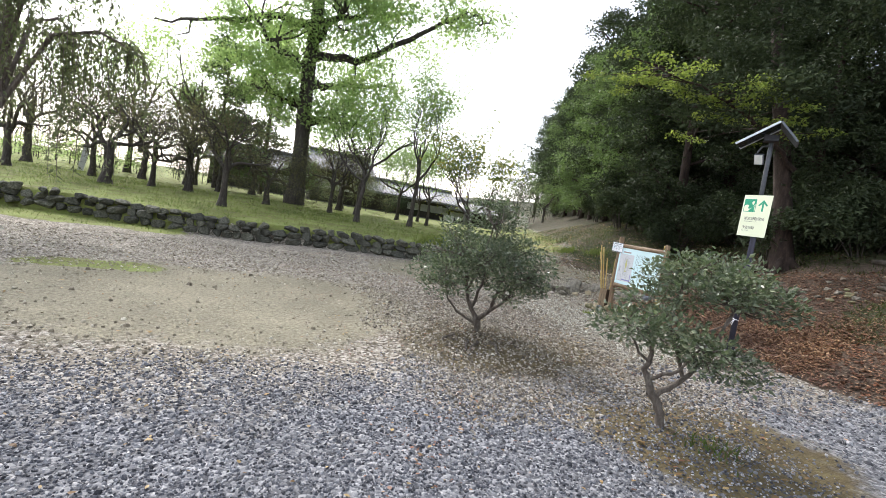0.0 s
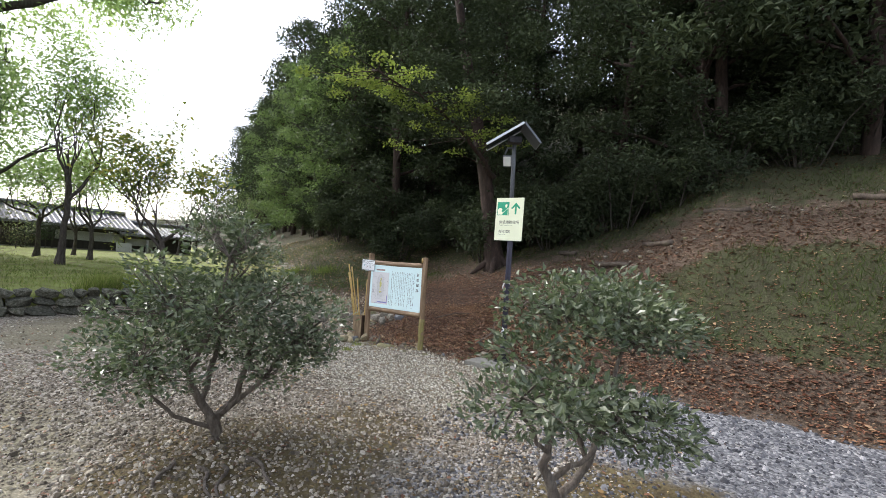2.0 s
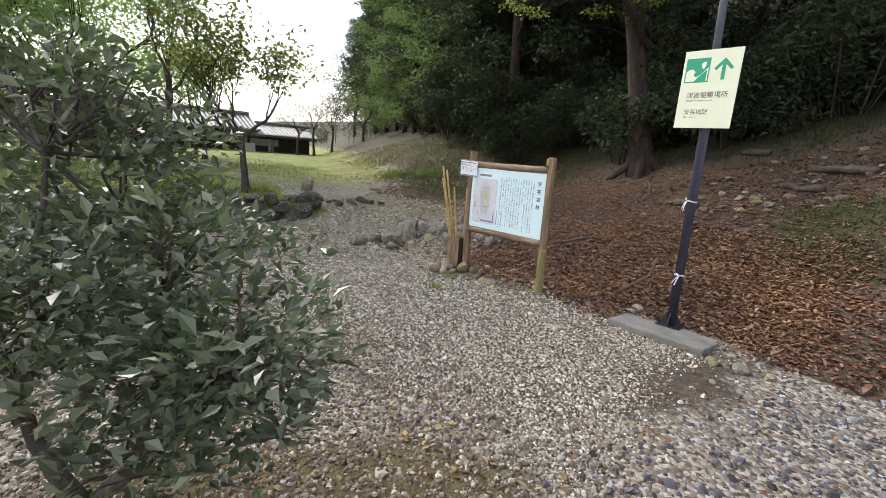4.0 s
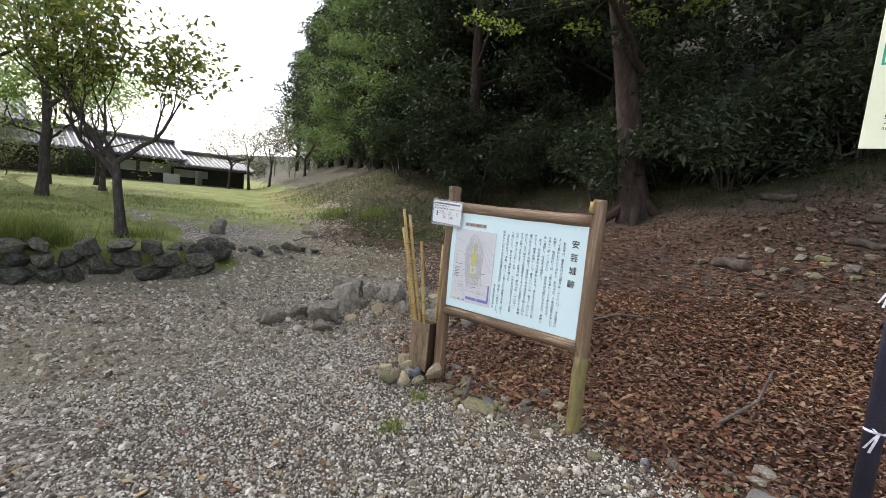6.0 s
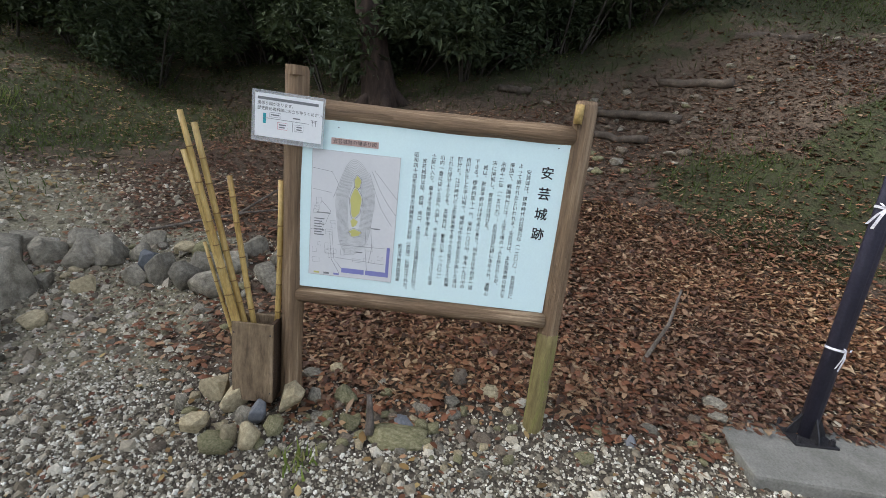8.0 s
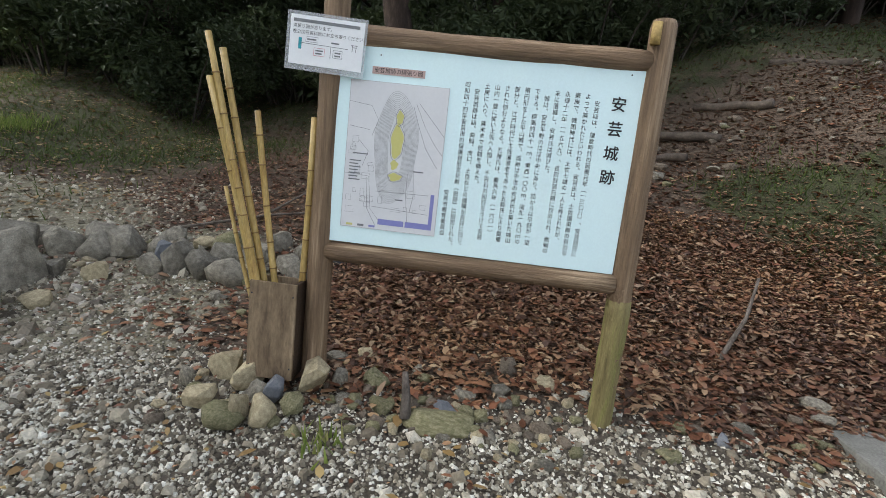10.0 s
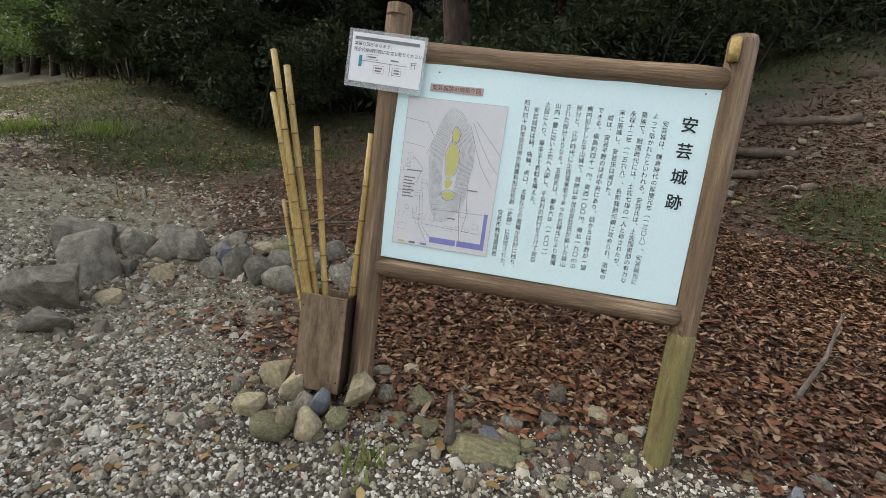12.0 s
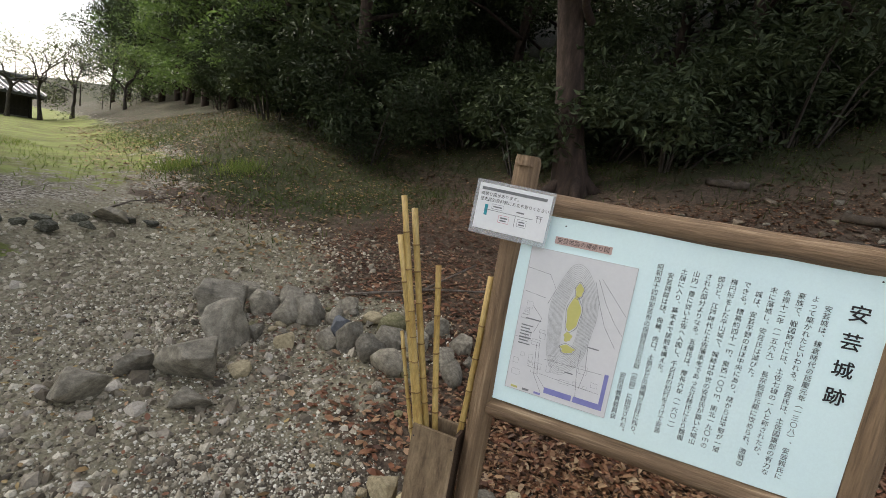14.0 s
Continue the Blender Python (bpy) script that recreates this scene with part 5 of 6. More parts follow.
plum_b = leafy_tree("plum_tree", (-3.9, 19.7), "gnarled dark plum tree with twisted spreading limbs", PLUM, 4.3, 0.17, (0.04, 0.0), 4, 3, 0.07, 0.03, 8, PLUM_LEAF, BARK_DARK, 72, 0.9, 0.08, 0.3, 0.14, 0.35, 6, 0.36)
for k, (x, y, s) in enumerate(((-2.95, 22.2, 0.95), (-1.7, 22.5, 0.9), (-5.1, 23.0, 0.95), (1.3, 21.7, 0.85), (-0.8, 26.5, 1.0), (-4.2, 27.5, 1.0), (-7.2, 21.5, 1.1), (-8.5, 27.0, 1.1), (4.1, 22.7, 0.9), (5.2, 26.5, 1.0), (-2.2, 30.5, 1.1), (0.8, 29.5, 1.0), (-6.5, 31.0, 1.1), (5.9, 30.0, 1.0))):
    copy_thing((plum, plum_b)[k % 2], pose(x, y, ground_z(x, y) - 0.05, 0, 0, 67 * k) @ Matrix.Diagonal((s, s, s * (0.95 + 0.1 * (k % 3)), 1)))
YOUNG = "young leafy trees on the lawn"
leafy_tree("young_tree", (7.2, 14.1), "young persimmon tree with thin yellow-green autumn leaves", YOUNG, 4.1, 0.08, (-0.1, 0.04), 3, 3, 0.12, 0.058, 15, YOUNG_LEAF, BARK_DARK, 81, 0.42, 0.55, 0.28, 0.17, 0.22, 7, 0.3)
leafy_tree("young_tree", (4.53, 18.8), "slender tree with sparse grey-green leaves on the lawn", YOUNG, 5.6, 0.1, (0.03, 0.0), 3, 3, 0.12, 0.06, 17, CROWN_LEAF, BARK_DARK, 82, 0.55, 0.35, 0.3, 0.3, 0.22, 7, 0.32)
leafy_tree("young_tree", (7.45, 21.0), "slender open tree with light green leaves on the lawn", YOUNG, 7.2, 0.11, (0.03, 0.0), 3, 3, 0.14, 0.07, 19, CROWN_LEAF, BARK_DARK, 83, 0.55, 0.35, 0.3, 0.36, 0.22, 7, 0.32)
leafy_tree("young_tree", (9.6, 24.5), "small tree with light green leaves before the long house", YOUNG, 4.6, 0.09, (0.0, 0.0), 3, 3, 0.14, 0.07, 16, CROWN_LEAF, BARK_DARK, 84, 0.8, 0.2, 0.3, 0.28, 0.22, 7, 0.34)
leafy_tree("young_tree", (10.3, 28.0), "thin tree with pale leaves before the long house", YOUNG, 4.4, 0.08, (0.05, 0.0), 3, 3, 0.12, 0.055, 6, YOUNG_LEAF, BARK_DARK, 85, 0.8, 0.2, 0.3, 0.28, 0.22, 7, 0.34)

leafy_tree("young_tree", (5.7, 24.3), "leafy tree with dense grey-green crown on the lawn", YOUNG, 8.0, 0.13, (0.02, 0.0), 3, 3, 0.14, 0.07, 18, CROWN_LEAF, BARK_DARK, 86, 0.6, 0.3, 0.3, 0.38, 0.22, 7, 0.34)
leafy_tree("young_tree", (8.6, 26.8), "leafy tree with dense green crown before the houses", YOUNG, 5.4, 0.1, (0.02, 0.0), 3, 3, 0.14, 0.07, 20, CROWN_LEAF, BARK_DARK, 87, 0.6, 0.3, 0.3, 0.36, 0.22, 7, 0.34)


BEHIND = "leafy trees behind the plum orchard"
back_tree = leafy_tree("orchard_tree", (-2.4, 28.6), "full leafy green tree behind the plum orchard", BEHIND, 8.5, 0.15, (0.02, 0.0), 3, 4, 0.15, 0.075, 16, CROWN_LEAF, BARK_DARK, 88, 0.65, 0.25, 0.26, 0.5, 0.22, 7, 0.34)
for k, (x, y, size) in enumerate(((-9.5, 30.0, 0.9), (-6.0, 33.5, 1.1), (-13.0, 27.0, 0.95))):
    copy_thing(back_tree, pose(x, y, ground_z(x, y) - 0.05, 0, 0, 53 * k + 20) @ Matrix.Diagonal((size, size, size * (1.0 + 0.06 * (k % 3)), 1)))


def tall_tree():
    rng = np.random.default_rng(91)
    at = (2.75, 25.8)
    ob = thing("tall_tree", pose(at[0], at[1], ground_z(*at) - 0.05) @ Matrix.Diagonal((1.08, 1.08, 1.35, 1)), "tall broad-leaved tree with dark trunk and light green crown", "tree")
    z = np.linspace(0, 13, 12)
    stem = np.stack([-0.02 * z + 0.05 * np.sin(z), 0.02 * z, z], 1)
    limbs = [(stem, 0.38 * (1 + 0.35 * np.exp(-3 * z)) * (1 - 0.5 * z / 13))]
    big = [((-0.06, 0.0, 5.6), (2.2, -0.8, 5.7), (4.2, -1.2, 7.0), (6.6, -1.5, 8.4), (7.8, -1.5, 8.2)), ((-0.1, 0, 6.6), (-2.0, 0.2, 6.6), (-4.2, 0.3, 5.9), (-6.4, 0.4, 5.4)), ((0, 0, 7.4), (-1.8, -0.5, 8.2), (-4.0, -0.7, 8.8), (-5.6, -0.8, 9.0)),
           ((0, 0, 4.4), (1.6, 0.6, 4.9), (3.0, 1.0, 5.2), (4.4, 1.2, 5.6)), ((-0.05, 0, 8.4), (1.6, 0.6, 9.2), (3.4, 0.8, 10.4), (5.0, 0.9, 11.2)), ((-0.1, 0, 3.6), (-1.4, 0.8, 4.0), (-2.6, 1.4, 4.2)), ((-0.15, 0, 9.2), (-1.4, 1.0, 10.4), (-3.2, 1.6, 11.4)), ((-0.15, 0.1, 10.2), (0.4, 1.4, 11.6), (1.0, 2.6, 12.6)), ((0, 0, 6.0), (0.6, -1.6, 6.8), (1.0, -2.8, 7.4)), ((0, 0, 3.2), (2.0, 0.8, 3.6), (4.0, 1.4, 3.4)), ((-0.1, 0, 8.0), (2.0, -0.8, 9.0), (4.6, -1.0, 9.8), (6.4, -1.0, 10.4)), ((-0.1, 0, 8.8), (-2.0, 0.6, 9.6), (-4.4, 0.6, 10.4)), ((-0.1, 0, 9.8), (0.6, -1.2, 10.6), (2.2, -1.6, 11.6)), ((-0.1, 0, 5.0), (-1.6, -0.6, 5.4), (-3.2, -0.8, 6.6)), ((0, 0, 6.8), (1.8, 0.6, 7.6), (3.6, 0.4, 8.6))]
    clumps = []
    for chain in big:
        p = np.array(chain, float)
        t = np.linspace(0, len(p) - 1, 4 * len(p))
        q = np.stack([np.interp(t, np.arange(len(p)), p[:, k]) for k in range(3)], 1) + rng.normal(size=(len(t), 3)) * 0.06
        limbs.append((q, np.linspace(0.17, 0.03, len(t))))
        for k in range(8):
            i = rng.integers(len(t) // 4, len(t))
            e = q[i] + rng.normal(size=3) * (0.8, 0.7, 0.55) + (0, 0, 0.15)
            limbs.append((np.array([q[i], (q[i] + e) / 2 + rng.normal(size=3) * 0.12, e]), np.array([0.05, 0.035, 0.012])))
            for j in range(5):
                c = e + rng.normal(size=3) * (0.9, 0.9, 0.75)
                r = rng.uniform(0.45, 0.95)
                clumps.append((*c, r * 1.2, r * 1.2, r * 0.6))
    made("trunk", limbs_mesh("trunk", limbs, 9), BARK_DARK, ob)
    p, d = in_clumps(rng, clumps, 64000, 0.2)
    made("crown", leaf_mesh("crown", rng, p, 0.17, 0.08, 0.25), CROWN_LEAF, ob)


tall_tree()


def dark_conifer(at, h, w, seed, label):
    rng = np.random.default_rng(seed)
    ob = thing("evergreen_tree", pose(at[0], at[1], ground_z(*at) - 0.05), label, "tree", "dark evergreens behind the plum trees")
    z = np.linspace(0, h, 6)
    made("trunk", limbs_mesh("trunk", [(np.stack([0 * z, 0 * z, z], 1), 0.16 * (1 - 0.8 * z / h))], 7), BARK_DARK, ob)
    clumps = []
    for k in range(34):
        s = rng.uniform(0.12, 1)
        a, r = rng.uniform(0, 6.28), w * (1.05 - s) ** 0.7 * rng.uniform(0.5, 1)
        clumps.append((r * math.cos(a), r * math.sin(a), s * h, 0.75, 0.75, 0.5))
    p, d = in_clumps(rng, clumps, 12000, 0.3)
    made("crown", leaf_mesh("crown", rng, p, 0.2, 0.09, 0.2), EDGE_LEAF, ob)


dark_conifer((-1.2, 30.5), 9.2, 3.0, 95, "dark dense evergreen behind the plum trees")
dark_conifer((1.3, 32.5), 10.5, 3.2, 96, "dark dense evergreen beside the tall tree")


def weeping_tree(at, seed):
    rng = np.random.default_rng(seed)
    ob = thing("weeping_tree", pose(at[0], at[1], ground_z(*at) - 0.05) @ Matrix.Diagonal((1.3, 1.3, 1.4, 1)), "weeping tree with long drooping grey-green strands", "tree")
    limbs = [(np.array([(0, 0, 0), (0.05, 0, 0.8), (-0.05, 0.05, 1.6), (0.1, 0, 2.3)]), np.array([0.09, 0.07, 0.06, 0.05]))]
    at_leaf, way = [], []
    for k in range(11):
        a = k * 0.57 + rng.uniform(-0.2, 0.2)
        out = np.array((math.cos(a), math.sin(a), 0))
        reach = rng.uniform(1.0, 2.3)
        q = np.array([(0.05, 0, 1.6 + 0.07 * k), *(out * reach * s + (0, 0, 2.2 + 0.1 * k + 0.7 * math.sin(2.2 * s)) for s in (0.35, 0.7, 1.0))])
        limbs.append((q, np.array([0.035, 0.026, 0.018, 0.01])))
        for j in range(17):
            s = rng.uniform(0.25, 1)
            i = min(2, int(s * 3))
            b = q[i] + (q[i + 1] - q[i]) * (s * 3 - i)
            n = 8
            drop = rng.uniform(0.6, 2.1)
            side = out * rng.uniform(0, 0.45) + rng.normal(size=3) * 0.15
            t = np.linspace(0, 1, n)[:, None]
            strand = b + side * np.sqrt(t) + np.array((0, 0, 0.25)) * np.sin(np.pi * t * 0.7) - np.array((0, 0, drop)) * t**1.4
            limbs.append((strand, np.linspace(0.007, 0.003, n)))
            m = 60
            u = rng.uniform(0.15, 1, m) * (n - 1)
            pts = np.stack([np.interp(u, np.arange(n), strand[:, c]) for c in range(3)], 1)
            at_leaf.append(pts + rng.normal(size=pts.shape) * 0.03)
    made("trunk", limbs_mesh("trunk", limbs, 6), BARK_GREY, ob)
    made("crown", leaf_mesh("crown", rng, np.vstack(at_leaf), 0.1, 0.034, 0.8), WILLOW_LEAF, ob)


weeping_tree((-4.0, 12.0), 97)


# ---- wooded bank ----
def forest_tree(at, h, seed, material, low=0.16, width=2.9, leaves=16000, clump=1.0, name="forest_tree", label="dark evergreen tree in the wood on the bank", trunk_r=0.17, bark=BARK_RED):
    rng = np.random.default_rng(seed)
    ob = thing(name, pose(at[0], at[1], ground_z(*at) - 0.15), label, "tree", "trees of the wooded bank")
    z = np.linspace(0, h * 0.9, 7)
    stem = np.stack([0.12 * np.sin(z * 0.6 + seed), 0.12 * np.cos(z * 0.5), z], 1)
    limbs = [(stem, trunk_r * (1 - 0.75 * z / h))]
    clumps = []
    for k in range(40):
        s = low + (1 - low) * (k + rng.random()) / 40
        a = k * 2.4 + rng.uniform(-0.4, 0.4)
        r = width * math.sin(math.pi * min(1, 0.22 + 0.78 * s) ** 0.9) ** 0.6 * rng.uniform(0.45, 1.0)
        c = np.array((r * math.cos(a), r * math.sin(a), s * h))
        clumps.append((*c, clump * rng.uniform(0.7, 1.2), clump * rng.uniform(0.7, 1.2), clump * rng.uniform(0.4, 0.65)))
        if k % 2 == 0:
            b = np.array((0, 0, max(0.6, c[2] - 0.35 * r)))
            limbs.append((np.array([b, (b + c) / 2 + (0, 0, 0.15), c]), np.array([0.06, 0.04, 0.015])))
    made("trunk", limbs_mesh("trunk", limbs, 7), bark, ob)
    p, d = in_clumps(rng, clumps, leaves, 0.3)
    made("crown", leaf_mesh("crown", rng, p, 0.17, 0.075, 0.3), material, ob)
    return ob


def bank_spot(d, y):
    return float(foot(y)) + d, y


kinds = [forest_tree(bank_spot(10.6, 11.8), 11.0, 101, FOREST_LEAF), forest_tree(bank_spot(10.8, 6.2), 12.0, 102, FOREST_LEAF, 0.1, 3.2), forest_tree(bank_spot(7.2, 18.0), 10.0, 103, FOREST_LEAF, 0.1, 3.1)]
edge = forest_tree(bank_spot(5.6, 22.0), 11.0, 104, EDGE_LEAF, 0.06, 2.7, 17000, 0.9, label="tree at the edge of the wooded bank, coloured lighter as if backlit")
spots_list = []
for row, (d0, gap) in enumerate(((10.4, 4.0), (14.5, 4.4), (19.0, 5.0))):
    y = -12.0 + row * 1.7
    while y < 17:
        extra = max(0.0, 4.5 - y) * 0.42
        spots_list.append((d0 + extra + 0.5 * math.sin(3 * y), y))
        y += gap
for y in (15.5, 21.0, 26.0, 31.5, 37.0, 43.0, 50.0, 58.0):
    spots_list += [(6.6, y), (11.2, y + 2), (16.0, y + 1)]
for y in (-13.0, -9.5, -6.0, -3.0, 0.0, 3.0):
    spots_list += [(10.6 - 0.42 * min(y, 0.0), y), (13.4 - 0.42 * min(y, 0.0), y + 1.4), (24.0, y)]
rng = np.random.default_rng(9)
for k, (d, y) in enumerate(spots_list):
    x, y = bank_spot(d, y + rng.uniform(-0.5, 0.5))
    if any(math.hypot(x - t.location.x, y - t.location.y) < 2.2 for t in kinds):
        continue
    s = rng.uniform(1.05, 1.38)
    copy_thing(kinds[k % 3], pose(x, y, ground_z(x, y) - 0.15, 0, 0, rng.uniform(0, 360)) @ Matrix.Diagonal((s, s, s * rng.uniform(0.9, 1.15), 1)))
for d, y, s in ((5.6, 25.5, 1.0), (5.9, 29.0, 1.1), (6.3, 33.0, 1.0), (6.3, 37.5, 1.1), (6.6, 43.0, 1.2), (5.8, 18.8, 0.95)):
    x, y = bank_spot(d, y)
    copy_thing(edge, pose(x, y, ground_z(x, y) - 0.15, 0, 0, rng.uniform(0, 360)) @ Matrix.Diagonal((s, s, s, 1)))


def undergrowth(at, seed):
    rng = np.random.default_rng(seed)
    ob = thing("undergrowth_shrub", pose(at[0], at[1], ground_z(*at) - 0.1), "dark leafy undergrowth at the foot of the wood", "shrub", "undergrowth of the wooded bank")
    clumps = [(rng.normal() * 0.7, rng.normal() * 0.7, rng.uniform(0.3, 1.7), 0.5, 0.5, 0.4) for k in range(12)]
    stems = [(np.array([(c[0] * 0.3, c[1] * 0.3, 0), (c[0] * 0.6, c[1] * 0.6, c[2] * 0.6), c[:3]]), np.array([0.025, 0.018, 0.008])) for c in clumps]
    made("branchwork", limbs_mesh("branchwork", stems, 5), BARK_DARK, ob)
    p, d = in_clumps(rng, clumps, 3600, 0.3)
    made("foliage", leaf_mesh("foliage", rng, p, 0.14, 0.055, 0.35), FOREST_LEAF, ob)
    return ob


low = [undergrowth(bank_spot(8.2, 5.5), 111), undergrowth(bank_spot(8.0, 12.5), 112)]
for k in range(34):
    y = -8.5 + 0.95 * k + rng.uniform(-0.4, 0.4)
    extra = max(0.0, 4.5 - y) * 0.55
    x, y = bank_spot(8.3 + extra + rng.uniform(-0.5, 0.9) - (3.0 if y > 14 else -0.2), y)
    if math.hypot(x - 14.1, y - 8.9) < 1.9:
        continue
    s = rng.uniform(0.8, 1.35)
    copy_thing(low[k % 2], pose(x, y, ground_z(x, y) - 0.1, 0, 0, rng.uniform(0, 360)) @ Matrix.Diagonal((s, s, s, 1)))


for x, y, size in ((15.1, 7.5, 1.1), (15.4, 9.9, 1.2), (15.8, 8.7, 1.3)):
    copy_thing(low[0], pose(x, y, ground_z(x, y) - 0.1, 0, 0, 80 * x) @ Matrix.Diagonal((size, size, size, 1)))


def maple():
    rng = np.random.default_rng(121)
    at = (14.25, 8.82)
    ob = thing("maple_tree", pose(at[0], at[1], ground_z(*at) - 0.15), "red-brown trunk with a yellow-green leafy branch before the wood", "tree")
    z0 = ground_z(*at) - 0.15
    z = np.linspace(0, 9, 10)
    stem = np.stack([0.05 * np.sin(z), 0.06 * np.cos(z * 0.8) - 0.06 + 0.23 * z, z], 1)
    limbs = [(stem, 0.26 * (1 + 0.4 * np.exp(-3.0 * z)) * (1 - 0.5 * z / 9))]
    for a in (0.5, 2.2, 3.4, 4.6, 5.8):
        o = np.array((math.cos(a), math.sin(a), 0))
        limbs.append((np.array([(0, 0, 0.55), o * 0.3 + (0, 0, 0.28), o * 0.75 + (0, 0, 0.02 + 0.22 * o[0])]), np.array([0.13, 0.1, 0.05])))
    chain = np.array([(0, 0.25, 2.9), (-0.9, 0.35, 3.4), (-2.0, 0.6, 4.05), (-3.2, 0.9, 4.5), (-4.4, 1.4, 4.7)])
    t = np.linspace(0, 4, 14)
    q = np.stack([np.interp(t, np.arange(5), chain[:, k]) for k in range(3)], 1) + rng.normal(size=(14, 3)) * 0.03
    limbs.append((q, np.linspace(0.07, 0.015, 14)))
    clumps = []
    for k in range(46):
        i = rng.integers(4, 14)
        e = q[i] + rng.normal(size=3) * (0.6, 0.85, 0.13) + (0, 0, 0.1)
        limbs.append((np.array([q[i], (q[i] + e) / 2 + (0, 0, 0.05), e]), np.array([0.015, 0.01, 0.004])))
        clumps.append((*e, 0.42, 0.42, 0.1))
    made("trunk", limbs_mesh("trunk", limbs, 10), BARK_RED, ob)
    p, d = in_clumps(rng, clumps, 4200, 0.1)
    made("crown", leaf_mesh("crown", rng, p, 0.085, 0.06, 0.15), MAPLE_LEAF, ob)
    # dark foliage of the crown round the upper trunk
    dark = []
    for k in range(46):
        a, h = rng.uniform(0, 6.28), rng.uniform(3.9, 10.5)
        reach = rng.uniform(0.5, 2.8)
        dark.append((reach * math.cos(a) - 0.7, reach * math.sin(a) + 0.2 * h, h, 0.8, 0.8, 0.42))
    for k in range(15):
        h = rng.uniform(0.9, 4.4)
        dark.append((rng.uniform(-0.5, 0.5), -0.75 + 0.2 * h + rng.normal() * 0.3, h, 0.45, 0.45, 0.32))
    p, d = in_clumps(rng, dark, 18000, 0.3)
    made("upper_crown", leaf_mesh("upper_crown", rng, p, 0.15, 0.065, 0.3), FOREST_LEAF, ob, "dark green foliage round the upper trunk")


maple()


# ---- old houses beyond the lawn ----
def tiled_roof(name, length, run, rise, parent, m, overhang=0.3):
    """Two slopes of ribbed tiles with a ridge, along x."""
    pieces = []
    n = int(length / 0.3)
    for side in (-1, 1):
        a, b = np.array((0, 0, rise)), np.array((0, side * run, 0))
        v = [(-length / 2, a[1], a[2]), (length / 2, a[1], a[2]), (length / 2, b[1], b[2]), (-length / 2, b[1], b[2])]
        v += [(x, y, z - 0.14) for x, y, z in v]
        pieces.append((np.array(v), [(0, 1, 2, 3), (7, 6, 5, 4), (0, 4, 5, 1), (1, 5, 6, 2), (2, 6, 7, 3), (3, 7, 4, 0)]))
        for k in range(n + 1):
            x = -length / 2 + length * k / n
            pieces.append(tube([(x, a[1], a[2] + 0.02), (x, b[1], b[2] + 0.02)], [0.06, 0.06], 6))
    pieces.append(tube([(-length / 2 - 0.05, 0, rise + 0.1), (length / 2 + 0.05, 0, rise + 0.1)], [0.16, 0.16], 8))
    v, f = joined(pieces)
    ob = tagged(made(name, mesh_of(name, v, f, False), ROOF_TILE, parent), "grey ribbed tile roof", kind="stuff")
    ob.matrix_basis = m
    return ob


def old_house(at, turn, length, depth, eave, rise, label, panels, seed, base=None):
    rng = np.random.default_rng(seed)
    z0 = ground_z(*at) if base is None else base
    ob = thing("old_house", pose(at[0], at[1], z0 - 0.05, 0, 0, turn), label, "house", "old houses beyond the lawn")
    part("foundation", box(length + 0.1, depth + 0.1, 0.3, Matrix.Translation((0, 0, 0.1))), CONCRETE, ob)
    wall_ob = part("wall", box(length, depth, eave - 0.2, Matrix.Translation((0, 0, 0.2 + (eave - 0.2) / 2))), HOUSE_WOOD, ob, "dark weathered board wall")
    n = max(2, int(length / 1.8))
    for k in range(n + 1):
        x = -length / 2 + length * k / n
        part("post", box(0.13, 0.1, eave - 0.2, Matrix.Translation((x, -depth / 2 - 0.05, 0.2 + (eave - 0.2) / 2))), HOUSE_WOOD, ob)
    for k in panels:
        x = -length / 2 + length * (k + 0.5) / n
        part("plaster_panel", box(length / n - 0.2, 0.05, eave * 0.34, Matrix.Translation((x, -depth / 2 - 0.025, eave * 0.62))), PLASTER, ob, "grey plaster panel")
    for k in range(n):
        x = -length / 2 + length * (k + 0.5) / n
        part("sill_rail", box(length / n - 0.14, 0.06, 0.08, Matrix.Translation((x, -depth / 2 - 0.03, eave * 0.4))), HOUSE_WOOD, ob)
    part("eave_board", box(length + 0.7, 0.05, 0.14, Matrix.Translation((0, -depth / 2 - 0.62, eave - 0.14))), HOUSE_WOOD, ob)
    tiled_roof("roof", length + 0.9, depth / 2 + 0.7, rise, ob, Matrix.Translation((0, 0, eave)))
    for s in (-1, 1):
        bm = bmesh.new()
        bm.faces.new([bm.verts.new(c) for c in ((s * length / 2, -depth / 2, eave - 0.1), (s * length / 2, depth / 2, eave - 0.1), (s * length / 2, 0, eave + rise - 0.15))])
        got = bmesh.ops.extrude_face_region(bm, geom=list(bm.faces))
        bmesh.ops.translate(bm, verts=[g for g in got["geom"] if isinstance(g, bmesh.types.BMVert)], vec=(0.06 * s, 0, 0))
        part("gable", bm, PLASTER, ob, "grey plaster gable")
    return ob


old_house((7.6, 42.5), 0, 4.4, 4.0, 2.9, 1.5, "tall old house with grey tiled gable roof behind trees", (0, 1), 131, 0.75)
old_house((13.2, 41.0), -2, 8.2, 3.4, 1.75, 1.05, "long low dark house with grey tiled roof", (2, 3), 132, 0.75)
old_house((19.4, 40.4), -2, 4.6, 3.0, 1.45, 0.75, "low end of the long dark house with tiled roof", (0,), 133, 0.75)
old_house((1.0, 44.0), 0, 6.5, 4.0, 2.3, 1.3, "old house with grey tiled roof behind the plum trees", (1, 2), 134, 0.75)


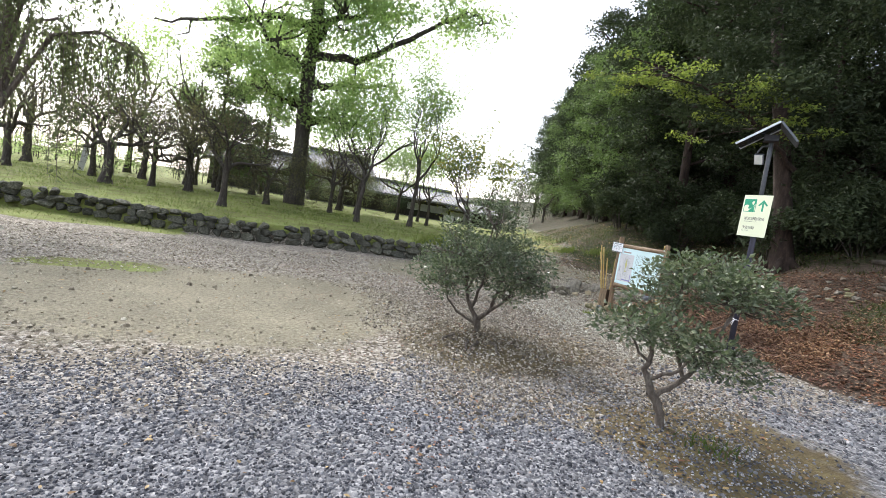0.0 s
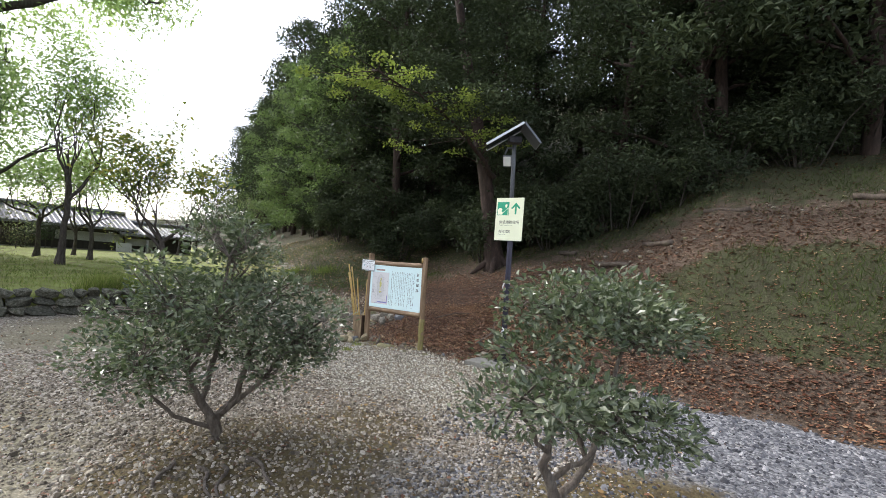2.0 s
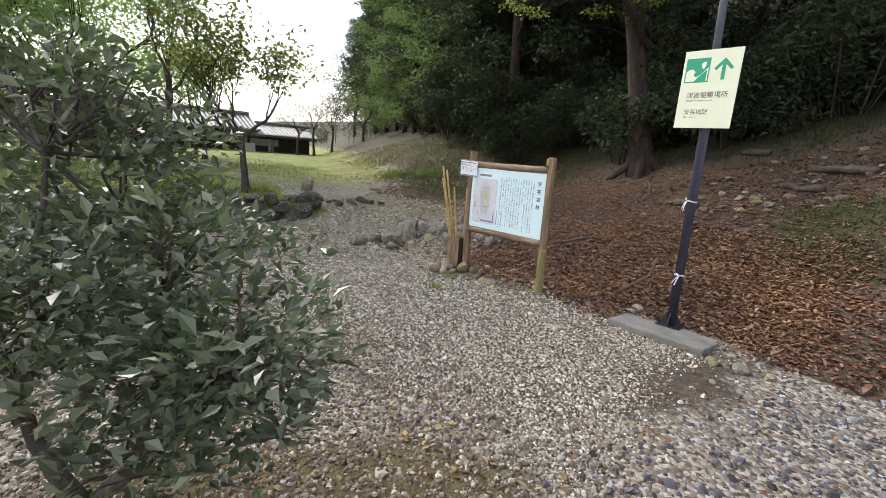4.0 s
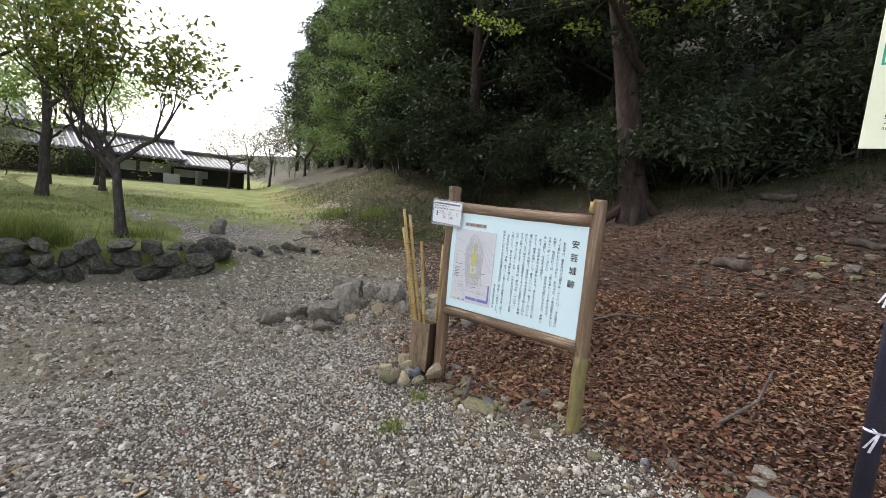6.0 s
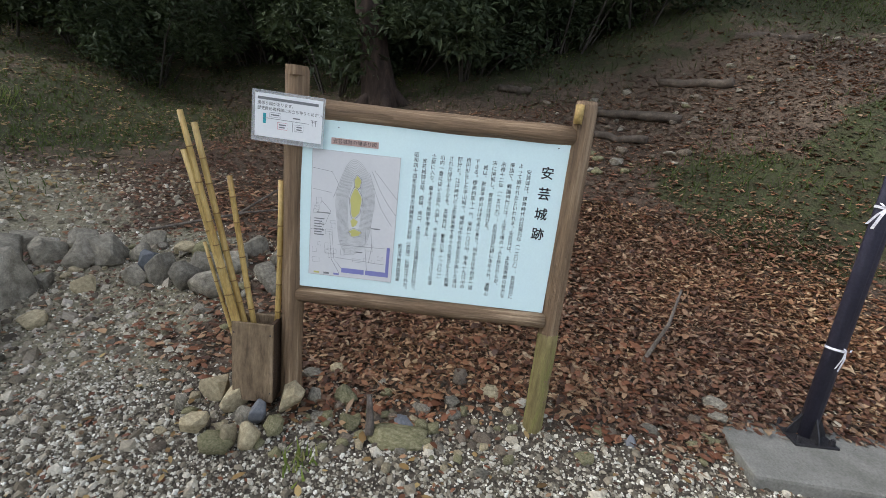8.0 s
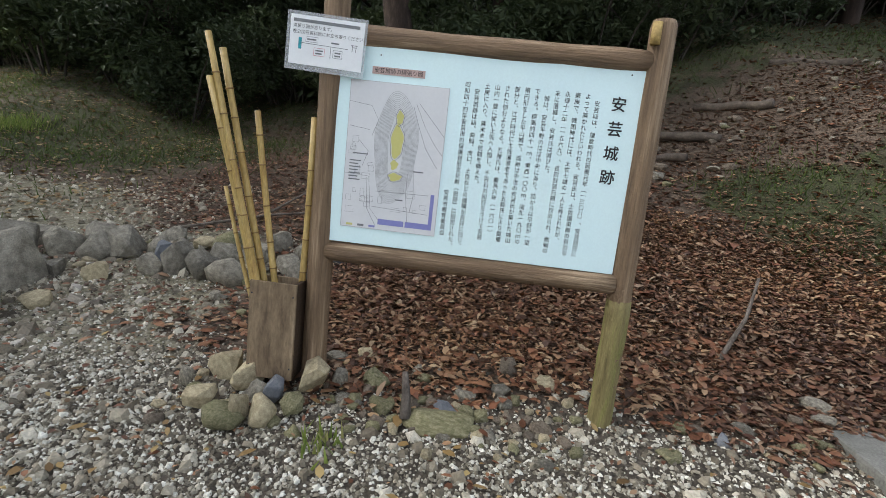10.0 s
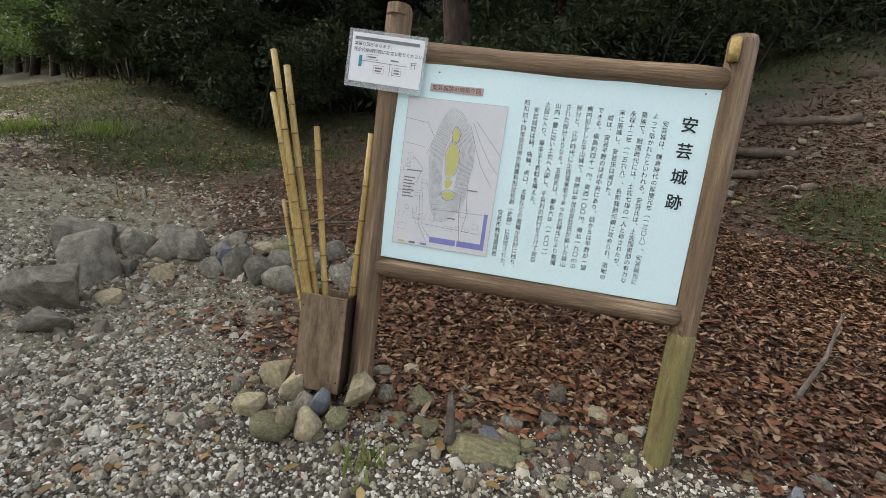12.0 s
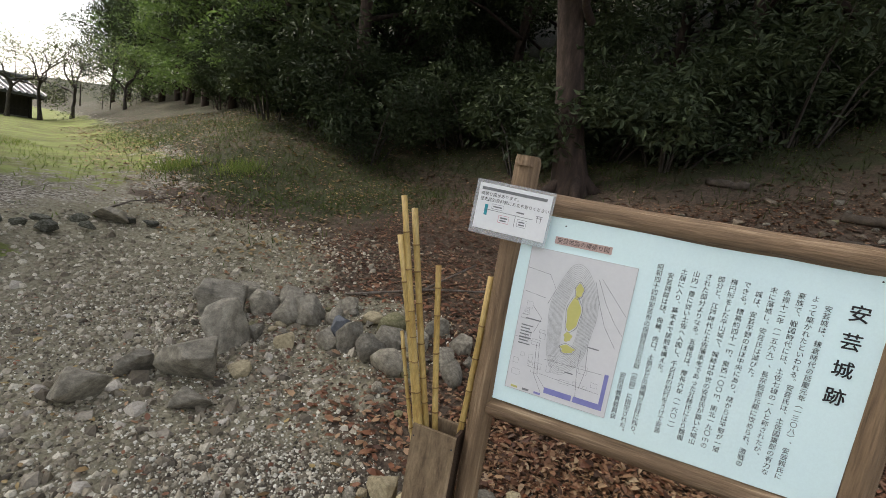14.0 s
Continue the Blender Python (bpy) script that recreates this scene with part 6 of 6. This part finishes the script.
def leaning_board():
    ob = part("leaning_board", box(0.95, 0.04, 0.75, Matrix(), 0.01), BOARD_PALE, None)
    ob.matrix_basis = pose(16.6, 37.8, 1.12, -8, 0, 0)
    tagged(ob, "pale flat board leaning before the long house", "board")


leaning_board()
for k, (x, y, h) in enumerate(((19.6, 36.6, 5.2), (21.4, 37.4, 5.6), (23.6, 38.6, 5.0), (25.2, 36.5, 4.0))):
    leafy_tree("garden_tree", (x, y), "pruned garden tree with sparse grey-green leaf pads", "pruned trees beside the house", h, 0.1, (0.06 * (-1) ** k, 0), 3, 3, 0.13, 0.06, 6, WILLOW_LEAF, BARK_DARK, 141 + k, 0.85, 0.1, 0.35, 0.22, 0.3, 6, 0.34)


def hedge(a, b, h, w, label, seed, count, material=FOREST_LEAF):
    rng = np.random.default_rng(seed)
    ob = thing("hedge", pose(a[0], a[1], ground_z(*a) - 0.05), label, "hedge")
    way = np.array((b[0] - a[0], b[1] - a[1], ground_z(*b) - ground_z(*a)))
    clumps = [(*(way * s + rng.normal(size=3) * (w * 0.25, w * 0.25, 0)) + np.array((0, 0, h * rng.uniform(0.35, 0.75))), w * 0.6, w * 0.6, h * 0.4) for s in np.linspace(0, 1, max(3, int(np.linalg.norm(way) / 0.5)))]
    stems = [(np.array([(c[0], c[1], way[2] * 0.5), c[:3]]), np.array([0.03, 0.015])) for c in clumps]
    tagged(made("branchwork", limbs_mesh("branchwork", stems, 5), BARK_DARK, ob), kind="stuff")
    p, d = in_clumps(rng, clumps, count, 0.4)
    made("foliage", leaf_mesh("foliage", rng, p, 0.13, 0.06, 0.1), material, ob)


hedge((21.0, 42.0), (30.0, 41.0), 2.0, 1.2, "dark clipped hedge at the end of the lawn", 151, 5000)
hedge((-14.0, 31.0), (-5.5, 33.0), 1.6, 1.1, "green hedge behind the plum orchard", 152, 4000, CROWN_LEAF)
hedge((-16.0, 36.0), (-1.0, 38.5), 4.2, 2.2, "tall dense green hedge closing the plum orchard", 156, 9000, EDGE_LEAF)
hedge((-4.0, 35.0), (6.0, 36.0), 1.8, 1.2, "dark hedge before the old houses", 153, 5000)
hedge((2.5, 32.5), (9.5, 34.0), 2.7, 1.6, "tall grey-green shrubs before the old houses", 155, 6000, WILLOW_LEAF)
hedge((10.6, 36.6), (12.2, 36.9), 1.5, 1.0, "rounded shrub before the long house", 154, 1800)


# ---- small growth and litter ----
def on_ground(rng, n, x0, x1, y0, y1, keep=None):
    x, y = rng.uniform(x0, x1, n), rng.uniform(y0, y1, n)
    rim = np.minimum.reduce([x - x0, x1 - x, y - y0, y1 - y]) + 0.25 * rough(x, y, 2.3)
    odds = step(-0.1, 0.7, rim)
    k = rng.random(n) < odds * (np.clip(keep(x, y), 0, 1) if keep is not None else 1)
    x, y = x[k], y[k]
    return np.stack([x, y, height(x, y)], 1)


def blades(name, rng, at, tall, wide, material, label, lean=0.45):
    n = len(at)
    a = rng.uniform(0, 2 * np.pi, n)
    s = np.stack([np.cos(a), np.sin(a), 0 * a], 1) * wide * 0.5
    tip = np.stack([rng.normal(size=n) * lean, rng.normal(size=n) * lean, np.ones(n)], 1) * (tall * rng.uniform(0.5, 1.3, n))[:, None]
    v = np.stack([at - s, at + s, at + tip * 0.6 + s * 0.6, at + tip], 1).reshape(-1, 3)
    b = np.arange(n)[:, None] * 4
    return tagged(made(name, mesh_np(name, v, np.vstack([b + (0, 1, 2), b + (0, 2, 3)])), material), label, "grass", kind="stuff")


rng = np.random.default_rng(17)
lawn_at = on_ground(rng, 52000, -9, 13, 13, 27, lambda x, y: zones(x, y)["lawn"] * (0.35 + 0.65 * step(-0.2, 0.5, rough(x, y, 0.9))) * np.clip(1.6 - (y - 13) / 12, 0.25, 1))
blades("lawn_grass", rng, lawn_at, 0.075, 0.014, GRASS, "short uneven lawn grass behind the stone wall", 0.6)
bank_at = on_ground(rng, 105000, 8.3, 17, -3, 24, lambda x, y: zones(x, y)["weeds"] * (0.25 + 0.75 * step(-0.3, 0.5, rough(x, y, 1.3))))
blades("bank_grass", rng, bank_at, 0.11, 0.012, BANK_GRASS, "patchy green bank grass, coloured darker for the wood's shade", 0.6)


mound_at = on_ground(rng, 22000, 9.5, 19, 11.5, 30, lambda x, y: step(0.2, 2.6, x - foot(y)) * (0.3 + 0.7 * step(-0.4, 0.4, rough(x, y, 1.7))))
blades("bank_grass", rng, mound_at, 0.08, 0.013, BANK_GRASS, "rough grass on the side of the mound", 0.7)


def tuft(name, at, r, n, tall, material, label, seed):
    rngt = np.random.default_rng(seed)
    p = np.stack([at[0] + rngt.normal(size=n) * r * 0.5, at[1] + rngt.normal(size=n) * r * 0.4], 1)
    if 12 < at[1] < 14.4 and at[0] < 8:
        p = p[p[:, 1] > wall_line(p[:, 0]) + 0.32]
    p = np.column_stack([p, height(p[:, 0], p[:, 1])])
    blades(name, rngt, p, tall, 0.014, material, label, 0.4)


tuft("grass_tuft", (5.9, 13.65), 0.5, 2200, 0.34, GRASS, "thick grass clump growing behind the stone wall", 1)
tuft("grass_tuft", (12.2, 15.6), 0.45, 350, 0.2, GRASS, "small grass clump at the foot of the bank", 2)
tuft("grass_tuft", (12.9, 14.7), 0.5, 350, 0.18, GRASS, "small grass clump at the foot of the bank", 3)
tuft("grass_tuft", (3.95, 2.74), 0.26, 110, 0.055, BANK_GRASS, "low weedy clump beside the bush stem", 4)
tuft("grass_tuft", (7.4, 14.2), 0.45, 300, 0.14, GRASS, "grass clump round the young tree", 5)
tuft("grass_tuft", (7.35, 7.95), 0.1, 40, 0.06, GRASS, "few grass blades in the gravel", 6)
tuft("grass_tuft", (6.9, 7.75), 0.12, 60, 0.06, GRASS, "few grass blades in the gravel", 7)


def fallen(name, rng, at, length, width, material, label, tilt=0.17):
    """Oval dry leaves lying nearly flat, a little curled."""
    at = at + (0, 0, 0.006)
    at[:, 2] += rng.random(len(at)) * 0.018
    n = len(at)
    a = rng.uniform(0, 2 * np.pi, n)
    d = np.stack([np.cos(a), np.sin(a), rng.normal(size=n) * tilt], 1)
    s = np.stack([-np.sin(a), np.cos(a), rng.normal(size=n) * tilt], 1)
    k = np.exp(rng.normal(size=(n, 1)) * 0.3)
    l, w = length * k, width * k * rng.uniform(0.75, 1.2, (n, 1))
    curl = np.stack([0 * a, 0 * a, np.abs(rng.normal(size=n)) * (0.1 + 0.7 * tilt)], 1) * w
    v = np.stack([at - 0.5 * l * d, at - 0.2 * l * d + 0.45 * w * s + curl, at + 0.2 * l * d + 0.42 * w * s + curl, at + 0.5 * l * d + 0.6 * curl, at + 0.2 * l * d - 0.42 * w * s + curl, at - 0.2 * l * d - 0.45 * w * s + curl], 1).reshape(-1, 3)
    b = np.arange(n)[:, None] * 6
    return tagged(made(name, mesh_np(name, v, np.vstack([b + (0, 1, 5), b + (1, 2, 4), b + (1, 4, 5), b + (2, 3, 4)])), material), label, "leaves", kind="stuff")


litter_at = on_ground(rng, 105000, 7.0, 14.0, -1.5, 11.5, lambda x, y: zones(x, y)["litter"] * (1 - 0.75 * zones(x, y)["weeds"]) * (1.1 - 0.09 * (x - 7)))
fallen("leaf_litter", rng, litter_at, 0.042, 0.022, DRY_LEAF, "red-brown fallen leaves covering the bank")
more = on_ground(rng, 36000, 7.0, 19, -4, 18, lambda x, y: zones(x, y)["litter"] * 0.8 * (1 - 0.75 * zones(x, y)["weeds"]))
fallen("leaf_litter", rng, more, 0.058, 0.03, DRY_LEAF, "brown fallen leaves strewn up the bank")
close = on_ground(rng, 84000, 7.5, 10.4, 4.2, 9.6, lambda x, y: zones(x, y)["litter"] * (1 - 0.6 * zones(x, y)["weeds"]) * (1 - 0.95 * step(8.0, 8.6, y)))
fallen("leaf_litter", rng, close, 0.037, 0.0145, TAN_LEAF, "tan and red-brown curled leaves heaped behind the board", 0.3)
bits = on_ground(rng, 15000, 1.0, 9.5, 2.4, 13.2, lambda x, y: (0.25 + 0.75 * step(-0.2, 0.7, rough(x, y, 1.6))) * (1 - step(-0.1, 0.1, y - wall_line(x)) * (x < 8.2)))
fallen("scattered_leaves", rng, bits, 0.024, 0.012, DRY_LEAF, "small brown leaf scraps trodden into the gravel")
pale = np.vstack([on_ground(rng, 1500, 4.5, 8.0, 4.0, 12.5), on_ground(rng, 700, -3, 4.5, 4.5, 12.5), on_ground(rng, 900, 2.6, 5.2, 1.8, 6.2), on_ground(rng, 160, -2, 3, 1.5, 4.5), on_ground(rng, 2200, -6, 13, 13.4, 24, lambda x, y: zones(x, y)["lawn"])])
fallen("scattered_leaves", rng, pale, 0.036, 0.018, PALE_LEAF, "scattered dry leaves on gravel and lawn")


mound = on_ground(rng, 16000, 9.5, 19, 11, 30, lambda x, y: step(-0.3, 1.0, x - foot(y)) * (1 - step(5, 9, x - foot(y))))
fallen("leaf_litter", rng, mound, 0.07, 0.036, PALE_LEAF, "pale dry leaves on the grassy mound")


def gravel(name, rng, at, size, material, label, flat_k=0.75):
    """Small blocky stones bedded in the ground."""
    n = len(at)
    low = [(math.cos(a), math.sin(a), -0.15) for a in np.arange(5) * 1.2566]
    high = [(0.62 * math.cos(a), 0.62 * math.sin(a), 0.85) for a in (0.63, 2.72, 4.82)]
    base = np.array(low + high)
    a = rng.uniform(0, 2 * np.pi, n)
    c, s = np.cos(a), np.sin(a)
    k = (size * np.exp(rng.normal(size=n) * 0.33))[:, None, None]
    v = base[None] * (1 + 0.16 * rng.normal(size=(n, 8, 3))) * np.stack([np.ones(n), rng.uniform(0.62, 1, n), flat_k * rng.uniform(0.65, 1.25, n)], 1)[:, None]
    v[..., 2] += v[..., 0] * (0.22 * rng.normal(size=n))[:, None] + v[..., 1] * (0.22 * rng.normal(size=n))[:, None]
    v = np.stack([v[..., 0] * c[:, None] - v[..., 1] * s[:, None], v[..., 0] * s[:, None] + v[..., 1] * c[:, None], v[..., 2]], -1) * k * 0.5
    v = v + at[:, None] + np.array((0, 0, 0.001))
    f0 = np.array([(0, 1, 5), (1, 6, 5), (1, 2, 6), (2, 3, 6), (3, 7, 6), (3, 4, 7), (4, 0, 7), (0, 5, 7), (5, 6, 7)])
    f = (np.arange(n) * 8)[:, None, None] + f0[None]
    return tagged(made(name, mesh_np(name, v.reshape(-1, 3), f.reshape(-1, 3)), material), label, "gravel", kind="stuff")


open_yard = lambda x, y: (1 - 0.85 * zones(x, y)["earth"]) * (1 - 0.45 * zones(x, y)["moss"]) * (1 - zones(x, y)["litter"]) * (1 - step(-0.1, 0.1, y - wall_line(x)))
near_a = on_ground(rng, 78000, -3.2, 5.0, 0.6, 5.2, lambda x, y: open_yard(x, y) * (1 - 0.5 * step(4, 5.2, y)) * (1 - step(2.9, 4.3, y) * step(1.5, 3.5, x)))
gravel("gravel", rng, near_a, 0.0185, GRAVEL_BLUE, "blue-grey crushed gravel of the yard")
near_c = on_ground(rng, 36000, 2.0, 5.6, 3.1, 9.0, lambda x, y: (1 - 0.6 * zones(x, y)["earth"]) * (1 - 0.3 * zones(x, y)["moss"]))
gravel("gravel", rng, near_c, 0.023, GRAVEL_TRODDEN, "pale grey gravel trodden into the earth of the yard")
near_b = on_ground(rng, 125000, 5.0, 8.4, 4.8, 9.9, lambda x, y: np.maximum(open_yard(x, y), 0.35 * zones(x, y)["litter"] * (x < 8.3)) * (1 - 0.5 * step(7.2, 8.0, x)))
gravel("gravel", rng, near_b, 0.0145, GRAVEL_MIXED, "pale and grey mixed gravel before the board")
mid = on_ground(rng, 22000, -6, 8.6, 4.5, 13.0, lambda x, y: np.maximum(open_yard(x, y), 0.12) * (1 - step(-0.1, 0.05, y - wall_line(x))))
gravel("gravel", rng, mid, 0.032, GRAVEL_WARM, "worn brownish gravel with earth between")
near_d = on_ground(rng, 42000, 6.4, 9.8, 8.4, 12.0, lambda x, y: np.maximum(open_yard(x, y), 0.45) * (1 - 0.6 * zones(x, y)["litter"]))
gravel("gravel", rng, near_d, 0.0155, GRAVEL_MIXED, "mixed gravel round the half-ring of stones")
side = on_ground(rng, 9000, 4.6, 8.0, -2.0, 5.0, open_yard)
gravel("gravel", rng, side, 0.03, GRAVEL_BLUE, "blue-grey gravel strip along the bank")
rubble_at = on_ground(rng, 11000, 5.0, 9.6, 8.4, 13.4, lambda x, y: (0.35 + 0.65 * step(-0.4, 0.6, rough(x, y, 1.1))) * (1 - step(-0.1, 0.05, y - wall_line(x)) * (1 - step(8.0, 8.4, x))))
gravel("gravel", rng, rubble_at, 0.034, GRAVEL_WARM, "loose grey stones trodden into the earth path")
chunk_at = on_ground(rng, 1300, 5.2, 9.4, 8.9, 13.0, lambda x, y: (0.2 + 0.8 * step(-0.2, 0.6, rough(x, y, 1.4))) * (1 - step(-0.2, 0.0, y - wall_line(x)) * (1 - step(8.0, 8.4, x))))
gravel("gravel", rng, chunk_at, 0.058, GRAVEL_TRODDEN, "larger broken stones lying on the earth path", 0.6)
path_at = on_ground(rng, 5000, 7.8, 11.5, 9.5, 14.5, lambda x, y: 0.8 - zones(x, y)["lawn"])
gravel("gravel", rng, path_at, 0.04, GRAVEL_WARM, "loose stones on the earth path")


# ---- markers far across the lawn ----
def marker(name, at, w, h, tilt, material, label):
    ob = part(name, box(w, w * 0.8, h, Matrix.Translation((0, 0, h / 2)), 0.02), material, None)
    ob.matrix_basis = pose(at[0], at[1], ground_z(*at) - 0.05, 0, tilt, 10)
    tagged(ob, label, "post")


marker("marker_post", (-6.4, 26.5), 0.22, 1.15, 8, BOARD_PALE, "white leaning marker post beyond the plum trees")
marker("stone_marker", (18.3, 38.0), 0.34, 0.95, 0, CONCRETE, "small grey stone marker before the long house")
